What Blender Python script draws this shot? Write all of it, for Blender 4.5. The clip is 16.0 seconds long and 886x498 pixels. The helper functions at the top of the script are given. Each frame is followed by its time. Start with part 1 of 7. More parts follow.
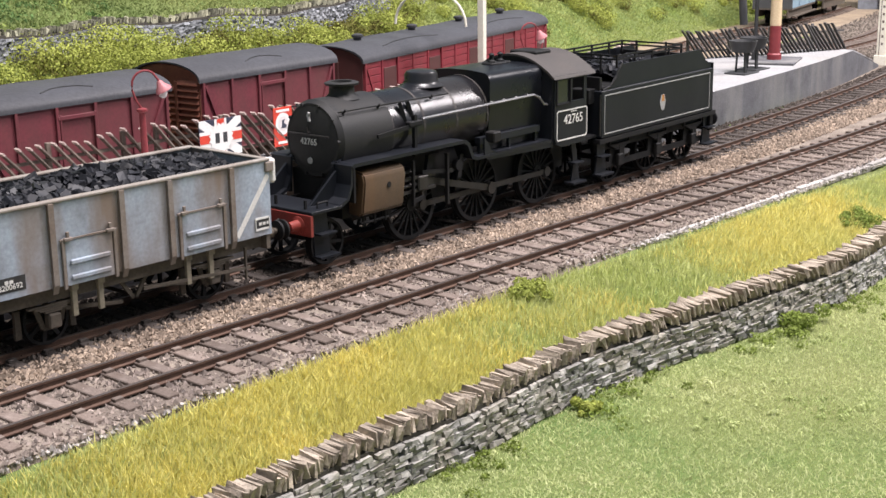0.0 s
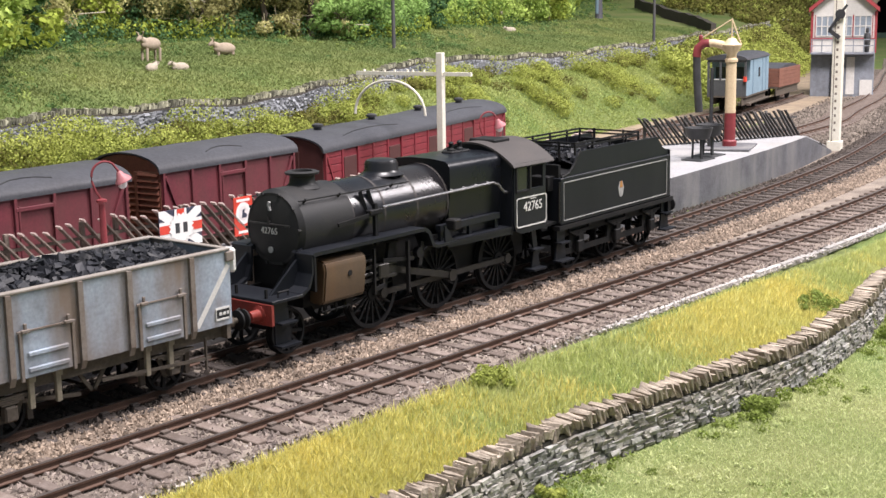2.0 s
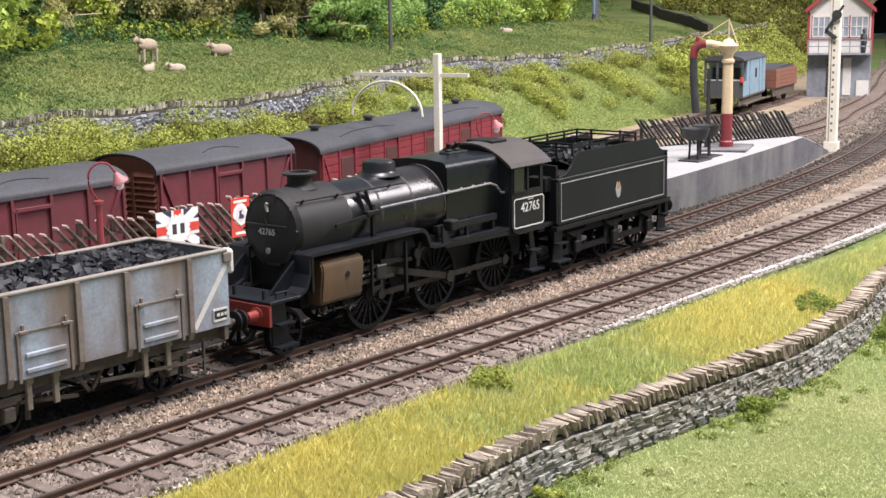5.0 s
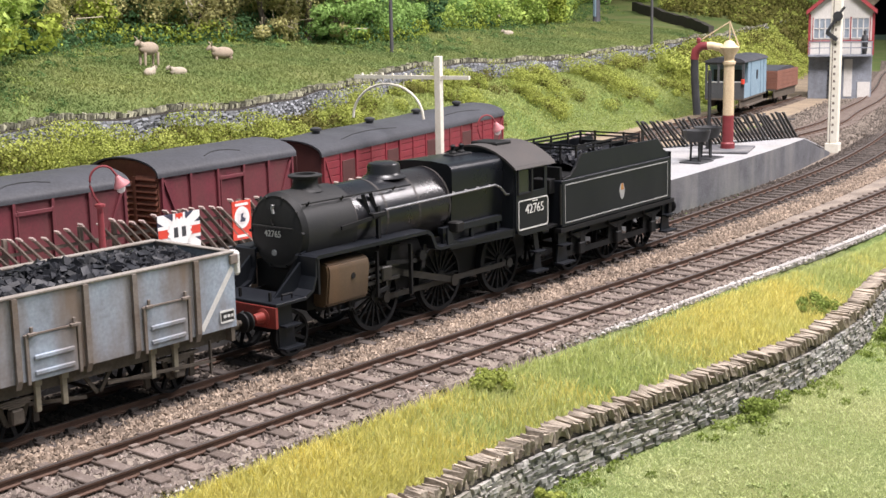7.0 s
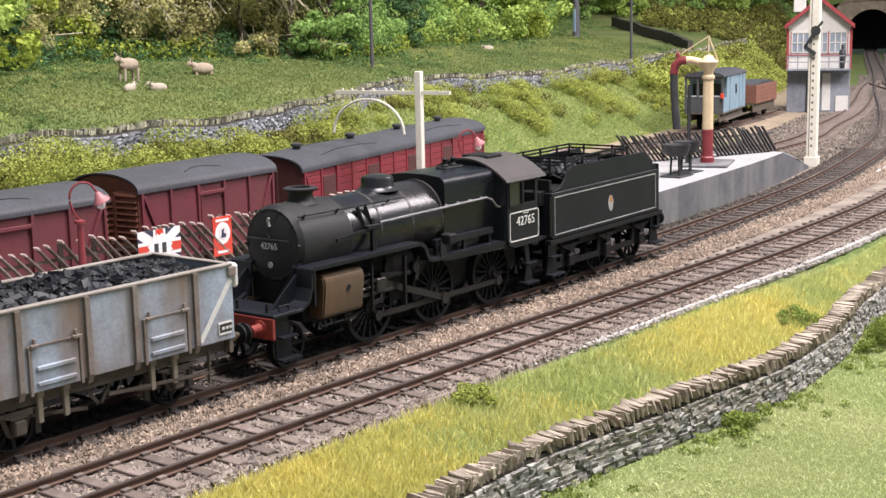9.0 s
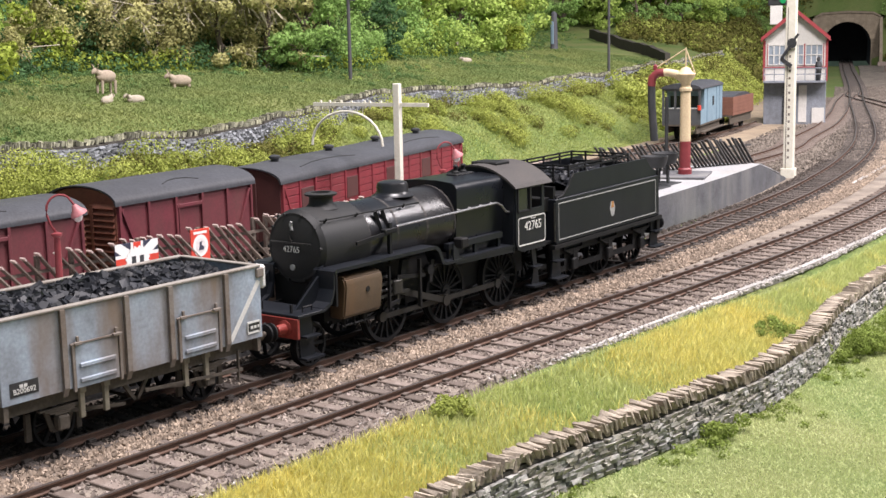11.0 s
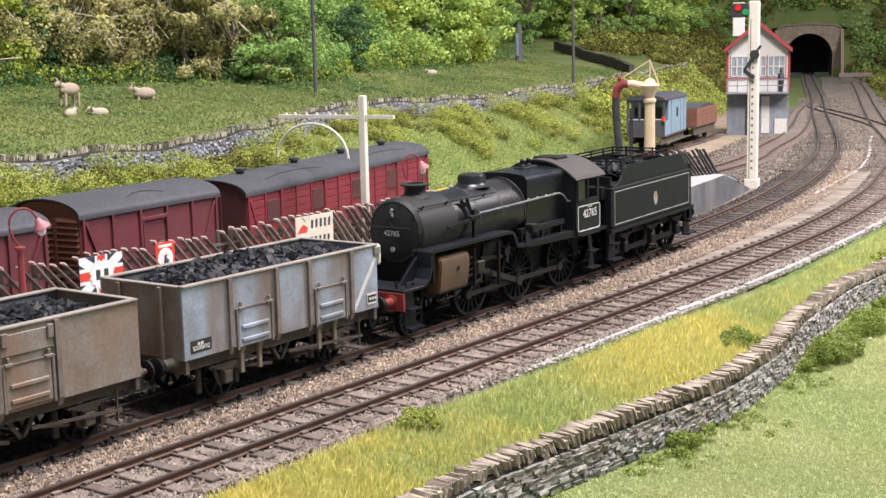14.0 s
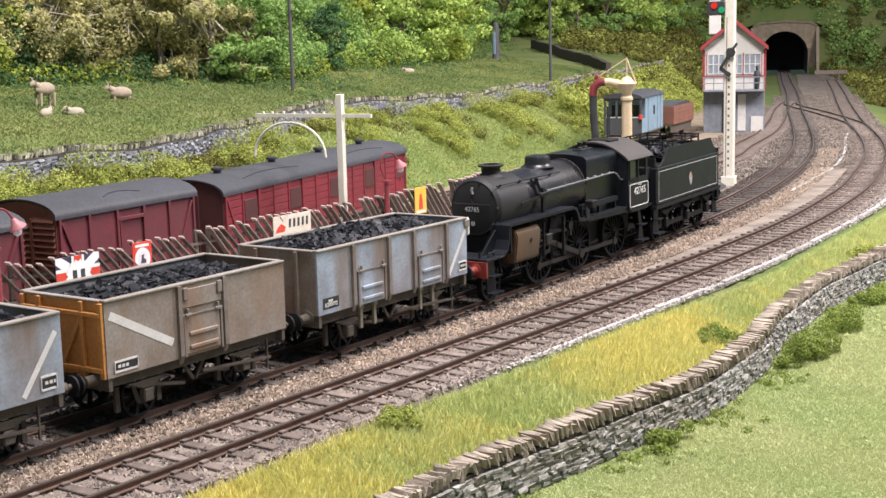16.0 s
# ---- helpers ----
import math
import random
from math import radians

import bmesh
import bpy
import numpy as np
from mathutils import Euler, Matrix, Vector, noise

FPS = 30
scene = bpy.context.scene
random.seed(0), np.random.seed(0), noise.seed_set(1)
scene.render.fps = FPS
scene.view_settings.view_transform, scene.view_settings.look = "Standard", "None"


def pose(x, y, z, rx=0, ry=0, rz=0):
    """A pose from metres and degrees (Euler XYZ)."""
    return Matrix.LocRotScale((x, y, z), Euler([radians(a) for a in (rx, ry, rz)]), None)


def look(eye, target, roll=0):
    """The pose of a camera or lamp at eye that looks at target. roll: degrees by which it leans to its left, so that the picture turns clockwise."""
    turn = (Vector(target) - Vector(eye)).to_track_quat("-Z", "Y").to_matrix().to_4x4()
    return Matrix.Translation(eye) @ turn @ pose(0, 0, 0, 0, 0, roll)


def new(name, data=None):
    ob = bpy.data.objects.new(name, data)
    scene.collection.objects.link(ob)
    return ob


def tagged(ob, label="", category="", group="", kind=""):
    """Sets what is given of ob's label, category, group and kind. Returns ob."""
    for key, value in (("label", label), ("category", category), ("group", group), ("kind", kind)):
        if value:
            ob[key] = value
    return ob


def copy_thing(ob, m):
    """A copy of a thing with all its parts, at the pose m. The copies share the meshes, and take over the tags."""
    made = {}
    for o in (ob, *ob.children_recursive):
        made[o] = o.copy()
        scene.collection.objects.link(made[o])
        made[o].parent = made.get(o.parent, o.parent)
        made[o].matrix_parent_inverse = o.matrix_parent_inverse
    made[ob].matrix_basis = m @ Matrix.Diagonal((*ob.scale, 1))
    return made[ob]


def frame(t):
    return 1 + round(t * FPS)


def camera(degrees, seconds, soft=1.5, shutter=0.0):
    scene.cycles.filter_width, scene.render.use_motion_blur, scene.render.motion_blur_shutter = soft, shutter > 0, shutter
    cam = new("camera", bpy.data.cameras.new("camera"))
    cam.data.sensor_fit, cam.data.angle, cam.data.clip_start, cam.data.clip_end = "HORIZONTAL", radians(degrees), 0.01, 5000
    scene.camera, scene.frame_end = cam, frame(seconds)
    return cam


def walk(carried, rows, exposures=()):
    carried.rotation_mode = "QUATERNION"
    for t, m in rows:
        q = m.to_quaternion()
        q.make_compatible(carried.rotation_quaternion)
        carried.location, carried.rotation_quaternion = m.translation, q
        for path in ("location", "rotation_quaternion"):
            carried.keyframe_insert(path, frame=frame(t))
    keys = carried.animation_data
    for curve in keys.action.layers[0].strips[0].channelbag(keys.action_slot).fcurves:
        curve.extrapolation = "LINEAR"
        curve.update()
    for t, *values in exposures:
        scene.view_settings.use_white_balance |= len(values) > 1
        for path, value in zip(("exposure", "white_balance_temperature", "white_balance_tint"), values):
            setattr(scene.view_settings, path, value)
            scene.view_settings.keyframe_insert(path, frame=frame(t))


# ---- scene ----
# The layout is a model railway at 4 mm to the foot: sizes below are those of the
# full-size originals in metres, and S brings them down to the model.
S = 1 / 76.2
cam = camera(36.894, 16.0)
EYE = (-24.84, -20.84, 7.493)
TURNS = [
    (0, 75.57, 0.666, -49.726), (0.5, 77.003, 0.693, -50.379), (1, 78.176, 0.705, -50.912),
    (1.5, 78.946, 0.779, -51.242), (2, 79.325, 0.888, -51.487), (2.5, 79.409, 0.933, -51.63),
    (3, 79.348, 0.924, -51.685), (3.5, 79.304, 0.932, -51.682), (4, 79.308, 0.905, -51.631),
    (6.5, 79.484, 0.98, -51.61), (7, 79.471, 1.076, -51.583), (7.5, 79.464, 1.146, -51.735),
    (8, 79.541, 1.229, -51.938), (8.5, 79.734, 1.201, -52.233), (9, 80.096, 1.196, -52.427),
    (11.5, 80.673, 1.215, -53.499), (12, 80.789, 1.306, -53.605), (12.5, 80.88, 1.391, -53.85),
    (13, 80.965, 1.397, -54.185), (13.5, 81.021, 1.294, -54.543), (14, 81.069, 1.228, -54.844),
    (14.5, 81.091, 1.243, -55.094), (15, 81.06, 1.346, -55.377), (15.5, 81.017, 1.383, -55.618),
    (16, 80.984, 1.349, -55.818),
]
walk(cam, [(t, pose(EYE[0] * S, EYE[1] * S, EYE[2] * S, rx, ry, rz)) for t, rx, ry, rz in TURNS])

# ---- light ----
world = bpy.data.worlds.new("hall")
scene.world = world
world.use_nodes = True
world.node_tree.nodes["Background"].inputs[0].default_value = (0.74, 0.87, 1.0, 1)
world.node_tree.nodes["Background"].inputs[1].default_value = 0.34


def hall_lamp(name, x, y, z, tx, ty, size, power, colour):
    data = bpy.data.lights.new(name, "AREA")
    data.shape, data.size, data.energy, data.color = "DISK", size * S, power * S * S, colour
    ob = new(name, data)
    ob.matrix_world = look((x * S, y * S, z * S), (tx * S, ty * S, 0))
    return ob


hall_lamp("ceiling_lamp", 0, -17, 82, 12, 6, 34, 172000, (1.0, 0.922, 0.94))
hall_lamp("ceiling_lamp", 70, -46, 66, 92, 42, 34, 180000, (1.0, 0.922, 0.94))
scene.view_settings.exposure = 0.0

# ---- helpers for shapes ----
def curve_through(points):
    """A smooth function y(x) through a few places."""
    px = np.array([q[0] for q in points], float)
    py = np.array([q[1] for q in points], float)
    m = np.gradient(py, px)

    def at(x):
        x = np.asarray(x, float)
        i = np.clip(np.searchsorted(px, x) - 1, 0, len(px) - 2)
        h = px[i + 1] - px[i]
        u = np.clip((x - px[i]) / h, 0, 1)
        return ((1 + 2 * u) * (1 - u) ** 2 * py[i] + u * (1 - u) ** 2 * h * m[i]
                + u * u * (3 - 2 * u) * py[i + 1] + u * u * (u - 1) * h * m[i + 1])
    return at


def place(x, y, z, rx=0, ry=0, rz=0):
    return pose(x * S, y * S, z * S, rx, ry, rz)


def part(name, bm, material, parent=None, label="", m=None, smooth=False):
    """Links a bmesh, drawn in full-size metres, as one mesh object."""
    bmesh.ops.scale(bm, vec=(S, S, S), verts=bm.verts)
    me = bpy.data.meshes.new(name)
    bm.to_mesh(me)
    bm.free()
    for mt in (material if isinstance(material, (list, tuple)) else [material]):
        me.materials.append(mt)
    if smooth:
        me.shade_smooth()
        me.set_sharp_from_angle(angle=radians(38))
    ob = new(name, me)
    ob.parent = parent
    if m is not None:
        ob.matrix_basis = m
    return tagged(ob, label)


def same(ob, parent, m):
    """Another object on the mesh of ob."""
    o = new(ob.name.split(".")[0], ob.data)
    o.parent = parent
    o.matrix_basis = m
    return tagged(o, ob.get("label", ""))


def thing(name, m, label, category, group=""):
    root_ob = new(name)
    root_ob.empty_display_size = 0.01
    root_ob.matrix_basis = m
    return tagged(root_ob, label, category, group)


def faces_of(geom):
    return [g for g in geom if isinstance(g, bmesh.types.BMFace)]


def box(bm, x0, y0, z0, x1, y1, z1, bevel=0.0):
    m = Matrix.Translation(((x0 + x1) / 2, (y0 + y1) / 2, (z0 + z1) / 2)) @ Matrix.Diagonal((abs(x1 - x0), abs(y1 - y0), abs(z1 - z0), 1))
    r = bmesh.ops.create_cube(bm, size=1, matrix=m)
    if bevel:
        es = list({e for v in r["verts"] for e in v.link_edges})
        bmesh.ops.bevel(bm, geom=es, offset=bevel, segments=1, affect="EDGES")
    return r["verts"]


def bar(bm, a, b, w, h):
    """A square bar from a to b, w wide and h high."""
    a, b = Vector(a), Vector(b)
    d = b - a
    q = d.to_track_quat("Y", "Z").to_matrix().to_4x4()
    m = Matrix.Translation((a + b) / 2) @ q @ Matrix.Diagonal((w, d.length, h, 1))
    return bmesh.ops.create_cube(bm, size=1, matrix=m)["verts"]


def rod(bm, a, b, r, seg=10, r2=None, caps=True):
    a, b = Vector(a), Vector(b)
    d = b - a
    m = Matrix.Translation((a + b) / 2) @ d.to_track_quat("Z", "Y").to_matrix().to_4x4()
    return bmesh.ops.create_cone(bm, cap_ends=caps, segments=seg, radius1=r, radius2=r if r2 is None else r2, depth=d.length, matrix=m)["verts"]


def pipe(bm, points, r, seg=8):
    """A bent round pipe through points."""
    rings = []
    pts = [Vector(p) for p in points]
    for i, p in enumerate(pts):
        d = (pts[min(i + 1, len(pts) - 1)] - pts[max(i - 1, 0)]).normalized()
        q = d.to_track_quat("Z", "Y")
        rings.append([bm.verts.new(p + q @ Vector((r * math.cos(k * math.tau / seg), r * math.sin(k * math.tau / seg), 0))) for k in range(seg)])
    for a, b in zip(rings, rings[1:]):
        for k in range(seg):
            bm.faces.new((a[k], a[(k + 1) % seg], b[(k + 1) % seg], b[k]))
    bm.faces.new(rings[0][::-1])
    bm.faces.new(rings[-1])


def turned(bm, profile, seg=24, m=Matrix()):
    """A turned solid round z from (radius, height) pairs."""
    rings = [[bm.verts.new(m @ Vector((r * math.cos(k * math.tau / seg), r * math.sin(k * math.tau / seg), z))) for k in range(seg)] for r, z in profile]
    for a, b in zip(rings, rings[1:]):
        for k in range(seg):
            bm.faces.new((a[k], a[(k + 1) % seg], b[(k + 1) % seg], b[k]))
    bm.faces.new(rings[0][::-1])
    bm.faces.new(rings[-1])


def prism(bm, outline, a, b, axis="y"):
    """A flat outline made solid from a to b along an axis; the outline is in the other two."""
    put = {"y": lambda u, v, w: (u, w, v), "x": lambda u, v, w: (w, u, v), "z": lambda u, v, w: (u, v, w)}[axis]
    lo = [bm.verts.new(put(u, v, a)) for u, v in outline]
    hi = [bm.verts.new(put(u, v, b)) for u, v in outline]
    n = len(outline)
    for i in range(n):
        bm.faces.new((lo[i], lo[(i + 1) % n], hi[(i + 1) % n], hi[i]))
    bm.faces.new(lo[::-1])
    bm.faces.new(hi)
    bmesh.ops.recalc_face_normals(bm, faces=bm.faces[:])


# ---- materials ----
def paint(name, colour, second=None, rough=0.6, metal=0.0, scale=2.0, mix=0.5, bump=0.0, fine=30.0, dust=None, dust_amount=0.0, islands=0.0, objects=0.0, spec=0.5):
    """A surface with two scales of variation; scale and fine are per full-size metre."""
    mat = bpy.data.materials.new(name)
    mat.use_nodes = True
    nt = mat.node_tree
    n, ln = nt.nodes, nt.links
    bsdf = n["Principled BSDF"]
    geo = n.new("ShaderNodeTexCoord")
    mp = n.new("ShaderNodeMapping")
    mp.inputs["Scale"].default_value = (1 / S,) * 3
    ln.new(geo.outputs["Object"], mp.inputs[0])
    second = second or tuple(c * 0.72 for c in colour)
    n1 = n.new("ShaderNodeTexNoise")
    n1.inputs["Scale"].default_value, n1.inputs["Detail"].default_value, n1.inputs["Roughness"].default_value = scale, 6, 0.6
    ln.new(mp.outputs[0], n1.inputs[0])
    n2 = n.new("ShaderNodeTexNoise")
    n2.inputs["Scale"].default_value, n2.inputs["Detail"].default_value = fine, 3
    ln.new(mp.outputs[0], n2.inputs[0])
    r1 = n.new("ShaderNodeMapRange")
    r1.inputs[1].default_value, r1.inputs[2].default_value = 0.5 - 0.3 * (1 - mix * 0.5), 0.5 + 0.3 * (1 - mix * 0.5)
    ln.new(n1.outputs[0], r1.inputs[0])
    m1 = n.new("ShaderNodeMix")
    m1.data_type = "RGBA"
    m1.inputs[6].default_value, m1.inputs[7].default_value = (*colour, 1), (*second, 1)
    ln.new(r1.outputs[0], m1.inputs[0])
    out = m1.outputs[2]
    m2 = n.new("ShaderNodeMix")
    m2.data_type, m2.blend_type = "RGBA", "OVERLAY"
    m2.inputs[0].default_value = 0.35
    ln.new(out, m2.inputs[6])
    ln.new(n2.outputs[0], m2.inputs[7])
    out = m2.outputs[2]
    if dust:
        n3 = n.new("ShaderNodeTexNoise")
        n3.inputs["Scale"].default_value, n3.inputs["Detail"].default_value = scale * 0.6, 8
        mv = n.new("ShaderNodeMapping")
        mv.inputs["Scale"].default_value = (1, 1, 0.2)
        mv.inputs["Location"].default_value = (3.1, 7.7, 1.3)
        ln.new(mp.outputs[0], mv.inputs[0])
        ln.new(mv.outputs[0], n3.inputs[0])
        r3 = n.new("ShaderNodeMapRange")
        r3.inputs[1].default_value, r3.inputs[2].default_value, r3.inputs[4].default_value = 0.43, 0.64, dust_amount
        ln.new(n3.outputs[0], r3.inputs[0])
        m3 = n.new("ShaderNodeMix")
        m3.data_type = "RGBA"
        m3.inputs[7].default_value = (*dust, 1)
        ln.new(r3.outputs[0], m3.inputs[0])
        ln.new(out, m3.inputs[6])
        out = m3.outputs[2]
    if islands or objects:
        src = n.new("ShaderNodeNewGeometry").outputs["Random Per Island"] if islands else n.new("ShaderNodeObjectInfo").outputs["Random"]
        k = islands or objects
        r4 = n.new("ShaderNodeMapRange")
        r4.inputs[3].default_value, r4.inputs[4].default_value = 1 - k, 1 + k
        ln.new(src, r4.inputs[0])
        m4 = n.new("ShaderNodeVectorMath")
        m4.operation = "SCALE"
        ln.new(out, m4.inputs[0])
        ln.new(r4.outputs[0], m4.inputs["Scale"])
        out = m4.outputs[0]
    ln.new(out, bsdf.inputs["Base Color"])
    rr = n.new("ShaderNodeMapRange")
    rr.inputs[3].default_value, rr.inputs[4].default_value = max(0.03, rough - 0.12), min(1, rough + 0.12)
    ln.new(n1.outputs[0], rr.inputs[0])
    ln.new(rr.outputs[0], bsdf.inputs["Roughness"])
    bsdf.inputs["Metallic"].default_value = metal
    bsdf.inputs["Specular IOR Level"].default_value = spec
    if bump:
        b = n.new("ShaderNodeBump")
        b.inputs["Strength"].default_value, b.inputs["Distance"].default_value = 0.8, bump * S
        ln.new(n2.outputs[0], b.inputs["Height"])
        ln.new(b.outputs[0], bsdf.inputs["Normal"])
    return mat


# ---- the lie of the land ----
main_line = curve_through([(-90, 0), (-20, 0), (0, 0), (8, .1), (15, .38), (20, .7), (25, 1.1), (31, 1.75), (41, 3.5), (48.4, 5.2), (57, 7.6), (66, 10.6), (78, 15), (96, 21.8), (128, 33.5), (173, 50.5), (205, 62.5), (250, 79)])
near_line = curve_through([(-90, -3.2), (0, -3.15), (10, -3.3), (18, -3.3), (28, -2.8), (33, -2.2), (39, -1.3), (45, 0), (55, 2.4), (67, 6.2), (82, 11.8), (106, 20.3), (140, 32), (177, 45), (250, 72)])
siding_line = curve_through([(-90, 7.5), (-20, 7.7), (-5, 8.0), (1, 8.4), (8, 9.4), (15, 11.3), (22, 13.3), (30, 15), (42, 17.2), (57, 19.2), (70, 21.5), (90, 27), (110, 34), (140, 45.5), (173, 58), (205, 70), (250, 87)])
near_wall_line = curve_through([(-40, -6.9), (-9, -7.1), (-4, -7.2), (1.3, -8.0), (5, -8.2), (8, -8.0), (12, -7.3), (18, -6.8), (26, -6.8), (40, -5), (60, 0), (100, 12), (140, 26), (180, 40), (250, 66)])


def smooth_step(a, b, x):
    u = np.clip((np.asarray(x, float) - a) / (b - a), 0, 1)
    return u * u * (3 - 2 * u)


def wobble(x, y, k=1.0):
    return (np.sin(0.37 * k * x + 1.3 * np.sin(0.21 * k * y)) * np.cos(0.43 * k * y + 0.9) + 0.5 * np.sin(1.1 * k * x + 0.7 * k * y))


def land(x, y):
    """Height of the ground at a place."""
    x, y = np.asarray(x, float), np.asarray(y, float)
    u, w, v = y - main_line(x), y - near_wall_line(x), y - siding_line(x)
    verge_top = -0.32
    top_y = np.minimum(near_line(x) - 1.35, main_line(x) - 4.4)
    f = np.clip((top_y - y) / np.maximum(top_y - near_wall_line(x), 0.3), 0, 1)
    z = np.where(w > 0, verge_top - 1.0 * f ** 1.2, -1.62 + 0.045 * w + 0.05 * wobble(x, y))
    z = np.where(u > -4.4, np.where(y > top_y, verge_top, z), z)
    bank = 3.3 * smooth_step(2.6, 8.0, v) * 0.94 + 1.5 * smooth_step(7.0, 15, v) + 0.9 * smooth_step(14, 24, v) + 4.0 * smooth_step(24, 60, v)
    z = z + np.where(v > 2.6, bank + 0.12 * wobble(x, y) * smooth_step(2.6, 6, v), 0)
    hill = 14 * smooth_step(204, 214, x) + 11 * smooth_step(100, 205, x) * smooth_step(9, 34, np.abs(u)) * np.where(u > 0, 1, .55)
    return z + hill


GROUND = paint("meadow_earth", (0.085, 0.135, 0.04), (0.14, 0.175, 0.058), 0.95, scale=0.35, fine=9, bump=0.05, dust=(0.19, 0.18, 0.08), dust_amount=0.5, spec=0.1)
ASH = paint("ballast_bed", (0.30, 0.255, 0.21), (0.19, 0.16, 0.135), 0.95, scale=1.2, fine=18, bump=0.06, dust=(0.10, 0.08, 0.07), dust_amount=0.6, spec=0.1)
CHIP = paint("ballast_chips", (0.36, 0.285, 0.22), (0.21, 0.165, 0.13), 0.9, scale=0.8, fine=20, islands=0.45, spec=0.2)
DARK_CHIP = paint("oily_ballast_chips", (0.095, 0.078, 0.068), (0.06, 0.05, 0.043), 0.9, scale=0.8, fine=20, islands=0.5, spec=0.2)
GREY_CHIP = paint("grey_ballast_chips", (0.30, 0.25, 0.215), (0.19, 0.155, 0.14), 0.9, scale=0.8, fine=20, islands=0.45, spec=0.2)
WOOD = paint("creosoted_sleeper", (0.12, 0.092, 0.076), (0.20, 0.165, 0.145), 0.85, scale=2.5, fine=24, bump=0.02, objects=0.3, spec=0.2)
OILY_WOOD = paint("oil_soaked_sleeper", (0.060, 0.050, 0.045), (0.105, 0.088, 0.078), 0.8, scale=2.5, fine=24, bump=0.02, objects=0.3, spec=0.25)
RAIL = paint("rusty_rail", (0.075, 0.042, 0.03), (0.11, 0.065, 0.045), 0.7, scale=3, fine=30, spec=0.3)
RAIL_TOP = paint("worn_rail_head", (0.30, 0.26, 0.24), (0.20, 0.16, 0.14), 0.35, metal=0.8, scale=2, fine=20)


def ground_sheet():
    xs = np.concatenate([np.arange(-90, -40, 3), np.arange(-40, 48, 0.6), np.arange(48, 120, 1.5), np.arange(120, 202, 4), np.arange(202, 214, 1), np.arange(214, 400, 12)])
    off = np.concatenate([np.arange(-60, -16, 4), np.arange(-16, -2, 0.35), np.arange(-2, 10, 1.0), np.arange(10, 40, 0.7), np.arange(40, 80, 4), np.arange(80, 181, 20)])
    X = np.repeat(xs[:, None], len(off), 1)
    Y = np.repeat(off[None, :], len(xs), 0) + main_line(xs)[:, None]
    Z = land(X, Y)
    n = len(off)
    verts = np.stack([X, Y, Z], -1).reshape(-1, 3) * S
    faces = []
    for i in range(len(xs) - 1):
        for j in range(n - 1):
            if 203.9 < xs[i] < 209.5 and abs(off[j] + 0.5) < 4.2:
                continue
            faces.append((i * n + j, (i + 1) * n + j, (i + 1) * n + j + 1, i * n + j + 1))
    me = bpy.data.meshes.new("ground")
    me.from_pydata(verts.tolist(), [], faces)
    me.materials.append(GROUND)
    me.shade_smooth()
    return tagged(new("ground", me), "rolling model landscape with short grass and bare earth", "ground", kind="structure")


ground_sheet()


def ribbon(name, line, x0, x1, offsets, heights, step, material, label, category, parent=None):
    """A strip that follows a line: a cross-section of offsets and heights drawn out along it."""
    xs = np.arange(x0, x1 + step, step)
    slope = np.gradient(line(xs), xs)
    nx, ny = -slope / np.hypot(1, slope), 1 / np.hypot(1, slope)
    verts, faces, k = [], [], len(offsets)
    for i, x in enumerate(xs):
        for o, h in zip(offsets, heights):
            verts.append(((x + nx[i] * o) * S, (float(line(x)) + ny[i] * o) * S, h * S))
    for i in range(len(xs) - 1):
        for j in range(k - 1):
            faces.append((i * k + j, (i + 1) * k + j, (i + 1) * k + j + 1, i * k + j + 1))
    me = bpy.data.meshes.new(name)
    me.from_pydata(verts, [], faces)
    me.materials.append(material)
    ob = new(name, me)
    ob.parent = parent
    if category:
        tagged(ob, label, category, kind="structure")
    return ob


ribbon("ballast", near_line, -60, 205, (-1.6, -1.45, 1.5, 4.9, 5.2), (-.6, -.2, -.2, -.2, -.6), 0.8, ASH, "brown ash and stone ballast under the running lines", "ballast")
ribbon("siding_ground", siding_line, -60, 112, (-3.6, -3.4, 3.0, 3.3), (-.5, -.26, -.26, -.5), 1.0, paint("siding_ash", (0.34, 0.27, 0.19), (0.20, 0.16, 0.12), 0.95, scale=0.7, fine=14, bump=0.05, spec=0.1), "pale sandy cinder ground round the goods siding", "ground")

GAUGE = 1.257


def rail_outline():
    # foot, web and head of a rail, as offset and height
    return [(-.07, -.15), (-.07, -.13), (-.02, -.11), (-.02, -.05), (-.04, -.035), (-.04, 0), (.04, 0), (.04, -.035), (.02, -.05), (.02, -.11), (.07, -.13), (.07, -.15)]


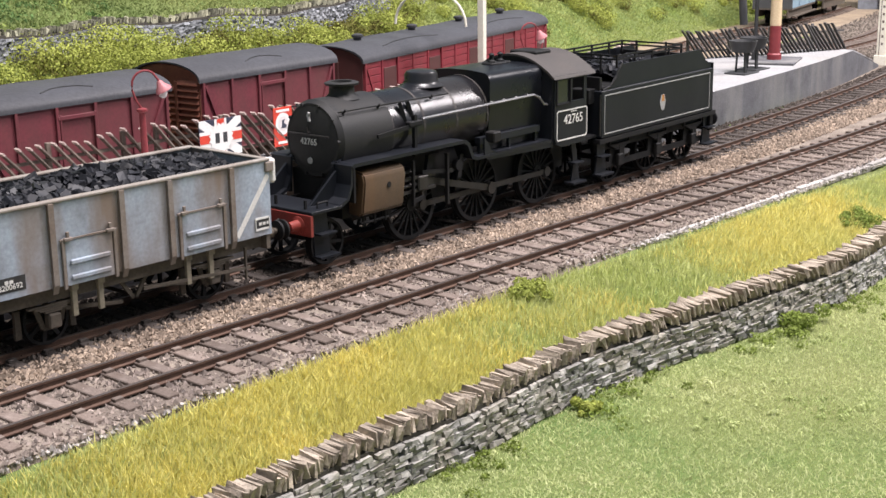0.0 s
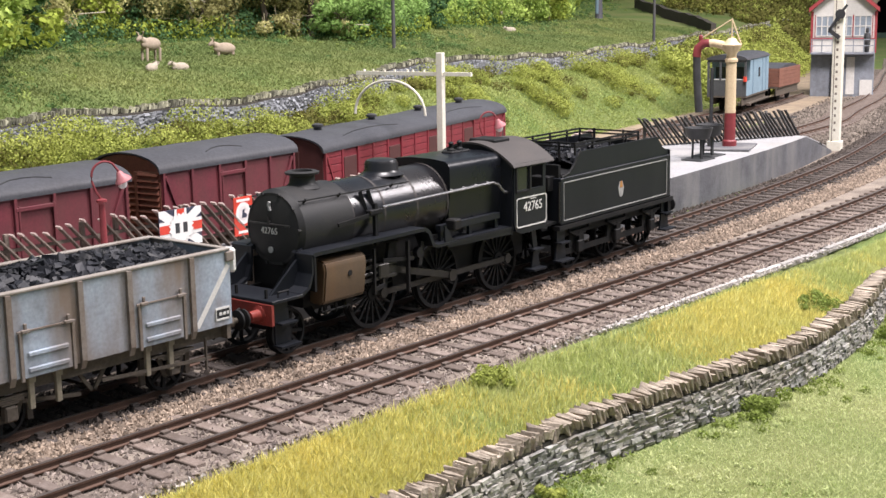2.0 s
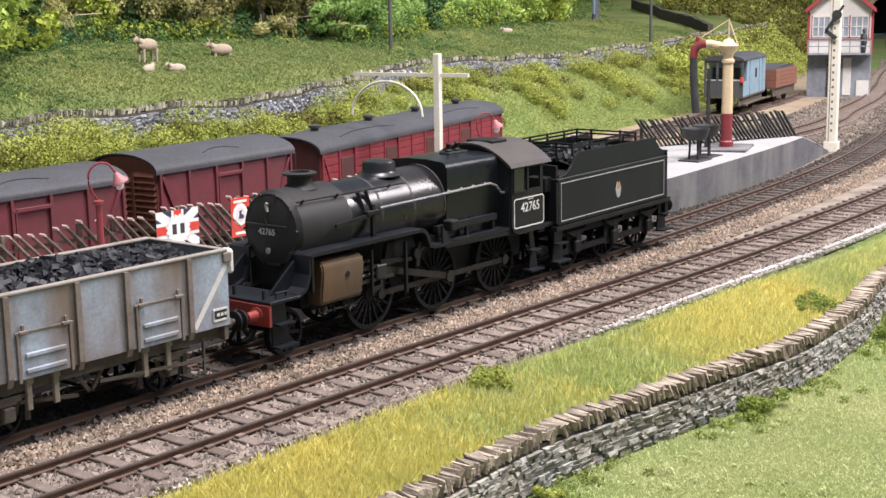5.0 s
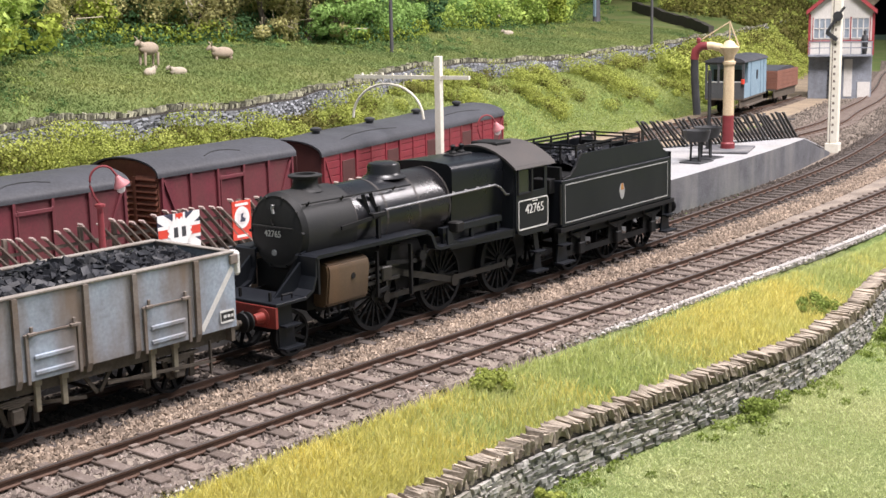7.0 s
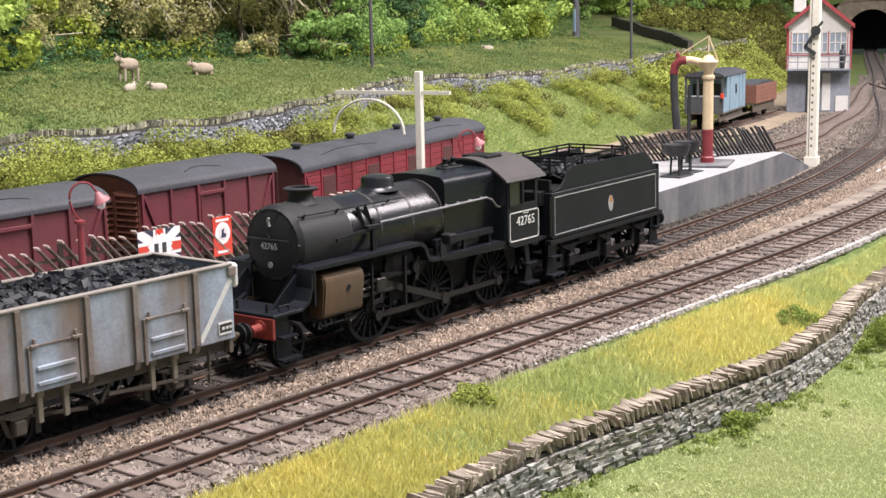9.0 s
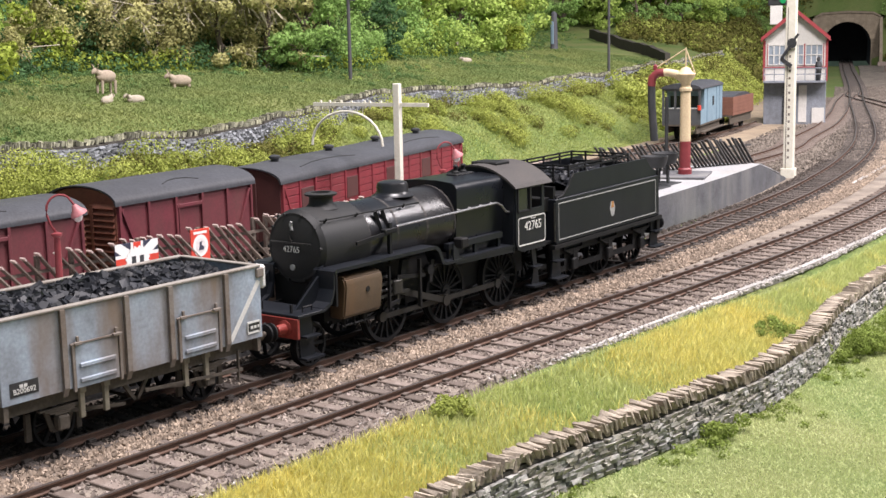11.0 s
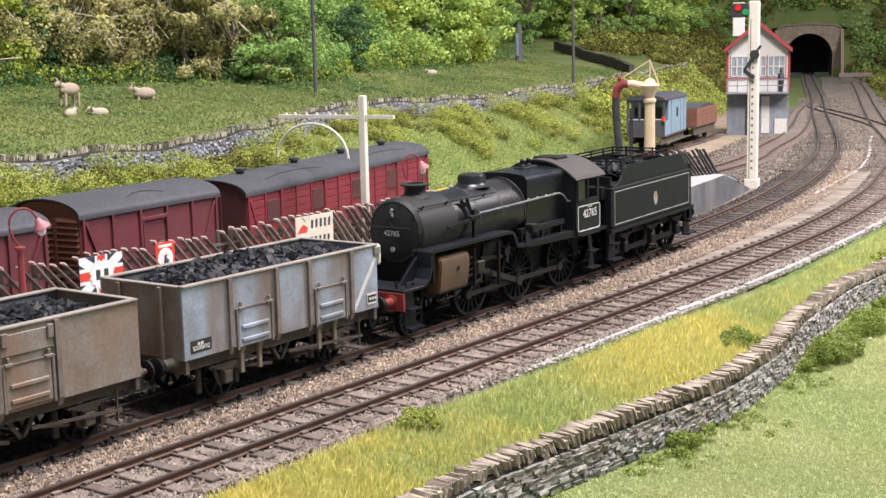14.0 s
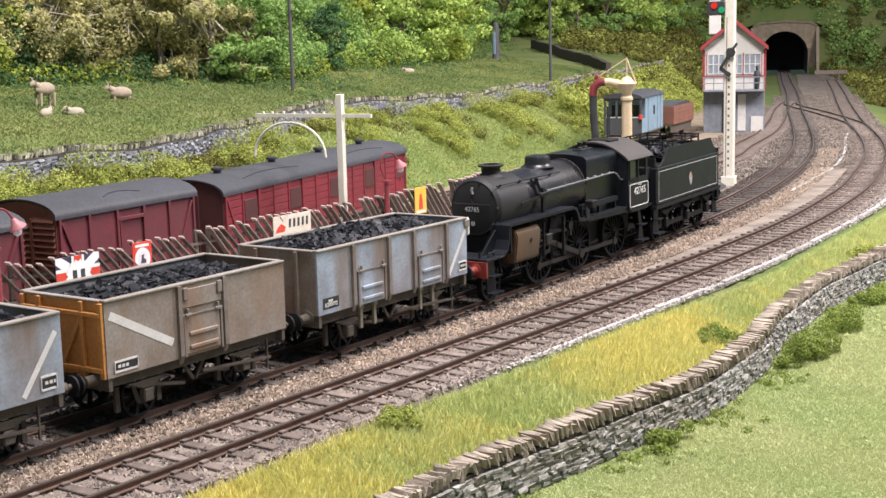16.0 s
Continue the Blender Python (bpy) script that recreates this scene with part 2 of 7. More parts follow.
def track(name, line, x0, x1, label, near0, near1, wood=WOOD):
    root = thing(name, Matrix(), label, "track")
    root["kind"] = "structure"
    for side in (-1, 1):
        o = rail_outline()
        r = ribbon("rail", line, x0, x1, [side * GAUGE / 2 + a for a, b in o], [b for a, b in o], 0.7, RAIL, "", "", root)
        r.data.materials.append(RAIL_TOP)
        for i, p in enumerate(r.data.polygons):
            if i % (len(o) - 1) == 5:
                p.material_index = 1
        r["label"] = "rusty steel rail with a worn bright head"
    rng = random.Random(hash_of(name))
    shapes = []
    for k in range(4):
        bm = bmesh.new()
        box(bm, -.125, -1.22 + rng.uniform(-.03, .03), -.27, .125, 1.22 + rng.uniform(-.03, .03), -.14, 0.015)
        for v in bm.verts:
            v.co.z += 0.012 * noise.noise(v.co * 5 + Vector((k, 0, 0)))
        for side in (-1, 1):
            box(bm, -.09, side * GAUGE / 2 - .17, -.145, .09, side * GAUGE / 2 - .06, -.085, 0.01)
            box(bm, -.09, side * GAUGE / 2 + .06, -.145, .09, side * GAUGE / 2 + .17, -.085, 0.01)
        ob = part("sleeper", bm, wood, root)
        shapes.append(ob)
    bm_far = []
    xs = np.arange(x0 + .3, x1, 0.72)
    used = 0
    for i, x in enumerate(xs):
        sl = float(line(x + .1) - line(x - .1)) / .2
        m = place(x + rng.uniform(-.02, .02), float(line(x)), rng.uniform(-.008, .008), 0, 0, math.degrees(math.atan(sl)) + rng.uniform(-.8, .8))
        if near0 < x < near1:
            if used < 4:
                shapes[used].matrix_basis = m
            else:
                same(shapes[rng.randrange(4)], root, m)
            used += 1
        else:
            bm_far.append(m)
    base = shapes[0].data
    bv = [v.co.copy() for v in base.vertices]
    bf = [list(p.vertices) for p in base.polygons]
    verts, faces = [], []
    for m in bm_far:
        o = len(verts)
        verts += [tuple(m @ c) for c in bv]
        faces += [[o + q for q in f] for f in bf]
    if verts:
        me = bpy.data.meshes.new("far_sleepers")
        me.from_pydata(verts, [], faces)
        me.materials.append(wood)
        ob = new("far_sleepers", me)
        ob.parent = root
        ob["kind"] = "stuff"
    return root


def hash_of(text):
    return sum((i + 1) * ord(c) for i, c in enumerate(text))


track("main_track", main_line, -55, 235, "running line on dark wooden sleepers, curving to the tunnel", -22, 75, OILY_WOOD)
track("near_track", near_line, -55, 176, "empty running line on weathered wooden sleepers with rusty rails", -22, 75)
track("siding_track", siding_line, -55, 72, "goods siding half sunk in cinders", -8, 72)


def chips(name, line, x0, x1, o0, o1, z, size, count, material, label, seed):
    """Loose stones strewn along a line."""
    rng = np.random.default_rng(seed)
    x = x0 + (x1 - x0) * rng.random(count) ** 1.35
    o = rng.uniform(o0, o1, count)
    sl = (line(x + .1) - line(x - .1)) / .2
    cx, cy = x - sl / np.hypot(1, sl) * o, line(x) + o / np.hypot(1, sl)
    base = np.array([(1, 0, 0), (-.5, .87, 0), (-.5, -.87, 0), (0, 0, .9), (.1, .05, -.8)])
    tri = np.array([(0, 1, 3), (1, 2, 3), (2, 0, 3), (1, 0, 4), (2, 1, 4), (0, 2, 4)])
    sz = size * rng.uniform(.5, 1.3, (count, 1, 1)) * rng.uniform(.6, 1.3, (count, 1, 3))
    a = rng.uniform(0, math.tau, count)
    ca, sa = np.cos(a)[:, None], np.sin(a)[:, None]
    v = base[None] * sz + rng.normal(0, size * .15, (count, 5, 3))
    v = np.stack([v[..., 0] * ca - v[..., 1] * sa, v[..., 0] * sa + v[..., 1] * ca, v[..., 2]], -1)
    v += np.stack([cx, cy, z + rng.uniform(-.03, .03, count)], -1)[:, None]
    me = bpy.data.meshes.new(name)
    me.from_pydata((v.reshape(-1, 3) * S).tolist(), [], (tri[None] + 5 * np.arange(count)[:, None, None]).reshape(-1, 3).tolist())
    me.materials.append(material)
    return tagged(new(name, me), label, "ballast", kind="stuff")


chips("ballast_stones", main_line, -22, 60, -2.2, -1.0, -.18, .055, 30000, CHIP, "loose pinkish-buff ballast stones between the tracks", 1)
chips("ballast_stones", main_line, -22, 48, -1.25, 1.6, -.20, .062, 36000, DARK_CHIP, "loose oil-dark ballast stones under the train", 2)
chips("ballast_stones", near_line, -22, 60, -1.5, 1.0, -.21, .058, 28000, GREY_CHIP, "loose grey-brown ballast stones round the sleepers", 3)

# ---- the train ----
LOCO_BLACK = paint("sooty_black_paint", (0.006, 0.0075, 0.011), (0.010, 0.0115, 0.015), 0.42, scale=1.2, fine=25, dust=(0.024, 0.025, 0.029), dust_amount=0.22, spec=0.28)
# The brown dust tone also paints the warm ceiling's reflection into the boiler.
BOILER_BLACK = paint("polished_black_paint", (0.005, 0.006, 0.009), (0.008, 0.009, 0.012), 0.29, scale=0.9, fine=18, dust=(0.05, 0.039, 0.031), dust_amount=0.25, spec=0.5)
FIREBOX_BLACK = paint("oiled_black_paint", (0.005, 0.006, 0.009), (0.008, 0.009, 0.012), 0.3, scale=0.9, fine=18, dust=(0.018, 0.018, 0.020), dust_amount=0.2, spec=0.3)
SMOKEBOX_BLACK = paint("matt_smokebox_black", (0.014, 0.0145, 0.016), (0.023, 0.022, 0.021), 0.58, scale=1.5, fine=25, dust=(0.032, 0.031, 0.032), dust_amount=0.3, spec=0.3)
GRIMY = paint("grimy_frames", (0.005, 0.0055, 0.007), (0.010, 0.0098, 0.0098), 0.65, scale=2.5, fine=25, dust=(0.030, 0.025, 0.021), dust_amount=0.15, spec=0.25)
ROOF_BROWN = paint("dusty_cab_roof", (0.032, 0.029, 0.028), (0.055, 0.047, 0.043), 0.7, scale=1.0, fine=20)
STEEL = paint("dull_rod_steel", (0.030, 0.030, 0.031), (0.055, 0.051, 0.048), 0.45, metal=0.5, scale=3, fine=25, dust=(0.035, 0.03, 0.025), dust_amount=0.5)
BRIGHT_RAIL = paint("polished_handrail", (0.30, 0.30, 0.31), (0.20, 0.20, 0.205), 0.4, metal=0.7, scale=3, fine=25)
CYL_BROWN = paint("rusty_cylinder_cladding", (0.045, 0.035, 0.025), (0.065, 0.047, 0.03), 0.5, scale=1.2, fine=18, dust=(0.22, 0.10, 0.03), dust_amount=0.3)
BEAM_RED = paint("faded_red_buffer_beam", (0.28, 0.032, 0.022), (0.15, 0.026, 0.02), 0.6, scale=2, fine=20)
WHITE = paint("white_lettering", (0.66, 0.65, 0.62), (0.54, 0.53, 0.51), 0.6, scale=4, fine=30)
LINING = paint("grey_white_lining", (0.36, 0.36, 0.35), (0.24, 0.24, 0.235), 0.6, scale=4, fine=30)
COAL = paint("coal", (0.009, 0.0095, 0.012), (0.019, 0.020, 0.025), 0.52, scale=2.5, fine=20, islands=0.5, spec=0.28)
GLASS = paint("cab_window_glass", (0.012, 0.013, 0.015), (0.02, 0.021, 0.023), 0.2, scale=2, fine=8)


def lettering(name, text, size, material, parent, m, label=""):
    cu = bpy.data.curves.new(name, "FONT")
    cu.body, cu.size, cu.align_x, cu.align_y = text, size, "CENTER", "CENTER"
    cu.extrude = 0.006
    cu.resolution_u = 3
    ob = new(name, cu)
    me = bpy.data.meshes.new_from_object(ob.evaluated_get(bpy.context.evaluated_depsgraph_get()))
    bpy.data.objects.remove(ob)
    for v in me.vertices:
        v.co *= S
    me.materials.clear()
    me.materials.append(material)
    out = new(name, me)
    out.parent = parent
    out.matrix_basis = m
    return tagged(out, label)


def wheel_mesh(r, width, spokes, weight=False):
    """A spoked wheel round the y axis."""
    bm = bmesh.new()
    m = Matrix.Rotation(radians(90), 4, "X")
    seg = 36
    prof = [(r * .885, -width / 2), (r, -width / 2), (r, width / 2 - .02), (r + .03, width / 2 - .02), (r + .03, width / 2 + .02), (r * .885, width / 2 + .02)]
    rings = [[bm.verts.new(m @ Vector((a * math.cos(k * math.tau / seg), a * math.sin(k * math.tau / seg), -z))) for k in range(seg)] for a, z in prof]
    for i in range(len(rings)):
        a, b = rings[i], rings[(i + 1) % len(rings)]
        for k in range(seg):
            bm.faces.new((a[k], a[(k + 1) % seg], b[(k + 1) % seg], b[k]))
    rod(bm, (0, -width * .62, 0), (0, width * .6, 0), r * .19, 16)
    if weight:
        pts = [(r * .9 * math.cos(radians(a)), r * .9 * math.sin(radians(a))) for a in range(150, 215, 8)]
        prism(bm, pts, -width * .35, width * .2)
        rod(bm, (r * .38, -width * .75, 0), (r * .38, 0, 0), .12, 12)
        bar(bm, (0, -width * .35, 0), (r * .38, -width * .35, 0), .2, .1)
    bmesh.ops.recalc_face_normals(bm, faces=bm.faces[:])
    return bm


SPOKES = {}


def fit_spokes(wheel, r, count):
    """The spokes of a wheel, each a part of it."""
    key = (round(r, 3), count)
    for k in range(count):
        a = k * math.tau / count
        m = Matrix.Rotation(-a, 4, "Y")
        if key not in SPOKES:
            bm = bmesh.new()
            bar(bm, (r * .15, -.02, 0), (r * .91, -.02, 0), .06, .045 if count > 10 else .075)
            SPOKES[key] = part("spoke", bm, GRIMY, wheel)
            SPOKES[key].matrix_basis = m
        else:
            same(SPOKES[key], wheel, m)


def ring_section(bm, x0, r0, x1, r1, cz, seg=40, cap0=True, cap1=True):
    ra = [bm.verts.new((x0, r0 * math.sin(k * math.tau / seg), cz + r0 * math.cos(k * math.tau / seg))) for k in range(seg)]
    rb = [bm.verts.new((x1, r1 * math.sin(k * math.tau / seg), cz + r1 * math.cos(k * math.tau / seg))) for k in range(seg)]
    for k in range(seg):
        bm.faces.new((ra[k], ra[(k + 1) % seg], rb[(k + 1) % seg], rb[k]))
    if cap0:
        bm.faces.new(ra)
    if cap1:
        bm.faces.new(rb[::-1])
    bmesh.ops.recalc_face_normals(bm, faces=bm.faces[:])


WHEELS = []      # (wheel, place on its thing, radius)
RODS = []        # (rod, place on its thing, crank radius)
ROLLING = []     # (thing, offset along the train, front and rear guide points)
DRIVER = 0.84


def add_wheels(root, xs, r, spokes, gauge_y, label, weight=False):
    first = None
    for x in xs:
        for side in (-1, 1):
            rot = 0 if side < 0 else 180
            if first is None:
                first = part("wheel", wheel_mesh(r, .14, spokes, weight), GRIMY, root, label, smooth=True)
                ob = first
            else:
                ob = same(first, root, Matrix())
            fit_spokes(ob, r, spokes)
            WHEELS.append((ob, x, side * gauge_y, r, side))
        bm = bmesh.new()
        rod(bm, (0, -gauge_y, 0), (0, gauge_y, 0), .08, 10)
        part("axle", bm, GRIMY, root, m=place(x, 0, r))


def build_locomotive():
    # along x: 0 is the middle driving axle, the smokebox faces towards minus x
    root = thing("steam_locomotive", Matrix(), "weathered black steam tender locomotive with white number lettering", "locomotive")
    add_wheels(root, (-2.44, 0, 2.52), DRIVER, 18, .70, "large spoked driving wheel with a balance weight", True)
    add_wheels(root, (-5.2,), .50, 9, .70, "small spoked leading wheel")
    CZ = 2.60
    bm = bmesh.new()
    ring_section(bm, -4.79, .80, -4.67, .88, CZ)
    ring_section(bm, -4.67, .88, -3.1, .88, CZ)
    part("smokebox", bm, SMOKEBOX_BLACK, root, "matt black smokebox with a flat round door", smooth=True)
    bm = bmesh.new()
    ring_section(bm, -4.87, .46, -4.79, .74, CZ)
    door = part("smokebox_door", bm, SMOKEBOX_BLACK, root, "slightly domed round smokebox door", smooth=True)
    bm = bmesh.new()
    rod(bm, (-4.91, -.62, CZ + .13), (-4.91, .62, CZ + .13), .018, 8)
    for y in (-.5, .5):
        rod(bm, (-4.91, y, CZ + .12), (-4.79, y, CZ + .12), .02, 6)
    part("handrail", bm, STEEL, door)
    bm = bmesh.new()
    rod(bm, (-4.93, 0, CZ + .17), (-4.85, 0, CZ + .17), .025, 10)
    bar(bm, (-4.92, 0, CZ + .17), (-4.92, .03, CZ + .30), .02, .02)
    part("door_dart", bm, STEEL, door)
    bm = bmesh.new()
    prism(bm, [(-.03, 0), (.02, 0), (.03, .09), (.06, .10), (.02, .2), (-.03, .18), (-.01, .1)], -4.92, -4.87, "x")
    part("lamp_iron", bm, LINING, door, m=place(0, -.02, CZ + .42))
    bm = bmesh.new()
    rod(bm, (-4.9, 0, CZ - .45), (-4.87, 0, CZ - .45), .07, 14)
    part("shed_badge", bm, LINING, door, "small oval cast badge")
    for k in range(10):
        a = radians(20 + 36 * k)
        bm = bmesh.new()
        rod(bm, (-4.83, .79 * math.sin(a), CZ + .79 * math.cos(a)), (-4.75, .79 * math.sin(a), CZ + .79 * math.cos(a)), .035, 8)
        part("door_clamp", bm, SMOKEBOX_BLACK, door)
    lettering("front_number", "42765", .205, WHITE, door, pose(-4.91 * S, 0, (CZ - .03) * S, 90, 0, -90), "white number on the smokebox door")
    # boiler and firebox
    bm = bmesh.new()
    ring_section(bm, -3.1, .82, .34, .905, CZ)
    boiler = part("boiler", bm, BOILER_BLACK, root, "polished black tapered boiler mottled with brown dust and painted-in reflection", smooth=True)
    for x, r in ((-3.06, .835), (-2.0, .855), (-.85, .88), (.28, .915)):
        bm = bmesh.new()
        ring_section(bm, x - .03, r, x + .03, r, CZ, cap0=False, cap1=False)
        part("boiler_band", bm, ROOF_BROWN, boiler)
    bm = bmesh.new()
    half = [(.84, 1.5), (.94, 2.9)] + [(.72 + .22 * math.cos(radians(a)), 3.38 + .22 * math.sin(radians(a))) for a in range(0, 91, 15)] + [(.3, 3.64)]
    out = [(-y, z) for y, z in half] + half[::-1]
    prism(bm, out, .32, 2.55, "x")
    firebox = part("firebox", bm, FIREBOX_BLACK, root, "square-shouldered black firebox casing", smooth=True)
    for x in (.35, .85, 1.35, 1.85):
        bm = bmesh.new()
        rod(bm, (x, -1.0, CZ + .3), (x, -.93, CZ + .3), .03, 8)
        part("washout_plug", bm, LINING, firebox)
    bm = bmesh.new()
    for x in (.7, 1.05):
        turned(bm, [(.11, 0), (.10, .1), (.06, .14), (.06, .24), (.08, .26), (.03, .3)], 12, Matrix.Translation((x + .9, 0, CZ + 1.02)))
    box(bm, 1.4, -.18, CZ + 1.0, 2.2, .18, CZ + 1.09, .03)
    part("safety_valve", bm, GRIMY, firebox, "pair of safety valves and whistle")
    # chimney and dome
    bm = bmesh.new()
    turned(bm, [(.42, 0), (.34, .06), (.29, .12), (.28, .26), (.30, .29), (.38, .31), (.39, .355), (.33, .38), (.24, .38), (.22, .2)], 28, Matrix.Translation((-3.83, 0, CZ + .80)))
    part("chimney", bm, SMOKEBOX_BLACK, root, "short flared chimney", smooth=True)
    bm = bmesh.new()
    turned(bm, [(.54, 0), (.44, .06), (.40, .12), (.40, .27), (.36, .34), (.24, .375), (.05, .385)], 28, Matrix.Translation((-1.13, 0, CZ + .80)))
    part("dome", bm, BOILER_BLACK, root, "low rounded shiny black steam dome", smooth=True)
    # running plate: low in front, high over the cylinders and wheels
    plate = [(-6.1, 1.30), (-6.1, 1.36), (-5.25, 1.38), (-5.02, 1.48), (-4.90, 1.75), (-4.88, 2.16), (-4.8, 2.20), (-1.05, 2.20), (-1.05, 2.12), (-4.75, 2.12), (-4.83, 2.10), (-4.84, 1.75), (-4.96, 1.44), (-5.2, 1.31)]
    for side in (-1, 1):
        bm = bmesh.new()
        prism(bm, plate[5:11], .62 * side, 1.26 * side)
        part("running_plate", bm, LOCO_BLACK, root, "raised running plate over the wheels")
        bm = bmesh.new()
        prism(bm, [(-1.07, 2.2), (-1.0, 2.19), (-.86, 2.1), (-.78, 1.95), (-.7, 1.77), (-.55, 1.72), (2.5, 1.72), (2.5, 1.65), (-.58, 1.65), (-.77, 1.71), (-.86, 1.9), (-.94, 2.05), (-1.07, 2.12)], .80 * side, 1.26 * side)
        part("rear_running_plate", bm, LOCO_BLACK, root, "lower running plate beside the firebox")
        bm = bmesh.new()
        bar(bm, (-.25, 1.0 * side, 2.04), (2.2, 1.0 * side, 2.04), .16, .15)
        for x in (-.15, 1.0, 2.1):
            bar(bm, (x, 1.0 * side, 1.7), (x, 1.0 * side, 2.0), .10, .08)
        part("splasher_ledge", bm, LOCO_BLACK, root, "narrow ledge along the firebox above the running plate")
        bm = bmesh.new()
        prism(bm, [plate[i] for i in (2, 3, 4, 5, 10, 11, 12, 13)], .62 * side, 1.24 * side)
        part("drop_plate", bm, LOCO_BLACK, root)
        bm = bmesh.new()
        prism(bm, [(-5.72, 1.37), (-4.9, 1.37), (-4.85, 2.2), (-4.7, 2.25), (-4.85, 2.05)], .74 * side, .80 * side)
        part("side_sheet", bm, LOCO_BLACK, root, "sloping plate beside the smokebox")
        bm = bmesh.new()
        prism(bm, [(-4.83, 1.35), (-4.77, 1.35), (-4.77, 2.13), (-4.83, 2.13)], .72 * side, 1.25 * side)
        part("cylinder_front_plate", bm, GRIMY, root)
        # cylinder
        bm = bmesh.new()
        out = [(side * y, z) for y, z in ((.75, .98), (1.08, .96), (1.19, 1.02), (1.28, 1.75), (1.23, 1.92), (1.05, 1.98), (.75, 1.98))]
        prism(bm, out, -4.52, -3.16, "x")
        bmesh.ops.bevel(bm, geom=bm.edges[:], offset=.04, segments=2, affect="EDGES")
        cyl = part("cylinder", bm, CYL_BROWN, root, "rust-brown sloping cylinder block", smooth=True)
        bm = bmesh.new()
        rod(bm, (-3.72, 1.22 * side, 1.58), (-3.72, 1.27 * side, 1.58), .07, 12)
        part("plug", bm, GRIMY, cyl)
        bm = bmesh.new()
        for x in (-4.3, -3.95, -3.6):
            rod(bm, (x, 1.0 * side, 1.0), (x, 1.0 * side, .72), .04, 8)
        pipe(bm, [(-4.4, 1.0 * side, .78), (-3.5, 1.0 * side, .78), (-3.4, 1.0 * side, .6)], .03, 6)
        part("drain_cock", bm, GRIMY, cyl)
        # slide bars, crosshead, bracket
        bm = bmesh.new()
        for z in (1.22, 1.52):
            bar(bm, (-3.3, 1.02 * side, z), (-1.9, 1.02 * side, z), .1, .07)
        rod(bm, (-3.3, 1.02 * side, 1.36), (-2.3, 1.02 * side, 1.36), .045, 10)
        rod(bm, (-3.3, 1.02 * side, 1.68), (-2.6, 1.02 * side, 1.68), .035, 8)
        part("slide_bar", bm, STEEL, root)
        bm = bmesh.new()
        prism(bm, [(-2.25, .9), (-2.15, .9), (-1.75, 1.9), (-1.62, 1.96), (-2.0, 1.96)], .85 * side, .95 * side)
        bar(bm, (-1.55, 1.12 * side, .75), (-1.55, 1.12 * side, 1.95), .06, .09)
        bar(bm, (-2.75, 1.12 * side, .9), (-2.75, 1.12 * side, 1.95), .05, .07)
        bar(bm, (-1.3, 1.08 * side, 1.5), (-2.4, 1.08 * side, 1.62), .05, .09)
        rod(bm, (-1.1, 1.0 * side, 1.6), (-1.1, 1.14 * side, 1.6), .13, 12)
        bar(bm, (-1.1, 1.1 * side, 1.3), (-1.0, 1.1 * side, 1.85), .06, .12)
        bar(bm, (-2.4, 1.12 * side, 1.05), (-2.75, 1.12 * side, 1.0), .05, .09)
        part("valve_gear", bm, GRIMY, root, "grimy links and brackets of the valve gear")
        bm = bmesh.new()
        box(bm, -2.55, .92 * side, 1.2, -2.2, 1.12 * side, 1.55, .03)
        bar(bm, (-2.4, 1.06 * side, 1.2), (-2.4, 1.06 * side, .95), .06, .1)
        part("crosshead", bm, STEEL, root)
        # splashers and sand boxes between the running plate and frames
        bm = bmesh.new()
        prism(bm, [(-1.02, 1.55)] + [(.98 * math.cos(radians(a)), .86 + .98 * math.sin(radians(a))) for a in range(150, 29, -12)] + [(1.02, 1.55)], .66 * side, .72 * side)
        part("splasher", bm, GRIMY, root)
        bm = bmesh.new()
        prism(bm, [(-.27, 2.13), (-.27, 1.8)] + [(-.05 - .22 * math.cos(radians(a)), 1.8 - .22 * math.sin(radians(a))) for a in range(0, 100, 20)] + [(2.5, 1.52), (2.5, 1.72), (.2, 1.72), (0, 1.8), (-.12, 2.0)], 1.20 * side, 1.24 * side)
        part("valance", bm, LOCO_BLACK, root, "deep valance under the rear running plate")
        bm = bmesh.new()
        box(bm, .0, 1.02 * side, 1.98, .30, 1.32 * side, 2.24, .03)
        part("lubricator", bm, GRIMY, root)
        bm = bmesh.new()
        pipe(bm, [(-2.2, .94 * side, CZ + .22), (2.0, 1.02 * side, CZ + .30), (2.2, 1.05 * side, CZ + .22), (2.35, 1.1 * side, CZ + .03), (2.52, 1.12 * side, CZ)], .032, 8)
        part("handrail", bm, BRIGHT_RAIL, root, "polished steel handrail")
        for x, yy in ((-4.5, .955), (-3.4, .955), (-1.6, .93)):
            bm = bmesh.new()
            a = radians(48)
            rod(bm, (x, side * .9 * math.sin(a), CZ + .9 * math.cos(a)), (x, side * 1.02 * math.sin(a), CZ + 1.02 * math.cos(a)), .03, 8)
            part("handrail_knob", bm, GRIMY, root)
        bm = bmesh.new()
        a = radians(48)
        rod(bm, (-4.7, side * .97 * math.sin(a), CZ + .97 * math.cos(a)), (-1.0, side * .97 * math.sin(a), CZ + .97 * math.cos(a)), .018, 6)
        part("boiler_handrail", bm, GRIMY, root)
        bm = bmesh.new()
        bar(bm, (-3.75, .98 * side, CZ + .02), (-2.55, 1.0 * side, CZ + .12), .05, .08)
        bar(bm, (-2.5, .97 * side, CZ - .6), (-2.5, .97 * side, CZ + .35), .09, .09)
        box(bm, -2.75, .9 * side, CZ + .1, -2.3, 1.05 * side, CZ + .22, .02)
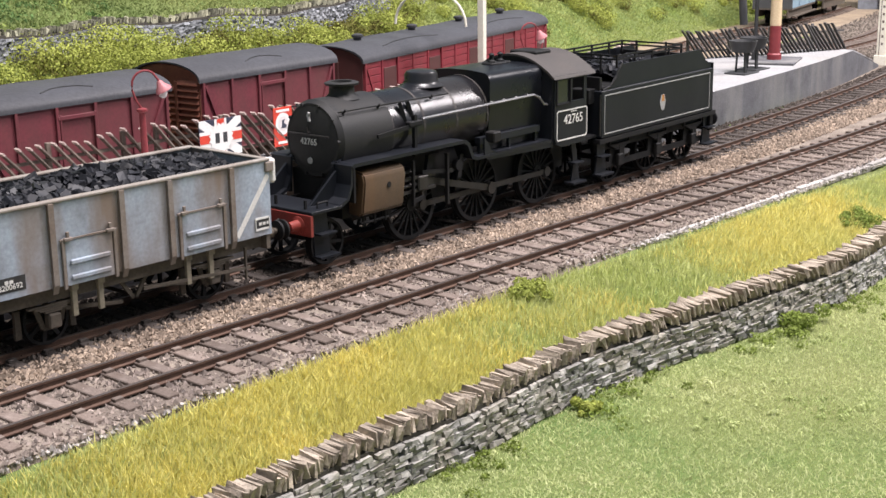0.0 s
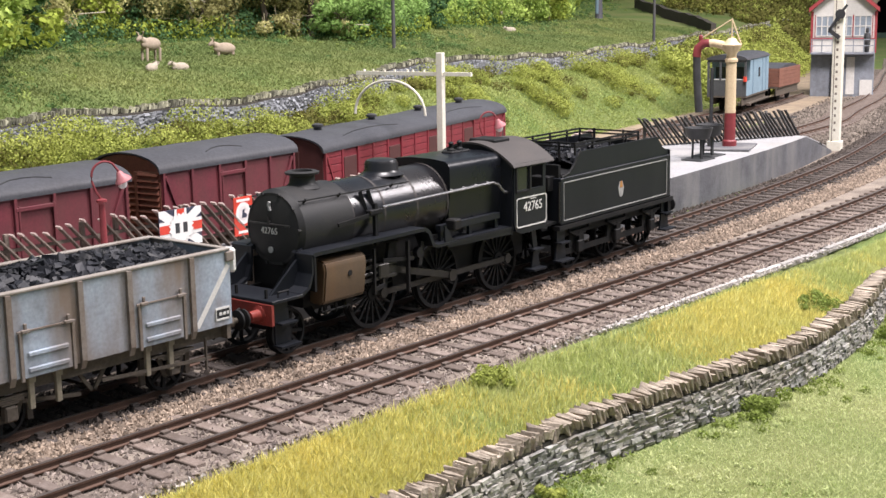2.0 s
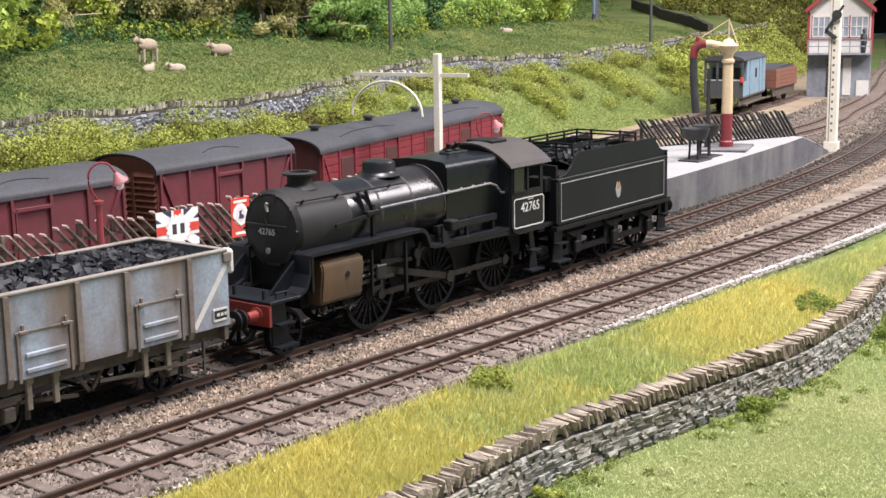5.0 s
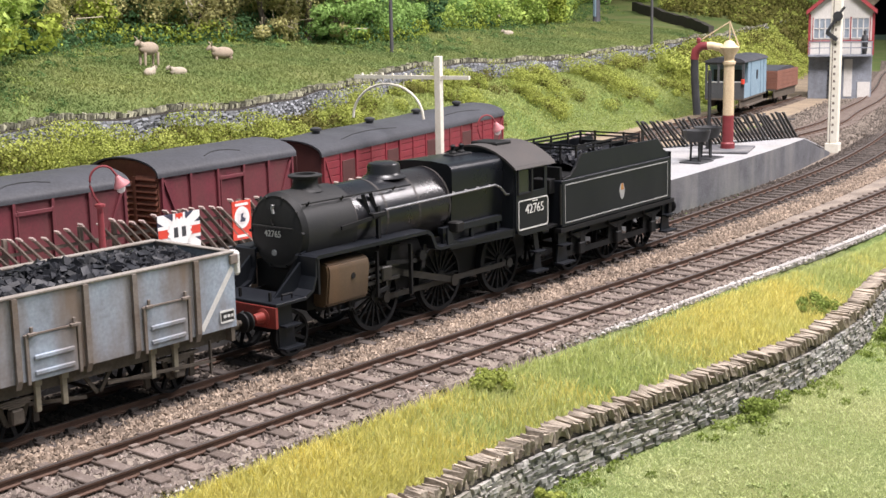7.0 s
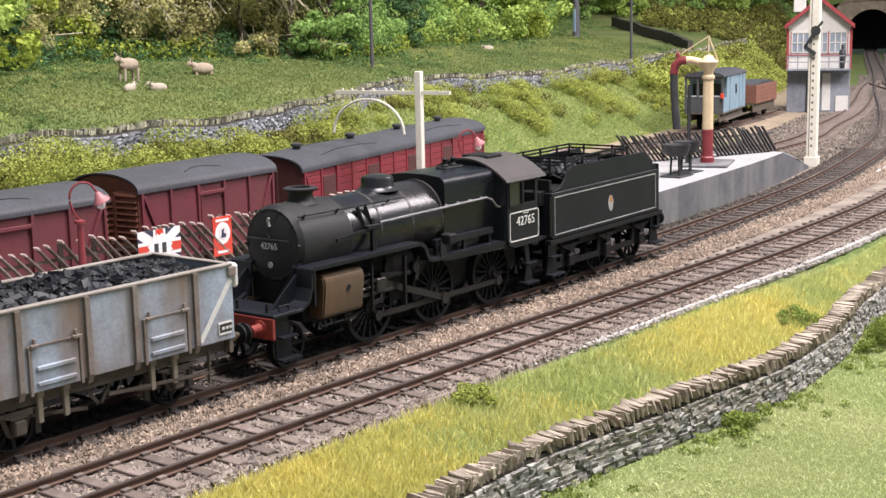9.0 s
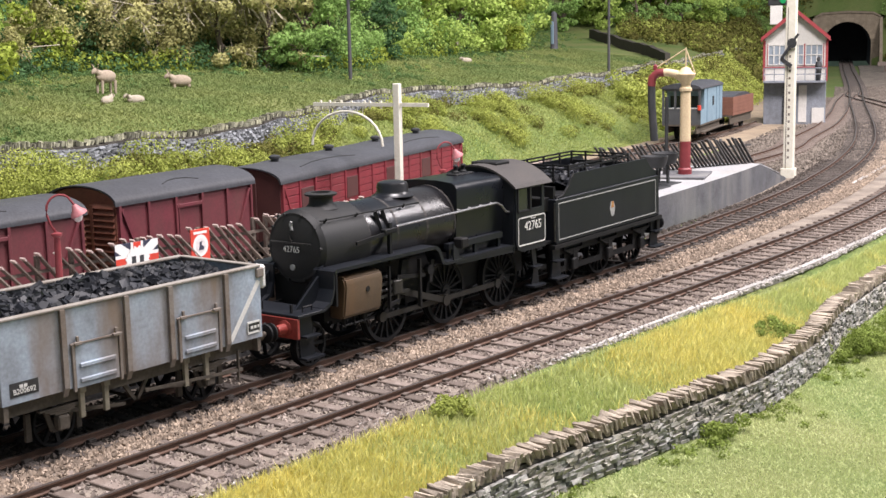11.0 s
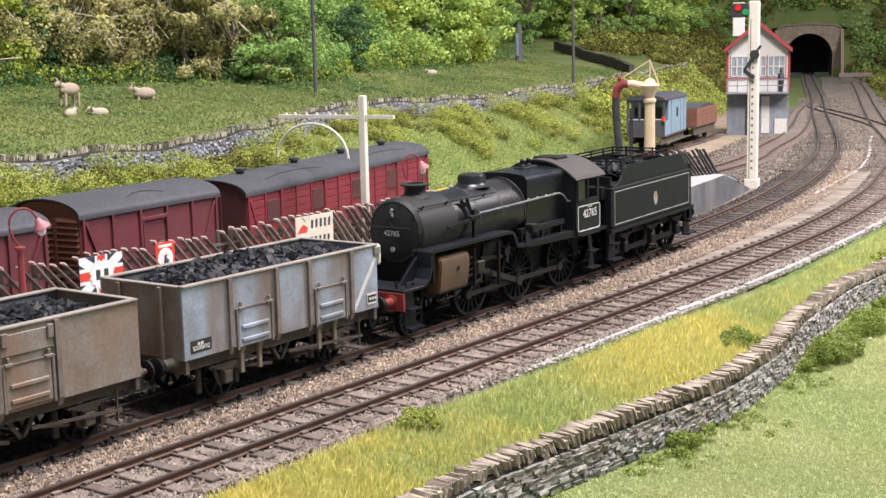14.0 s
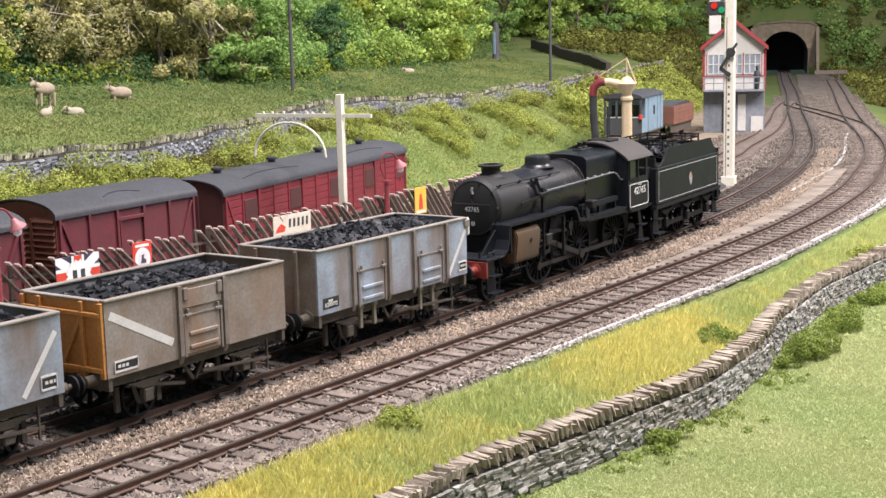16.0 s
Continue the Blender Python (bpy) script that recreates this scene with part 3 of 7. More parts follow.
        bar(bm, (-2.62, .8 * side, CZ + .2), (-2.7, .7 * side, CZ + .62), .09, .09)
        bar(bm, (-2.35, .8 * side, CZ + .2), (-2.43, .7 * side, CZ + .62), .09, .09)
        part("clack_valve", bm, GRIMY, root)
        # steps in front
        bm = bmesh.new()
        prism(bm, [(-5.92, .36), (-5.45, .36), (-5.5, .85), (-5.55, 1.31), (-5.95, 1.31)], 1.06 * side, 1.11 * side)
        box(bm, -5.95, 1.05 * side, .33, -5.35, 1.32 * side, .38)
        box(bm, -5.9, 1.05 * side, .82, -5.42, 1.3 * side, .86)
        part("front_step", bm, LOCO_BLACK, root, "grey-black footstep plate")
        # cab
        bm = bmesh.new()
        prism(bm, [(2.52, 1.75), (2.6, 1.58), (2.85, 1.48), (3.95, 1.5), (3.95, 2.62), (2.52, 2.62)], 1.26 * side, 1.31 * side)
        prism(bm, [(2.52, 2.62), (2.64, 2.62), (2.64, 3.32), (2.52, 3.32)], 1.26 * side, 1.31 * side)
        prism(bm, [(3.16, 2.62), (3.3, 2.62), (3.3, 3.32), (3.16, 3.32)], 1.26 * side, 1.31 * side)
        prism(bm, [(3.82, 2.62), (3.95, 2.62), (3.95, 3.32), (3.82, 3.32)], 1.26 * side, 1.31 * side)
        prism(bm, [(2.64, 3.2), (3.9, 3.2), (3.9, 3.32), (2.64, 3.32)], 1.26 * side, 1.31 * side)
        cab = part("cab_side", bm, LOCO_BLACK, root, "black cab side sheet with two window openings")
        bm = bmesh.new()
        box(bm, 2.64, 1.275 * side, 2.62, 3.16, 1.29 * side, 3.2)
        part("window", bm, GLASS, cab, "dusty cab window")
        bm = bmesh.new()
        for a, b in (((2.6, 2.58), (3.2, 2.58)), ((2.6, 3.24), (3.2, 3.24)), ((2.6, 2.58), (2.6, 3.24)), ((3.2, 2.58), (3.2, 3.24))):
            bar(bm, (a[0], 1.32 * side, a[1]), (b[0], 1.32 * side, b[1]), .04, .04)
        part("window_frame", bm, GRIMY, cab)
        bm = bmesh.new()
        cs = [(2.67, 1.66), (3.92, 1.66), (3.97, 1.71), (3.97, 2.36), (3.92, 2.41), (2.67, 2.41), (2.62, 2.36), (2.62, 1.71)]
        for a, b in zip(cs, cs[1:] + cs[:1]):
            bar(bm, (a[0], 1.312 * side, a[1]), (b[0], 1.312 * side, b[1]), .022, .03)
        part("lining", bm, WHITE, cab, "thin white panel lining")
        lettering("cab_number", "42765", .345, WHITE, cab, pose(3.36 * S, 1.315 * side * S, 2.15 * S, 90, 0, 0 if side < 0 else 180), "white cab-side number")
        bm = bmesh.new()
        for k in range(3):
            box(bm, 3.25 + k * .09, 1.31 * side, 2.34, 3.31 + k * .09, 1.318 * side, 2.37)
        part("small_lettering", bm, WHITE, cab)
        bm = bmesh.new()
        prism(bm, [(3.55, .42), (3.95, .42), (3.85, .9), (3.75, 1.42), (3.55, 1.42), (3.65, .9)], 1.08 * side, 1.13 * side)
        box(bm, 3.35, 1.05 * side, .40, 3.95, 1.36 * side, .45)
        box(bm, 3.45, 1.05 * side, .93, 3.88, 1.33 * side, .97)
        part("cab_step", bm, LOCO_BLACK, root)
        # buffers
        buffer_at(root, -6.14, .87 * side, 1.06, -1, BEAM_RED)
    # spectacle plate and roof
    bm = bmesh.new()
    prof = [(1.33 * k / 10, 3.30 + .53 * (1 - abs(k / 10) ** 2.1)) for k in range(-10, 11)]
    prism(bm, [(-1.25, 1.5)] + [(y * .96, z) for y, z in prof] + [(1.25, 1.5)], 2.47, 2.53, "x")
    part("spectacle_plate", bm, LOCO_BLACK, root)
    bm = bmesh.new()
    inner = [(y * .97, z - .05) for y, z in prof]
    prism(bm, [(-1.36, 3.24)] + prof + [(1.36, 3.24)] + inner[::-1], 2.44, 4.3, "x")
    part("cab_roof", bm, ROOF_BROWN, root, "curved dusty brown-black cab roof", smooth=True)
    bm = bmesh.new()
    box(bm, 2.9, -.42, 3.76, 3.6, .42, 3.87, .03)
    part("roof_ventilator", bm, GRIMY, root)
    bm = bmesh.new()
    rod(bm, (2.62, -.4, 2.5), (2.72, -.4, 2.5), .16, 12)
    box(bm, 2.54, -1.2, 1.45, 4.2, 1.2, 1.55)
    part("backhead", bm, GRIMY, root)
    # frames, beam, front platform
    bm = bmesh.new()
    for y in (-.55, .55):
        prism(bm, [(-6.05, .9), (-5.7, .75), (-5.5, 1.1), (-4.4, 1.1), (-4.2, .75), (3.9, .75), (3.9, 1.45), (-6.05, 1.3)], y - .03, y + .03)
    box(bm, -4.7, -.75, .9, -3.3, .75, 1.9)
    # Added dark filler: stands in for shade in the gap under the boiler.
    box(bm, -4.5, -.5, 1.0, 2.4, .5, 2.02)
    box(bm, -4.62, -.5, 1.3, -3.6, .5, 2.0)
    prism(bm, [(.6, .55), (2.2, .75), (3.6, .75), (3.6, 1.5), (.4, 1.7)], -.5, .5)
    part("frame", bm, GRIMY, root, "dark main frames and ashpan, with an added block filling the gap")
    bm = bmesh.new()
    box(bm, -6.14, -1.24, .84, -6.06, 1.24, 1.30, .01)
    part("buffer_beam", bm, BEAM_RED, root, "faded red front buffer beam")
    bm = bmesh.new()
    box(bm, -6.12, -1.25, 1.30, -5.2, 1.25, 1.37, .01)
    part("front_platform", bm, LOCO_BLACK, root)
    bm = bmesh.new()
    for y in (-.9, 0, .9):
        bar(bm, (-5.95, y, 1.36), (-5.95, y, 1.56), .05, .05)
    pipe(bm, [(-5.75, -1.05, 1.37), (-5.75, -1.05, 1.48), (-5.45, -1.05, 1.48), (-5.45, -1.05, 1.37)], .025, 6)
    part("lamp_iron", bm, GRIMY, root)
    hook_at(root, -6.16, -1)
    # coupling rods and connecting rods turn with the wheels
    for side in (-1, 1):
        bm = bmesh.new()
        bar(bm, (-2.44, 0, 0), (2.52, 0, 0), .05, .13)
        for x in (-2.44, 0, 2.52):
            rod(bm, (x, -.05, 0), (x, .05, 0), .13, 14)
        ob = part("coupling_rod", bm, STEEL, root, "long dull steel coupling rod")
        RODS.append((ob, 0.0, side * .83, side, "couple"))
        bm = bmesh.new()
        bar(bm, (-2.42, 0, 0), (0, 0, 0), .06, .16)
        rod(bm, (0, -.06, 0), (0, .06, 0), .15, 14)
        rod(bm, (-2.42, -.06, 0), (-2.42, .06, 0), .1, 14)
        ob = part("connecting_rod", bm, STEEL, root, "tapered steel connecting rod")
        RODS.append((ob, 0.0, side * .95, side, "connect"))
    return root


def buffer_at(root, x, y, z, way, material):
    """A sprung buffer whose head looks along way on x."""
    bm = bmesh.new()
    m = Matrix.Translation((x, y, z)) @ Matrix.Rotation(radians(90 * way), 4, "Y")
    turned(bm, [(.19, -.02), (.19, .02), (.12, .04), (.105, .28), (.12, .30), (.06, .31), (.06, .44)], 18, m)
    shank = part("buffer", bm, material, root, smooth=True)
    bm = bmesh.new()
    turned(bm, [(.05, .42), (.21, .44), (.215, .48), (.12, .51), (.02, .52)], 20, m)
    part("buffer_head", bm, GRIMY, shank, smooth=True)
    return shank


def hook_at(root, x, way):
    bm = bmesh.new()
    pipe(bm, [(x, 0, 1.0), (x + .18 * way, 0, 1.0), (x + .26 * way, 0, 1.08), (x + .2 * way, 0, 1.16)], .035, 8)
    pipe(bm, [(x + .2 * way, .05, 1.08), (x + .3 * way, .05, .85), (x + .42 * way, .05, .8), (x + .42 * way, -.05, .8), (x + .3 * way, -.05, .85), (x + .2 * way, -.05, 1.08)], .025, 6)
    part("coupling_hook", bm, GRIMY, root)
    bm = bmesh.new()
    pipe(bm, [(x, -.3, 1.1), (x + .16 * way, -.3, 1.05), (x + .2 * way, -.3, .7), (x + .3 * way, -.3, .62)], .04, 8)
    part("brake_hose", bm, GRIMY, root)


def build_tender():
    root = thing("locomotive_tender", Matrix(), "black six-wheeled tender with raised coal rails, lined panels and crest", "tender")
    add_wheels(root, (5.96, 7.94, 9.92), .65, 12, .70, "spoked tender wheel")
    bm = bmesh.new()
    box(bm, 4.85, -1.25, 1.42, 10.8, 1.25, 2.70, .02)
    tank = part("tank", bm, LOCO_BLACK, root, "black lined tank body")
    for side in (-1, 1):
        bm = bmesh.new()
        rave = [(4.95, 2.70), (5.2, 2.74), (5.45, 2.85), (5.65, 3.05), (5.78, 3.25), (5.9, 3.32), (10.1, 3.30), (10.25, 3.15), (10.4, 2.98), (10.6, 2.88), (10.8, 2.86), (10.8, 2.70)]
        prism(bm, rave, 1.14 * side, 1.20 * side)
        part("coal_side_sheet", bm, LOCO_BLACK, tank, "curved upper side sheet")
        bm = bmesh.new()
        pipe(bm, [(4.95, 1.2 * side, 2.72), (5.3, 1.2 * side, 2.78), (5.6, 1.2 * side, 3.0), (5.75, 1.2 * side, 3.22), (5.9, 1.2 * side, 3.33)], .03, 6)
        part("beading", bm, GRIMY, tank)
        bm = bmesh.new()
        cs = [(4.98, 1.53), (10.6, 1.53), (10.6, 2.57), (4.98, 2.57)]
        for a, b in zip(cs, cs[1:] + cs[:1]):
            bar(bm, (a[0], 1.253 * side, a[1]), (b[0], 1.253 * side, b[1]), .016, .028)
        part("lining", bm, LINING, tank, "thin grey lining")
        bm = bmesh.new()
        prism(bm, [(7.86, 1.84), (7.95, 1.78), (8.04, 1.84), (8.1, 2.05), (8.02, 2.24), (7.88, 2.24), (7.8, 2.05)], 1.25 * side, 1.262 * side)
        crest = part("crest", bm, LINING, tank, "small crest transfer")
        bm = bmesh.new()
        prism(bm, [(7.87, 2.06), (8.03, 2.06), (8.0, 2.24), (7.9, 2.24)], 1.262 * side, 1.268 * side)
        part("crest_shield", bm, paint("crest_gold", (0.4, 0.22, 0.05), (0.3, 0.1, 0.04), 0.6, scale=8), crest)
        # outside frames with axleboxes, springs and cut-outs
        bm = bmesh.new()
        box(bm, 4.75, 1.05 * side, 1.28, 11.0, 1.27 * side, 1.40)
        box(bm, 4.85, .98 * side, 1.02, 10.9, 1.04 * side, 1.32)
        box(bm, 4.95, .98 * side, .50, 10.7, 1.04 * side, .66)
        frame_ob = part("outside_frame", bm, GRIMY, root, "grimy tender frame with oval cut-outs")
        for x in (5.96, 7.94, 9.92):
            bm = bmesh.new()
            prism(bm, [(x - .42, .5), (x + .42, .5), (x + .34, 1.1), (x - .34, 1.1)], .98 * side, 1.03 * side)
            part("horn_plate", bm, GRIMY, frame_ob)
            bm = bmesh.new()
            box(bm, x - .14, 1.02 * side, .50, x + .14, 1.18 * side, .84, .03)
            part("axlebox", bm, GRIMY, frame_ob)
            bm = bmesh.new()
            for k in range(4):
                bar(bm, (x - .5 + .1 * k, 1.1 * side, 1.12 - .045 * k), (x + .5 - .1 * k, 1.1 * side, 1.12 - .045 * k), .09, .035)
            bar(bm, (x, 1.1 * side, .8), (x, 1.1 * side, 1.14), .1, .1)
            bar(bm, (x - .48, 1.1 * side, 1.1), (x - .48, 1.1 * side, 1.26), .06, .06)
            bar(bm, (x + .48, 1.1 * side, 1.1), (x + .48, 1.1 * side, 1.26), .06, .06)
            part("leaf_spring", bm, GRIMY, frame_ob)
        for x in (5.05, 10.75):
            bm = bmesh.new()
            prism(bm, [(x - .28, .42), (x + .25, .42), (x + .18, .9), (x + .2, 1.3), (x - .2, 1.3), (x - .2, .9)], 1.06 * side, 1.11 * side)
            box(bm, x - .32, 1.05 * side, .40, x + .32, 1.34 * side, .45)
            box(bm, x - .24, 1.05 * side, .9, x + .22, 1.3 * side, .94)
            part("step", bm, LOCO_BLACK, root)
        bm = bmesh.new()
        rod(bm, (4.82, 1.22 * side, 1.5), (4.82, 1.22 * side, 2.6), .025, 8)
        part("handrail", bm, STEEL, root)
        buffer_at(root, 11.0, .87 * side, 1.06, 1, GRIMY)
        for z in (3.42, 3.52):
            bm = bmesh.new()
            bar(bm, (5.9, 1.02 * side, z), (9.3, 1.02 * side, z), .035, .05)
            part("coal_rail", bm, GRIMY, root, "open coal rail")
        for x in (5.9, 6.8, 7.7, 8.6, 9.3):
            bm = bmesh.new()
            bar(bm, (x, 1.02 * side, 3.2), (x, 1.02 * side, 3.55), .04, .055)
            part("rail_stanchion", bm, GRIMY, root)
    for x in (5.9, 9.3):
        for z in (3.42, 3.52):
            bm = bmesh.new()
            bar(bm, (x, -1.0, z), (x, 1.0, z), .045, .045)
            part("coal_rail", bm, GRIMY, root)
        for y in (-.5, .5):
            bm = bmesh.new()
            bar(bm, (x, y, 3.0), (x, y, 3.56), .05, .05)
            part("rail_stanchion", bm, GRIMY, root)
    bm = bmesh.new()
    box(bm, 4.9, -1.14, 2.2, 5.0, 1.14, 3.05)
    box(bm, 9.4, -1.14, 2.7, 9.5, 1.14, 3.25)
    box(bm, 4.95, -1.14, 2.7, 10.7, 1.14, 2.78)
    rod(bm, (10.1, -.3, 2.7), (10.1, -.3, 3.12), .28, 16)
    rod(bm, (10.2, .6, 2.7), (10.2, .6, 3.0), .2, 12)
    part("bunker_plate", bm, GRIMY, root)
    bm = bmesh.new()
    box(bm, 10.8, -1.2, .8, 10.98, 1.2, 1.4, .01)
    box(bm, 10.78, -1.24, 1.4, 10.84, 1.24, 2.85)
    part("rear_beam", bm, GRIMY, root)
    bm = bmesh.new()
    rod(bm, (11.0, -.95, 1.5), (11.0, -.95, 1.82), .11, 14)
    rod(bm, (10.95, -.95, 1.7), (11.16, -.95, 1.7), .07, 12)
    box(bm, 10.9, -1.04, 1.46, 11.08, -.86, 1.54)
    part("tail_lamp", bm, WHITE, root, "white lamp on the rear of the tender")
    hook_at(root, 11.0, 1)
    bm = bmesh.new()
    rod(bm, (5.0, .7, 2.7), (5.0, .7, 3.3), .12, 10)
    box(bm, 4.6, -1.0, 2.35, 4.95, -.4, 2.75, .02)
    box(bm, 4.6, .4, 2.35, 4.95, 1.0, 2.75, .02)
    box(bm, 4.2, -1.1, 1.45, 4.9, 1.1, 1.52)
    part("front_locker", bm, GRIMY, root)
    return root


def coal_heap(length, width, z, seed, count, label, crown=0.1):
    """Lumps of coal heaped in a wagon; the origin is the heap's middle at rail height."""
    rng = np.random.default_rng(seed)
    bm = bmesh.new()
    nx, ny = 30, 12
    grid = [[bm.verts.new((-length / 2 + length * i / nx, -width / 2 + width * j / ny,
                           z - .16 + crown * math.sin(math.pi * i / nx) * math.sin(math.pi * j / ny) + .05 * float(wobble(i * 1.1 + seed, j * 1.7)))) for j in range(ny + 1)] for i in range(nx + 1)]
    for i in range(nx):
        for j in range(ny):
            bm.faces.new((grid[i][j], grid[i + 1][j], grid[i + 1][j + 1], grid[i][j + 1]))
    base = np.array([(1, 1, 1), (-1, 1, 1), (-1, -1, 1), (1, -1, 1), (1, 1, -1), (-1, 1, -1), (-1, -1, -1), (1, -1, -1)], float)
    quads = ((0, 1, 2, 3), (7, 6, 5, 4), (0, 4, 5, 1), (1, 5, 6, 2), (2, 6, 7, 3), (3, 7, 4, 0))
    for _ in range(count):
        size = rng.uniform(.03, .095) * (1.3 if rng.random() < .15 else 1)
        v = base * size * rng.uniform(.5, 1.2, 3) * rng.uniform(.75, 1.2, (8, 3))
        x, y = rng.uniform(-.47, .47) * length, rng.uniform(-.46, .46) * width
        zz = z - .13 + crown * math.cos(math.pi * x / length) * math.cos(math.pi * y / width) + .05 * float(wobble((x / length + .5) * 33 + seed, (y / width + .5) * 20)) + rng.uniform(-.02, .07)
        r = Euler(rng.uniform(0, 6.28, 3).tolist()).to_matrix()
        vs = [bm.verts.new(r @ Vector(q) + Vector((x, y, zz))) for q in v]
        for q in quads:
            bm.faces.new([vs[k] for k in q])
    return tagged(part("coal_load", bm, COAL), label, "coal", kind="stuff")


WAGON_GREY = paint("weathered_grey_paint", (0.35, 0.41, 0.49), (0.21, 0.23, 0.26), 0.6, scale=1.5, fine=14, dust=(0.17, 0.115, 0.075), dust_amount=0.85, spec=0.3)
WAGON_BROWN = paint("rust_stained_grey_paint", (0.28, 0.255, 0.23), (0.19, 0.145, 0.11), 0.75, scale=1.4, fine=14, dust=(0.22, 0.12, 0.065), dust_amount=0.75, spec=0.3)
RUST_END = paint("orange_rusty_end", (0.58, 0.25, 0.06), (0.44, 0.18, 0.045), 0.8, scale=1.3, fine=14, dust=(0.20, 0.10, 0.05), dust_amount=0.35)
RIB = paint("dirty_wagon_ribs", (0.21, 0.185, 0.165), (0.125, 0.09, 0.066), 0.8, scale=1.5, fine=18)
TOP_RAIL = paint("worn_wagon_top_edge", (0.27, 0.25, 0.225), (0.18, 0.15, 0.125), 0.75, scale=1.5, fine=18)
WAGON_FRAME = paint("dirty_underframe", (0.075, 0.064, 0.053), (0.12, 0.10, 0.08), 0.85, scale=2.0, fine=18, spec=0.2)
BRAKE = paint("pale_brake_levers", (0.27, 0.24, 0.18), (0.18, 0.155, 0.11), 0.8, scale=2.5, fine=18)
INSIDE = paint("sooty_wagon_inside", (0.24, 0.26, 0.28), (0.13, 0.12, 0.11), 0.85, scale=1.5, fine=14)
PLATE = paint("black_number_patch", (0.012, 0.012, 0.012), (0.03, 0.03, 0.03), 0.7, scale=4)


def wagon_running_gear(root, length, wheelbase, levers):
    h = wheelbase / 2
    add_wheels(root, (-h, h), .47, 8, .70, "small wagon wheel")
    bm = bmesh.new()
    for y in (-.98, .98):
        box(bm, -length / 2, y - .05, .86, length / 2, y + .05, 1.14)
    for x in (-length / 2 + .03, length / 2 - .13):
        box(bm, x, -1.2, .84, x + .1, 1.2, 1.16)
    for x in (-1, 0, 1):
        box(bm, x - .05, -.95, .9, x + .05, .95, 1.12)
    part("underframe", bm, WAGON_FRAME, root, "dirty steel solebars and headstocks")
    for side in (-1, 1):
        for x in (-h, h):
            bm = bmesh.new()
            for dx in (-.34, .34):
                bar(bm, (x + dx, .92 * side, .88), (x + dx * .5, .92 * side, .38), .04, .09)
            bar(bm, (x - .18, .92 * side, .36), (x + .18, .92 * side, .36), .05, .06)
            part("w_iron", bm, WAGON_FRAME, root)
            bm = bmesh.new()
            box(bm, x - .13, .90 * side, .36, x + .13, 1.08 * side, .64, .03)
            part("axlebox", bm, WAGON_FRAME, root)
            bm = bmesh.new()
            for k in range(4):
                bar(bm, (x - .5 + .11 * k, 1.0 * side, .80 - .04 * k), (x + .5 - .11 * k, 1.0 * side, .80 - .04 * k), .09, .032)
            part("leaf_spring", bm, WAGON_FRAME, root)
            buffer_at(root, (length / 2) * (1 if x > 0 else -1), .87 * side, 1.06, 1 if x > 0 else -1, WAGON_FRAME)
        bm = bmesh.new()
        bar(bm, (-h + .35, .86 * side, .62), (-.25, .86 * side, .45), .04, .07)
        bar(bm, (h - .35, .86 * side, .45), (.25, .86 * side, .62), .04, .07)
        bar(bm, (-.32, .9 * side, .9), (-.03, .9 * side, .48), .05, .07)
        bar(bm, (.32, .9 * side, .9), (.03, .9 * side, .48), .05, .07)
        rod(bm, (0, -.9, .52), (0, .9, .52), .035, 8)
        part("brake_gear", bm, WAGON_FRAME, root, "brake push rods and V hanger")
        for x in (-h, h):
            for dx in (-.56, .56):
                bm = bmesh.new()
                prism(bm, [(x + dx - .06, .22), (x + dx + .06, .22), (x + dx + .05, .74), (x + dx - .05, .74)], .68 * side, .76 * side)
                part("brake_shoe", bm, WAGON_FRAME, root)
        bm = bmesh.new()
        bar(bm, (.1, 1.06 * side, .66), (levers, 1.1 * side, .52), .04, .06)
        bar(bm, (levers - .12, 1.1 * side, .3), (levers - .12, 1.1 * side, .95), .03, .06)
        part("brake_lever", bm, WAGON_FRAME, root)
    hook_at(root, length / 2, 1)
    hook_at(root, -length / 2, -1)


def wagon_tub(root, length, width, z0, z1, skin, end_skin, label):
    """Side sheets, ends, floor and a rolled top edge."""
    w, t, h = width / 2, .05, length / 2
    for side in (-1, 1):
        bm = bmesh.new()
        box(bm, -h, (w - t) * side, z0, h, w * side, z1 - .02)
        part("side_sheet", bm, [skin], root, label)
        bm = bmesh.new()
        box(bm, -h, (w - .12) * side, z1 - .05, h, (w + .035) * side, z1, .012)
        part("top_rail", bm, TOP_RAIL, root)
        bm = bmesh.new()
        box(bm, -h + .02, (w - t - .012) * side, z0, h - .02, (w - t - .004) * side, z1 - .06)
        part("inner_lining", bm, INSIDE, root)
    for e in (-1, 1):
        bm = bmesh.new()
        box(bm, (h - t) * e, -w + t + .002, z0, h * e, w - t - .002, z1 - .02)
        part("end_sheet", bm, end_skin if e < 0 else skin, root)
        bm = bmesh.new()
        box(bm, (h - .1) * e, -w + .12, z1 - .05, (h + .035) * e, w - .12, z1 - .002, .012)
        part("end_rail", bm, TOP_RAIL, root)
        for y in (-.62, .62):
            bm = bmesh.new()
            box(bm, h * e, y - .05, z0 - .1, (h + .08) * e, y + .05, z1 - .05, .01)
            part("end_stanchion", bm, RIB if e > 0 else end_skin, root)
    bm = bmesh.new()
    box(bm, -h + .04, -w + .06, z0, h - .04, w - .06, z0 + .05)
    part("floor", bm, INSIDE, root)


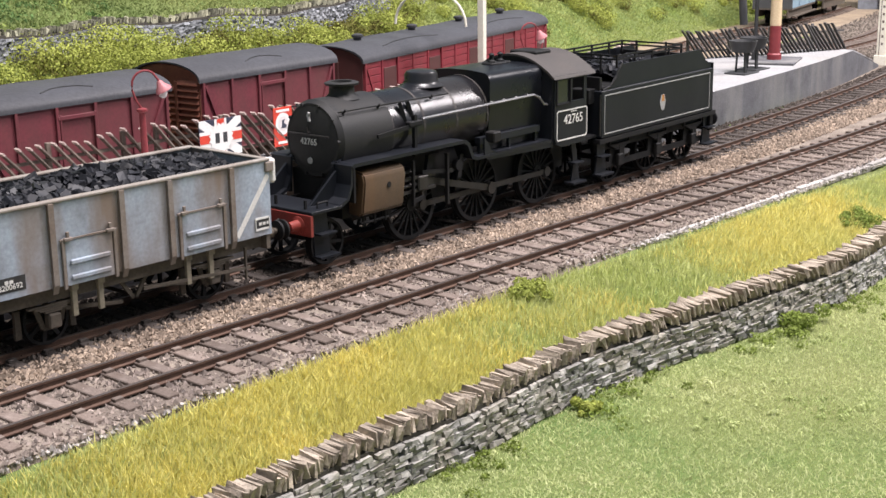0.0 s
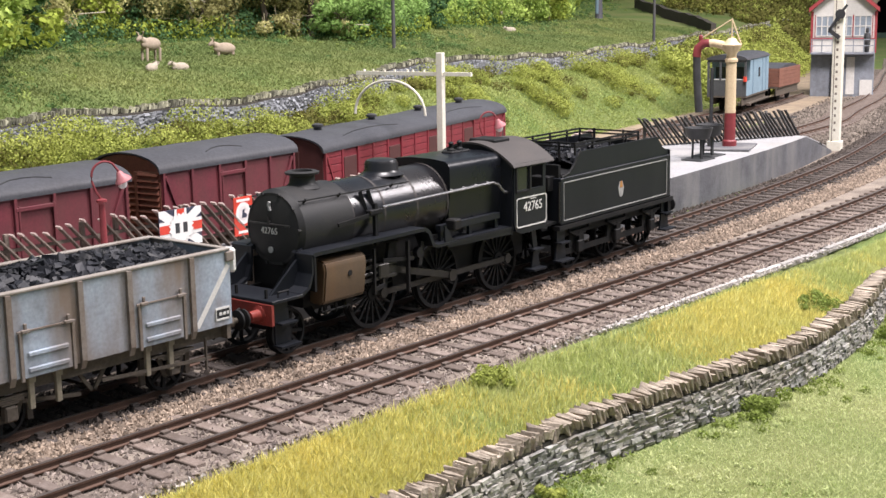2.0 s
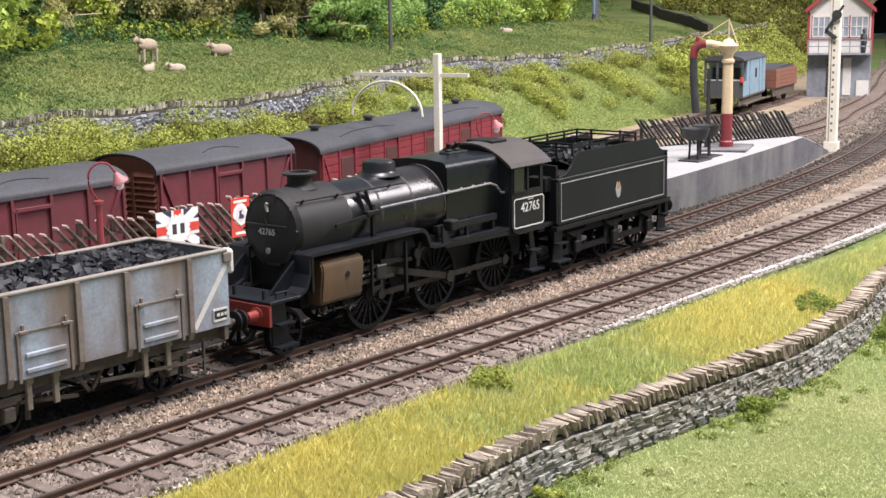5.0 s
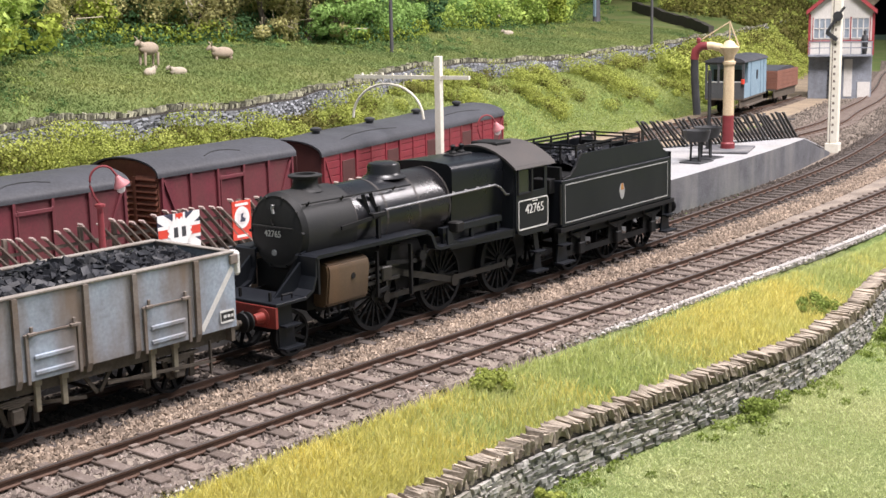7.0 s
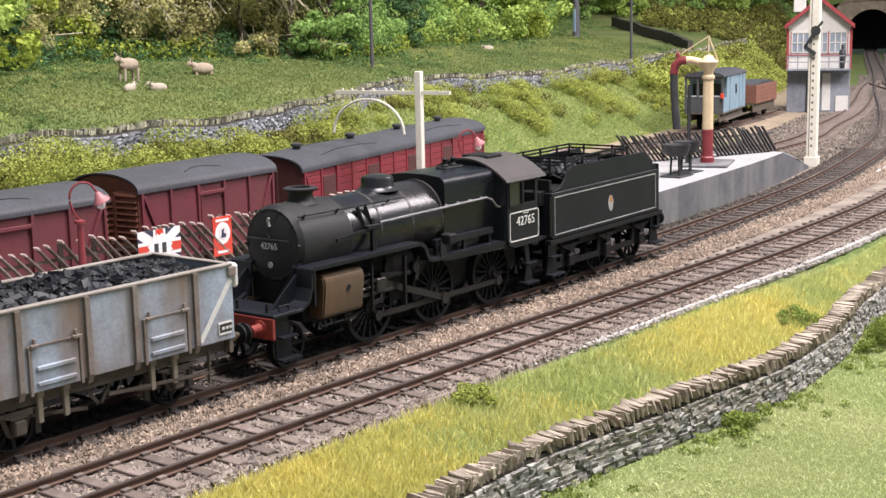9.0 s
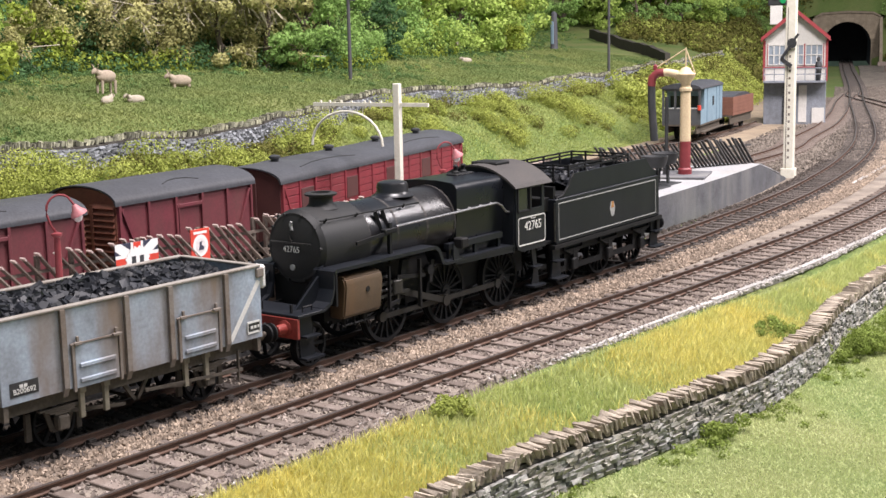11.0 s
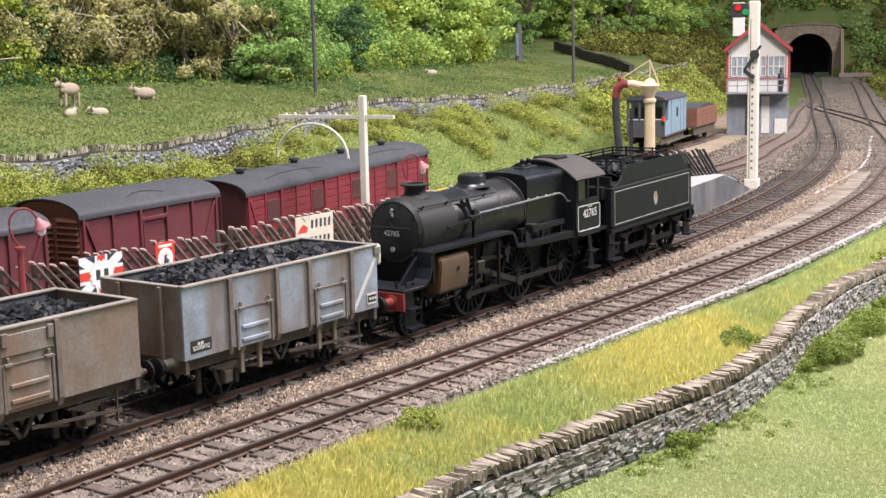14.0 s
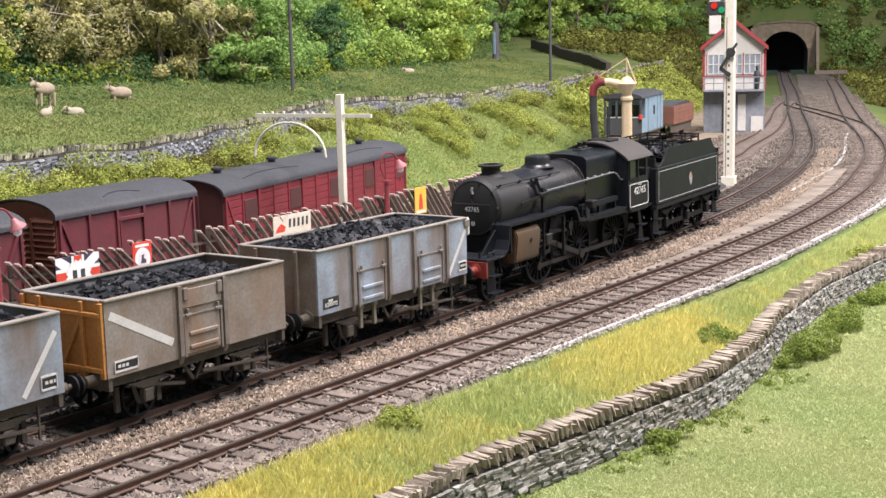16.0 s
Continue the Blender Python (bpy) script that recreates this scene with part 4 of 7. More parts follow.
def side_rib(root, x, w, z0, z1, side):
    bm = bmesh.new()
    prism(bm, [((w - .002) * side, z0 - .12), ((w + .07) * side, z0 + .05), ((w + .07) * side, z1 - .05), ((w - .002) * side, z1 - .05)], x - .055, x + .055, "x")
    part("side_rib", bm, RIB, root, "rusty stained side rib")


def side_door(root, x, w, z0, z1, side, skin, hinges=True):
    bm = bmesh.new()
    box(bm, x - .5, (w + .004) * side, z0, x + .5, (w + .03) * side, z1, .01)
    door = part("side_door", bm, skin, root, "bottom-hinged side door")
    for z in (z0 + .14, z0 + .42):
        bm = bmesh.new()
        bar(bm, (x - .42, (w + .04) * side, z), (x + .42, (w + .04) * side, z), .05, .09)
        bmesh.ops.bevel(bm, geom=bm.edges[:], offset=.018, segments=1, affect="EDGES")
        part("door_stiffener", bm, skin, door)
    for dx in (-.54, .54):
        bm = bmesh.new()
        box(bm, x + dx - .035, (w + .003) * side, z0 - .05, x + dx + .035, (w + .05) * side, z1 + .04, .01)
        part("door_post", bm, RIB, door)
        if hinges:
            bm = bmesh.new()
            box(bm, x + dx * .82 - .09, (w + .02) * side, z1 - .01, x + dx * .82 + .09, (w + .085) * side, z1 + .06, .015)
            box(bm, x + dx * .82 - .03, (w + .02) * side, z1 + .06, x + dx * .82 + .03, (w + .07) * side, z1 + .16, .01)
            part("door_catch", bm, RIB, door)
    bm = bmesh.new()
    bar(bm, (x - .6, (w + .03) * side, z1 + .02), (x + .6, (w + .03) * side, z1 + .02), .03, .03)
    part("door_bar", bm, RIB, door)


def white_stripe(root, x0, z0, x1, z1, w, side, thick=.055):
    bm = bmesh.new()
    d = Vector((x1 - x0, z1 - z0)).normalized() * thick
    prism(bm, [(x0 - d.y, z0 + d.x), (x0 + d.y, z0 - d.x), (x1 + d.y, z1 - d.x), (x1 - d.y, z1 + d.x)], (w + .001) * side, (w + .006) * side)
    part("white_stripe", bm, WHITE, root, "white diagonal painted stripe")


def number_patch(root, x0, z0, x1, z1, w, side, text, border):
    bm = bmesh.new()
    box(bm, x0, w * side, z0, x1, (w + .008) * side, z1)
    patch = part("number_patch", bm, PLATE, root, "black patch with white lettering")
    if border:
        bm = bmesh.new()
        cs = [(x0, z0), (x1, z0), (x1, z1), (x0, z1)]
        for a, b in zip(cs, cs[1:] + cs[:1]):
            bar(bm, (a[0], (w + .008) * side, a[1]), (b[0], (w + .008) * side, b[1]), .014, .04)
        for k in range(3):
            box(bm, x0 + .09 + k * .1, (w + .006) * side, (z0 + z1) / 2 - .03, x0 + .16 + k * .1, (w + .014) * side, (z0 + z1) / 2 + .03)
        part("border", bm, WHITE, patch)
    if text:
        lettering("wagon_number", text, .135, WHITE, patch, pose((x0 + x1) / 2 * S, (w + .012) * side * S, ((z0 + z1) / 2 - .04) * S, 90, 0, 0 if side < 0 else 180))
        bm = bmesh.new()
        for k in range(2):
            box(bm, (x0 + x1) / 2 - .1 + k * .09, (w + .006) * side, z1 - .11, (x0 + x1) / 2 - .03 + k * .09, (w + .014) * side, z1 - .05)
        part("small_lettering", bm, WHITE, patch)


def build_long_wagon():
    root = thing("mineral_wagon", Matrix(), "long grey two-door steel mineral wagon full of coal", "wagon", "coal wagons")
    L, W2, z0, z1 = 6.42, 1.22, 1.14, 2.69
    wagon_running_gear(root, L, 3.65, 2.7)
    wagon_tub(root, L, 2 * W2, z0, z1, WAGON_GREY, WAGON_BROWN, "weathered grey side sheet with rust streaks")
    for side in (-1, 1):
        for x in (-1.87, -.40, .69, 2.19):
            side_rib(root, x, W2, z0, z1, side)
        for x in (-1.13, 1.44):
            side_door(root, x, W2, z0 - .02, 1.94, side, WAGON_GREY)
            for dx in (-.28, .28):
                bm = bmesh.new()
                box(bm, x + dx - .055, 1.02 * side, .50, x + dx + .055, 1.10 * side, 1.08, .01)
                box(bm, x + dx - .075, 1.0 * side, .98, x + dx + .075, 1.13 * side, 1.10, .01)
                part("door_spring", bm, BRAKE, root, "pale vertical door spring bracket")
        white_stripe(root, 2.30, 1.22, 3.16, 2.35, W2, side)
        number_patch(root, 2.78, 1.28, 3.14, 1.50, W2, side, "", True)
        number_patch(root, -3.04, 1.26, -2.44, 1.52, W2, side, "B200692", False)
        bm = bmesh.new()
        box(bm, 3.08, 1.16 * side, 2.42, 3.30, 1.27 * side, 2.62, .02)
        part("lamp_bracket", bm, RIB, root)
    bm = bmesh.new()
    box(bm, 3.26, -1.22, 2.16, 3.42, -.92, 2.66, .05)
    part("tail_lamp", bm, WHITE, root, "white lamp on the wagon end")
    return root


def build_short_wagon(first):
    root = thing("mineral_wagon", Matrix(), "brown-stained steel mineral wagon with orange end, full of coal" if first else "light grey steel mineral wagon with side doors, full of coal", "wagon", "coal wagons")
    L, W2, z0, z1 = 5.26, 1.22, 1.10, 2.66
    skin = WAGON_BROWN if first else WAGON_GREY
    wagon_running_gear(root, L, 2.9, 2.2)
    wagon_tub(root, L, 2 * W2, z0, z1, skin, RUST_END if first else WAGON_BROWN, "dirty stained side sheet")
    for side in (-1, 1):
        for x in (-.66, .66):
            side_rib(root, x, W2, z0, z1, side)
        side_door(root, 0, W2, z0 + .05, 1.95, side, skin)
        bm = bmesh.new()
        box(bm, -.58, (W2 + .004) * side, 2.12, .58, (W2 + .035) * side, 2.52, .015)
        flap = part("flap_door", bm, skin, root, "small upper flap door")
        for x in (-.5, .5):
            bm = bmesh.new()
            box(bm, x - .07, (W2 + .03) * side, 2.30, x + .07, (W2 + .08) * side, 2.56, .015)
            part("hinge", bm, RIB, flap)
        white_stripe(root, -2.5, 2.34, -.86, 1.48, W2, side, .085) if first else white_stripe(root, 1.7, 1.2, 2.5, 2.3, W2, side)
        number_patch(root, -2.45, 1.20, -1.85, 1.40, W2, side, "", True)
        if not first:
            number_patch(root, 2.1, 1.25, 2.45, 1.5, W2, side, "", True)
    if first:
        for a, b in (((-.6, 2.3), (.0, 1.3)), ((.6, 2.3), (.0, 1.3))):
            bm = bmesh.new()
            bar(bm, (-L / 2 - .05, a[0], a[1]), (-L / 2 - .05, b[0], b[1]), .05, .08)
            part("end_door_strap", bm, RUST_END, root)
        for z in (1.26, 2.36):
            bm = bmesh.new()
            box(bm, -L / 2 - .09, -1.16, z - .045, -L / 2, 1.16, z + .045, .01)
            part("end_beam", bm, RUST_END, root)
        for y in (-1.14, 1.14):
            bm = bmesh.new()
            box(bm, -L / 2 - .07, y - .06, z0, -L / 2, y + .06, z1 - .06, .01)
            part("corner_angle", bm, RUST_END, root)
    return root


TRAIN = [(0, 0), (4, 0), (5.2, .02), (6.5, .08), (7, .15), (7.5, .22), (8, .32), (8.5, .45), (9, .62), (9.5, .86), (10, 1.17), (10.5, 1.55), (11, 2.05), (11.5, 2.62), (12, 3.42), (12.5, 4.36), (13, 5.22), (13.5, 6.05), (14, 7.22), (14.5, 8.42), (15, 9.76), (15.5, 11.0), (16, 12.2)]


def travel(t):
    return float(np.interp(t, [q[0] for q in TRAIN], [q[1] for q in TRAIN]))


locomotive = build_locomotive()
ROLLING.append((locomotive, 0, -2.44, 2.52))
tender = build_tender()
ROLLING.append((tender, 0, 5.96, 9.92))
wagon_a = build_long_wagon()
ROLLING.append((wagon_a, -10.40, -1.82, 1.82))
wagon_b = build_short_wagon(True)
ROLLING.append((wagon_b, -17.41, -1.45, 1.45))
wagon_c = build_short_wagon(False)
ROLLING.append((wagon_c, -23.72, -1.45, 1.45))
for middle, length, seed, count, top in ((-10.40, 6.42, 5, 2600, 2.56), (-17.41, 5.26, 6, 2100, 2.44), (-23.72, 5.26, 7, 1800, 2.52)):
    heap = coal_heap(length - .2, 2.22, top, seed, count, "heaped black coal filling the wagon", .26)
    ROLLING.append((heap, middle, -1.6, 1.6))
heap = coal_heap(3.2, 2.0, 3.12, 9, 500, "black coal in the tender bunker", .15)
ROLLING.append((heap, 7.6, -1.6, 1.6))

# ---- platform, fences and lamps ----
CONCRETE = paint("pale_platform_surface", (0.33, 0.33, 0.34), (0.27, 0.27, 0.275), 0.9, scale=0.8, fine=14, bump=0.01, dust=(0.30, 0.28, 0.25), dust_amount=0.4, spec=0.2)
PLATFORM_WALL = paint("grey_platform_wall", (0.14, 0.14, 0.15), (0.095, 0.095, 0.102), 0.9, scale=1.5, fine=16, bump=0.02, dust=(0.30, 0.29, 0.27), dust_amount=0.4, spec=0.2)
FENCE_WOOD = paint("weathered_fence_wood", (0.22, 0.18, 0.15), (0.13, 0.10, 0.085), 0.9, scale=2.0, fine=18, objects=0.35, spec=0.2)
DARK_FENCE = paint("dark_fence_wood", (0.075, 0.072, 0.072), (0.12, 0.112, 0.108), 0.9, scale=2.0, fine=18, objects=0.3, spec=0.2)
SLAT_TIP = paint("pale_worn_tips", (0.50, 0.40, 0.36), (0.38, 0.28, 0.25), 0.85, scale=3)
LAMP_RED = paint("maroon_lamp_paint", (0.17, 0.022, 0.028), (0.24, 0.04, 0.045), 0.5, scale=2)
LAMP_PINK = paint("faded_pink_lamp_shade", (0.44, 0.17, 0.18), (0.34, 0.11, 0.12), 0.55, scale=3)
LAMP_GLASS = paint("milky_lamp_glass", (0.70, 0.66, 0.64), (0.6, 0.55, 0.53), 0.3, scale=3)
CREAM = paint("cream_paint", (0.66, 0.52, 0.33), (0.56, 0.43, 0.27), 0.6, scale=1.5, fine=16)
IVORY = paint("ivory_post_paint", (0.78, 0.74, 0.64), (0.66, 0.62, 0.52), 0.6, scale=1.5, fine=16)
CAST_IRON = paint("black_cast_iron", (0.022, 0.023, 0.026), (0.045, 0.045, 0.047), 0.55, scale=2.5)
SIGN_RED = paint("enamel_red", (0.62, 0.06, 0.035), (0.50, 0.05, 0.03), 0.35, scale=3)
SIGN_WHITE = paint("enamel_white", (0.78, 0.77, 0.74), (0.68, 0.67, 0.64), 0.35, scale=3)
SIGN_CREAM = paint("enamel_cream", (0.66, 0.60, 0.50), (0.55, 0.48, 0.38), 0.4, scale=3)
SIGN_BLUE = paint("enamel_dark_blue", (0.035, 0.04, 0.075), (0.05, 0.05, 0.07), 0.35, scale=3)
SIGN_YELLOW = paint("enamel_yellow", (0.78, 0.47, 0.06), (0.68, 0.42, 0.08), 0.35, scale=3)


def platform():
    edge = lambda x: float(main_line(x)) + 1.72 + .012 * max(0, x - 15)
    xs = [-55, -30, -10, 0, 6, 10, 14, 18, 21, 24, 27, 30, 32.6, 38.2]
    top = [1.05] * 13 + [-.15]
    back = [6.0 + max(0, x - 12) * .12 if x < 27 else 7.8 - (x - 27) * .35 for x in xs]
    bm = bmesh.new()
    rows = []
    for x, z, b in zip(xs, top, back):
        e = edge(x)
        b = max(b, e + .9)
        rows.append([bm.verts.new(p) for p in ((x, e, -.4), (x, e, z), (x, b, z), (x, b, -.4))])
    for a, c in zip(rows, rows[1:]):
        for j in range(3):
            bm.faces.new((a[j], c[j], c[j + 1], a[j + 1]))
    bm.faces.new(rows[0])
    bm.faces.new(rows[-1][::-1])
    bmesh.ops.recalc_face_normals(bm, faces=bm.faces[:])
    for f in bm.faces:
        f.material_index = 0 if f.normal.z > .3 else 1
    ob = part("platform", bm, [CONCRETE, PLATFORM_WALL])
    tagged(ob, "station platform with pale top, grey wall and end ramp", "platform", kind="structure")
    for a, c in zip(xs, xs[1:]):
        za, zc = (1.05, 1.05) if c < 33 else (1.05, -.15)
        n = max(1, int((c - a) / 1.6)) if a > -12 else 1
        for k in range(n):
            u0, u1 = a + (c - a) * k / n, a + (c - a) * (k + 1) / n - .02
            z0, z1 = za + (zc - za) * k / n, za + (zc - za) * (k + 1) / n
            b2 = bmesh.new()
            prism(b2, [(u0, edge(u0) - .06), (u1, edge(u1) - .06), (u1, edge(u1) + .5), (u0, edge(u0) + .5)], 0, .05, "z")
            for v in b2.verts:
                v.co.z += z0 + (z1 - z0) * (v.co.x - u0) / (u1 - u0)
            part("edging_slab", b2, CONCRETE, ob)
    for x in (14.8, 21.05, 26.6, 32.55):
        bm = bmesh.new()
        box(bm, x - .05, edge(x) - .03, -.35, x + .05, edge(x) + .05, 1.02)
        part("wall_pier", bm, PLATFORM_WALL, ob)
    bm = bmesh.new()
    for k in range(1, 8):
        for a, c in zip(xs[3:-2], xs[4:-1]):
            bar(bm, (a, edge(a) - .001, -.25 + .16 * k), (c, edge(c) - .001, -.25 + .16 * k), .006, .05)
    part("wall_course", bm, PLATFORM_WALL, ob)["kind"] = "stuff"


platform()


def slat_fence(name, points, z, height, spacing, lean, material, tips, label, flip=1):
    """A fence of leaning slats on rails, along straight stretches between points."""
    root = thing(name, Matrix(), label, "fence")
    rng = random.Random(11)
    bm = bmesh.new()
    bar(bm, (0, 0, 0), (lean, 0, height), .175, .035)
    slat = part("slat", bm, material, root)
    bm = bmesh.new()
    bar(bm, (lean * .965, 0, height * .965), (lean * 1.02, 0, height * 1.02), .18, .04)
    tip = part("slat_tip", bm, SLAT_TIP, slat) if tips else None
    first = True
    for (xa, ya), (xb, yb) in zip(points, points[1:]):
        d = math.hypot(xb - xa, yb - ya)
        rz = math.degrees(math.atan2(yb - ya, xb - xa))
        base = place(xa, ya, z, 0, 0, rz)
        for h in (.28, .72):
            bm = bmesh.new()
            bar(bm, (0, .045, height * h), (d, .045, height * h), .04, .08)
            part("fence_rail", bm, material, root, m=base)
        for k in range(int(d / 2.1) + 1):
            bm = bmesh.new()
            box(bm, k * 2.1 - .06, .07, 0, k * 2.1 + .06, .17, height * 1.03, .01)
            part("fence_post", bm, material, root, m=base)
        for k in range(int((d - .1) / spacing)):
            m = base @ place(k * spacing + .1 - lean * .5, 0, 0.02, 0, rng.uniform(-3, 3), rng.uniform(-1, 1)) @ Matrix.Diagonal((1, 1, rng.uniform(.94, 1.04), 1))
            if first:
                slat.matrix_basis, first = m, False
                continue
            s = same(slat, root, m)
            if tip:
                same(tip, s, Matrix())
    return root


slat_fence("platform_fence", [(-14, 5.55), (-4.6, 5.6), (2.2, 5.62), (9.6, 5.68), (15.5, 6.2), (20, 7.0)], 1.05, 1.26, .325, -1.15, FENCE_WOOD, True, "weathered wooden fence of leaning slats along the platform back")
slat_fence("platform_fence", [(25.4, 8.05), (29.4, 6.0), (33.0, 4.5)], 1.05, 1.2, .215, -.95, DARK_FENCE, False, "dark wooden fence of leaning slats round the platform end")


def platform_lamp(x, y):
    root = thing("platform_lamp", place(x, y, 1.05, 0, 0, -28), "maroon swan-neck platform lamp with a pink shade", "lamp", "platform lamps")
    bm = bmesh.new()
    turned(bm, [(.16, 0), (.16, .12), (.10, .2), (.085, .9), (.075, 1.75), (.13, 1.8), (.13, 1.85), (.05, 1.88)], 14)
    part("post", bm, LAMP_RED, root, "maroon fluted post", smooth=True)
    bm = bmesh.new()
    pts = [(0, 0, 1.85), (-.12, 0, 2.05), (-.2, 0, 2.3)] + [(.12 - .32 * math.cos(radians(a)), 0, 2.42 + .34 * math.sin(radians(a))) for a in range(0, 140, 18)] + [(.48, 0, 2.45)]
    pipe(bm, pts, .028, 8)
    part("swan_neck", bm, LAMP_RED, root, smooth=True)
    bm = bmesh.new()
    turned(bm, [(.05, .2), (.08, .15), (.11, .08), (.18, .0), (.21, -.07), (.18, -.08)], 18, Matrix.Translation((.52, 0, 2.32)) @ Matrix.Rotation(radians(-25), 4, "Y"))
    part("shade", bm, LAMP_PINK, root, "faded pink conical shade", smooth=True)
    bm = bmesh.new()
    turned(bm, [(.03, -.24), (.09, -.2), (.11, -.12), (.1, -.05)], 14, Matrix.Translation((.52, 0, 2.32)))
    part("glass_globe", bm, LAMP_GLASS, root, smooth=True)


platform_lamp(-5.4, 5.15)
platform_lamp(10.2, 5.35)


def enamel_sign(x0, x1, z0, z1, y, plate, label):
    root = thing("enamel_sign", place((x0 + x1) / 2, y, (z0 + z1) / 2), label, "sign", "enamel signs")
    w, h = (x1 - x0) / 2, (z1 - z0) / 2
    bm = bmesh.new()
    box(bm, -w, -.015, -h, w, .015, h, .006)
    part("plate", bm, plate, root)
    return root, w, h


def flat_shape(root, name, outline, material, layer):
    bm = bmesh.new()
    prism(bm, outline, -.015 - .004 * layer, -.0152 - .004 * (layer - 1))
    part(name, bm, material, root)


def signs():
    r, w, h = enamel_sign(-3.42, -2.02, 1.32, 2.30, 5.52, SIGN_BLUE, "flag-patterned enamel sign in red, white and blue")
    flat_shape(r, "white_diagonal", [(-w, h), (-w, h - .16), (w - .2, -h), (w, -h), (w, -h + .16), (-w + .2, h)], SIGN_WHITE, 1)
    flat_shape(r, "white_diagonal", [(w, h), (w, h - .16), (-w + .2, -h), (-w, -h), (-w, -h + .16), (w - .2, h)], SIGN_WHITE, 2)
    flat_shape(r, "white_cross", [(-w, .2), (w, .2), (w, -.2), (-w, -.2)], SIGN_WHITE, 3)
    flat_shape(r, "white_cross", [(-.2, h), (.2, h), (.2, -h), (-.2, -h)], SIGN_WHITE, 4)
    flat_shape(r, "red_cross", [(-w, .11), (w, .11), (w, -.11), (-w, -.11)], SIGN_RED, 5)
    flat_shape(r, "red_cross", [(-.12, h), (.12, h), (.12, -h), (-.12, -h)], SIGN_RED, 6)
    star = []
    for k in range(32):
        a, q = k * math.tau / 32, (.40 if k % 2 else .33)
        star.append((q * 1.05 * math.cos(a), q * math.sin(a)))
    flat_shape(r, "white_burst", star, SIGN_WHITE, 7)
    for x in (-.13, .13):
        flat_shape(r, "dark_bar", [(x - .07, -.13), (x + .07, -.13), (x + .07, .13), (x - .07, .13)], CAST_IRON, 8)
    r, w, h = enamel_sign(-.85, -.17, 1.27, 2.33, 5.54, SIGN_RED, "red enamel sign with a white ringed emblem")
    flat_shape(r, "white_disc", [(.27 * math.cos(a * math.tau / 24), .08 + .30 * math.sin(a * math.tau / 24)) for a in range(24)], SIGN_WHITE, 1)
    flat_shape(r, "inner_disc", [(.18 * math.cos(a * math.tau / 20), .08 + .2 * math.sin(a * math.tau / 20)) for a in range(20)], LAMP_GLASS, 2)
    flat_shape(r, "emblem", [(-.08, -.04), (.1, -.04), (.12, .04), (.02, .1), (.06, .2), (-.04, .18), (-.05, .06)], SIGN_BLUE, 3)
    flat_shape(r, "white_bar", [(-.24, h - .13), (.24, h - .13), (.24, h - .06), (-.24, h - .06)], SIGN_WHITE, 1)
    flat_shape(r, "white_bar", [(-.2, -h + .07), (.2, -h + .07), (.2, -h + .14), (-.2, -h + .14)], SIGN_WHITE, 1)
    r, w, h = enamel_sign(4.76, 6.5, 1.30, 2.33, 5.56, SIGN_CREAM, "cream enamel sign with dark lettering bars and a red emblem")
    for k in range(5):
        x = -w + .75 + k * .2
        flat_shape(r, "letter_bar", [(x - .06, .12), (x + .04, .12), (x + .06, .38), (x - .04, .38)], CAST_IRON, 1)
    for k in range(7):
        x = -w + .3 + k * .2
        flat_shape(r, "letter_bar", [(x - .06, -.4), (x + .04, -.4), (x + .06, -.14), (x - .04, -.14)], CAST_IRON, 1)
    flat_shape(r, "red_emblem", [(-w + .08, .02), (-w + .5, .02), (-w + .55, .16), (-w + .35, .28), (-w + .18, .16)], SIGN_RED, 1)
    r, w, h = enamel_sign(12.16, 12.84, 1.5, 2.42, 5.62, SIGN_YELLOW, "yellow enamel sign with an orange figure")
    flat_shape(r, "orange_mark", [(-.12, -.3), (.12, -.3), (.1, .0), (.05, .22), (-.06, .22), (-.1, 0)], SIGN_RED, 1)
    flat_shape(r, "white_bar", [(-.26, -.42), (.26, -.42), (.26, -.35), (-.26, -.35)], SIGN_WHITE, 1)


signs()


def loading_gauge():
    root = thing("loading_gauge", place(9.2, 6.4, -.25, 0, 0, 9), "white post with a cross arm and hanging curved iron", "loading gauge")
    bm = bmesh.new()
    box(bm, -.11, -.11, 0, .11, .11, 6.02, .015)
    part("post", bm, IVORY, root)
    bm = bmesh.new()
    bar(bm, (0, -1.15, 5.33), (0, 3.25, 5.33), .10, .12)
    part("cross_arm", bm, IVORY, root)
    for y in (.62, 1.05, 1.25, 1.75, 2.15, 2.6, 2.95):
        bm = bmesh.new()
        bar(bm, (0, y, 5.2), (0, y, 5.46), .06, .06)
        part("insulator_peg", bm, IVORY, root)
    bm = bmesh.new()
    pipe(bm, [(0, 1.98 - 1.38 * math.cos(radians(a)), 3.95 + 1.15 * math.sin(radians(a))) for a in range(0, 181, 12)], .045, 8)
    part("hanging_arc", bm, IVORY, root, "curved white gauge iron")
    for y in (1.33, 2.63):
        bm = bmesh.new()
        rod(bm, (0, y, 4.85), (0, y, 5.33), .012, 6)
        part("hanging_wire", bm, IVORY, root)


loading_gauge()


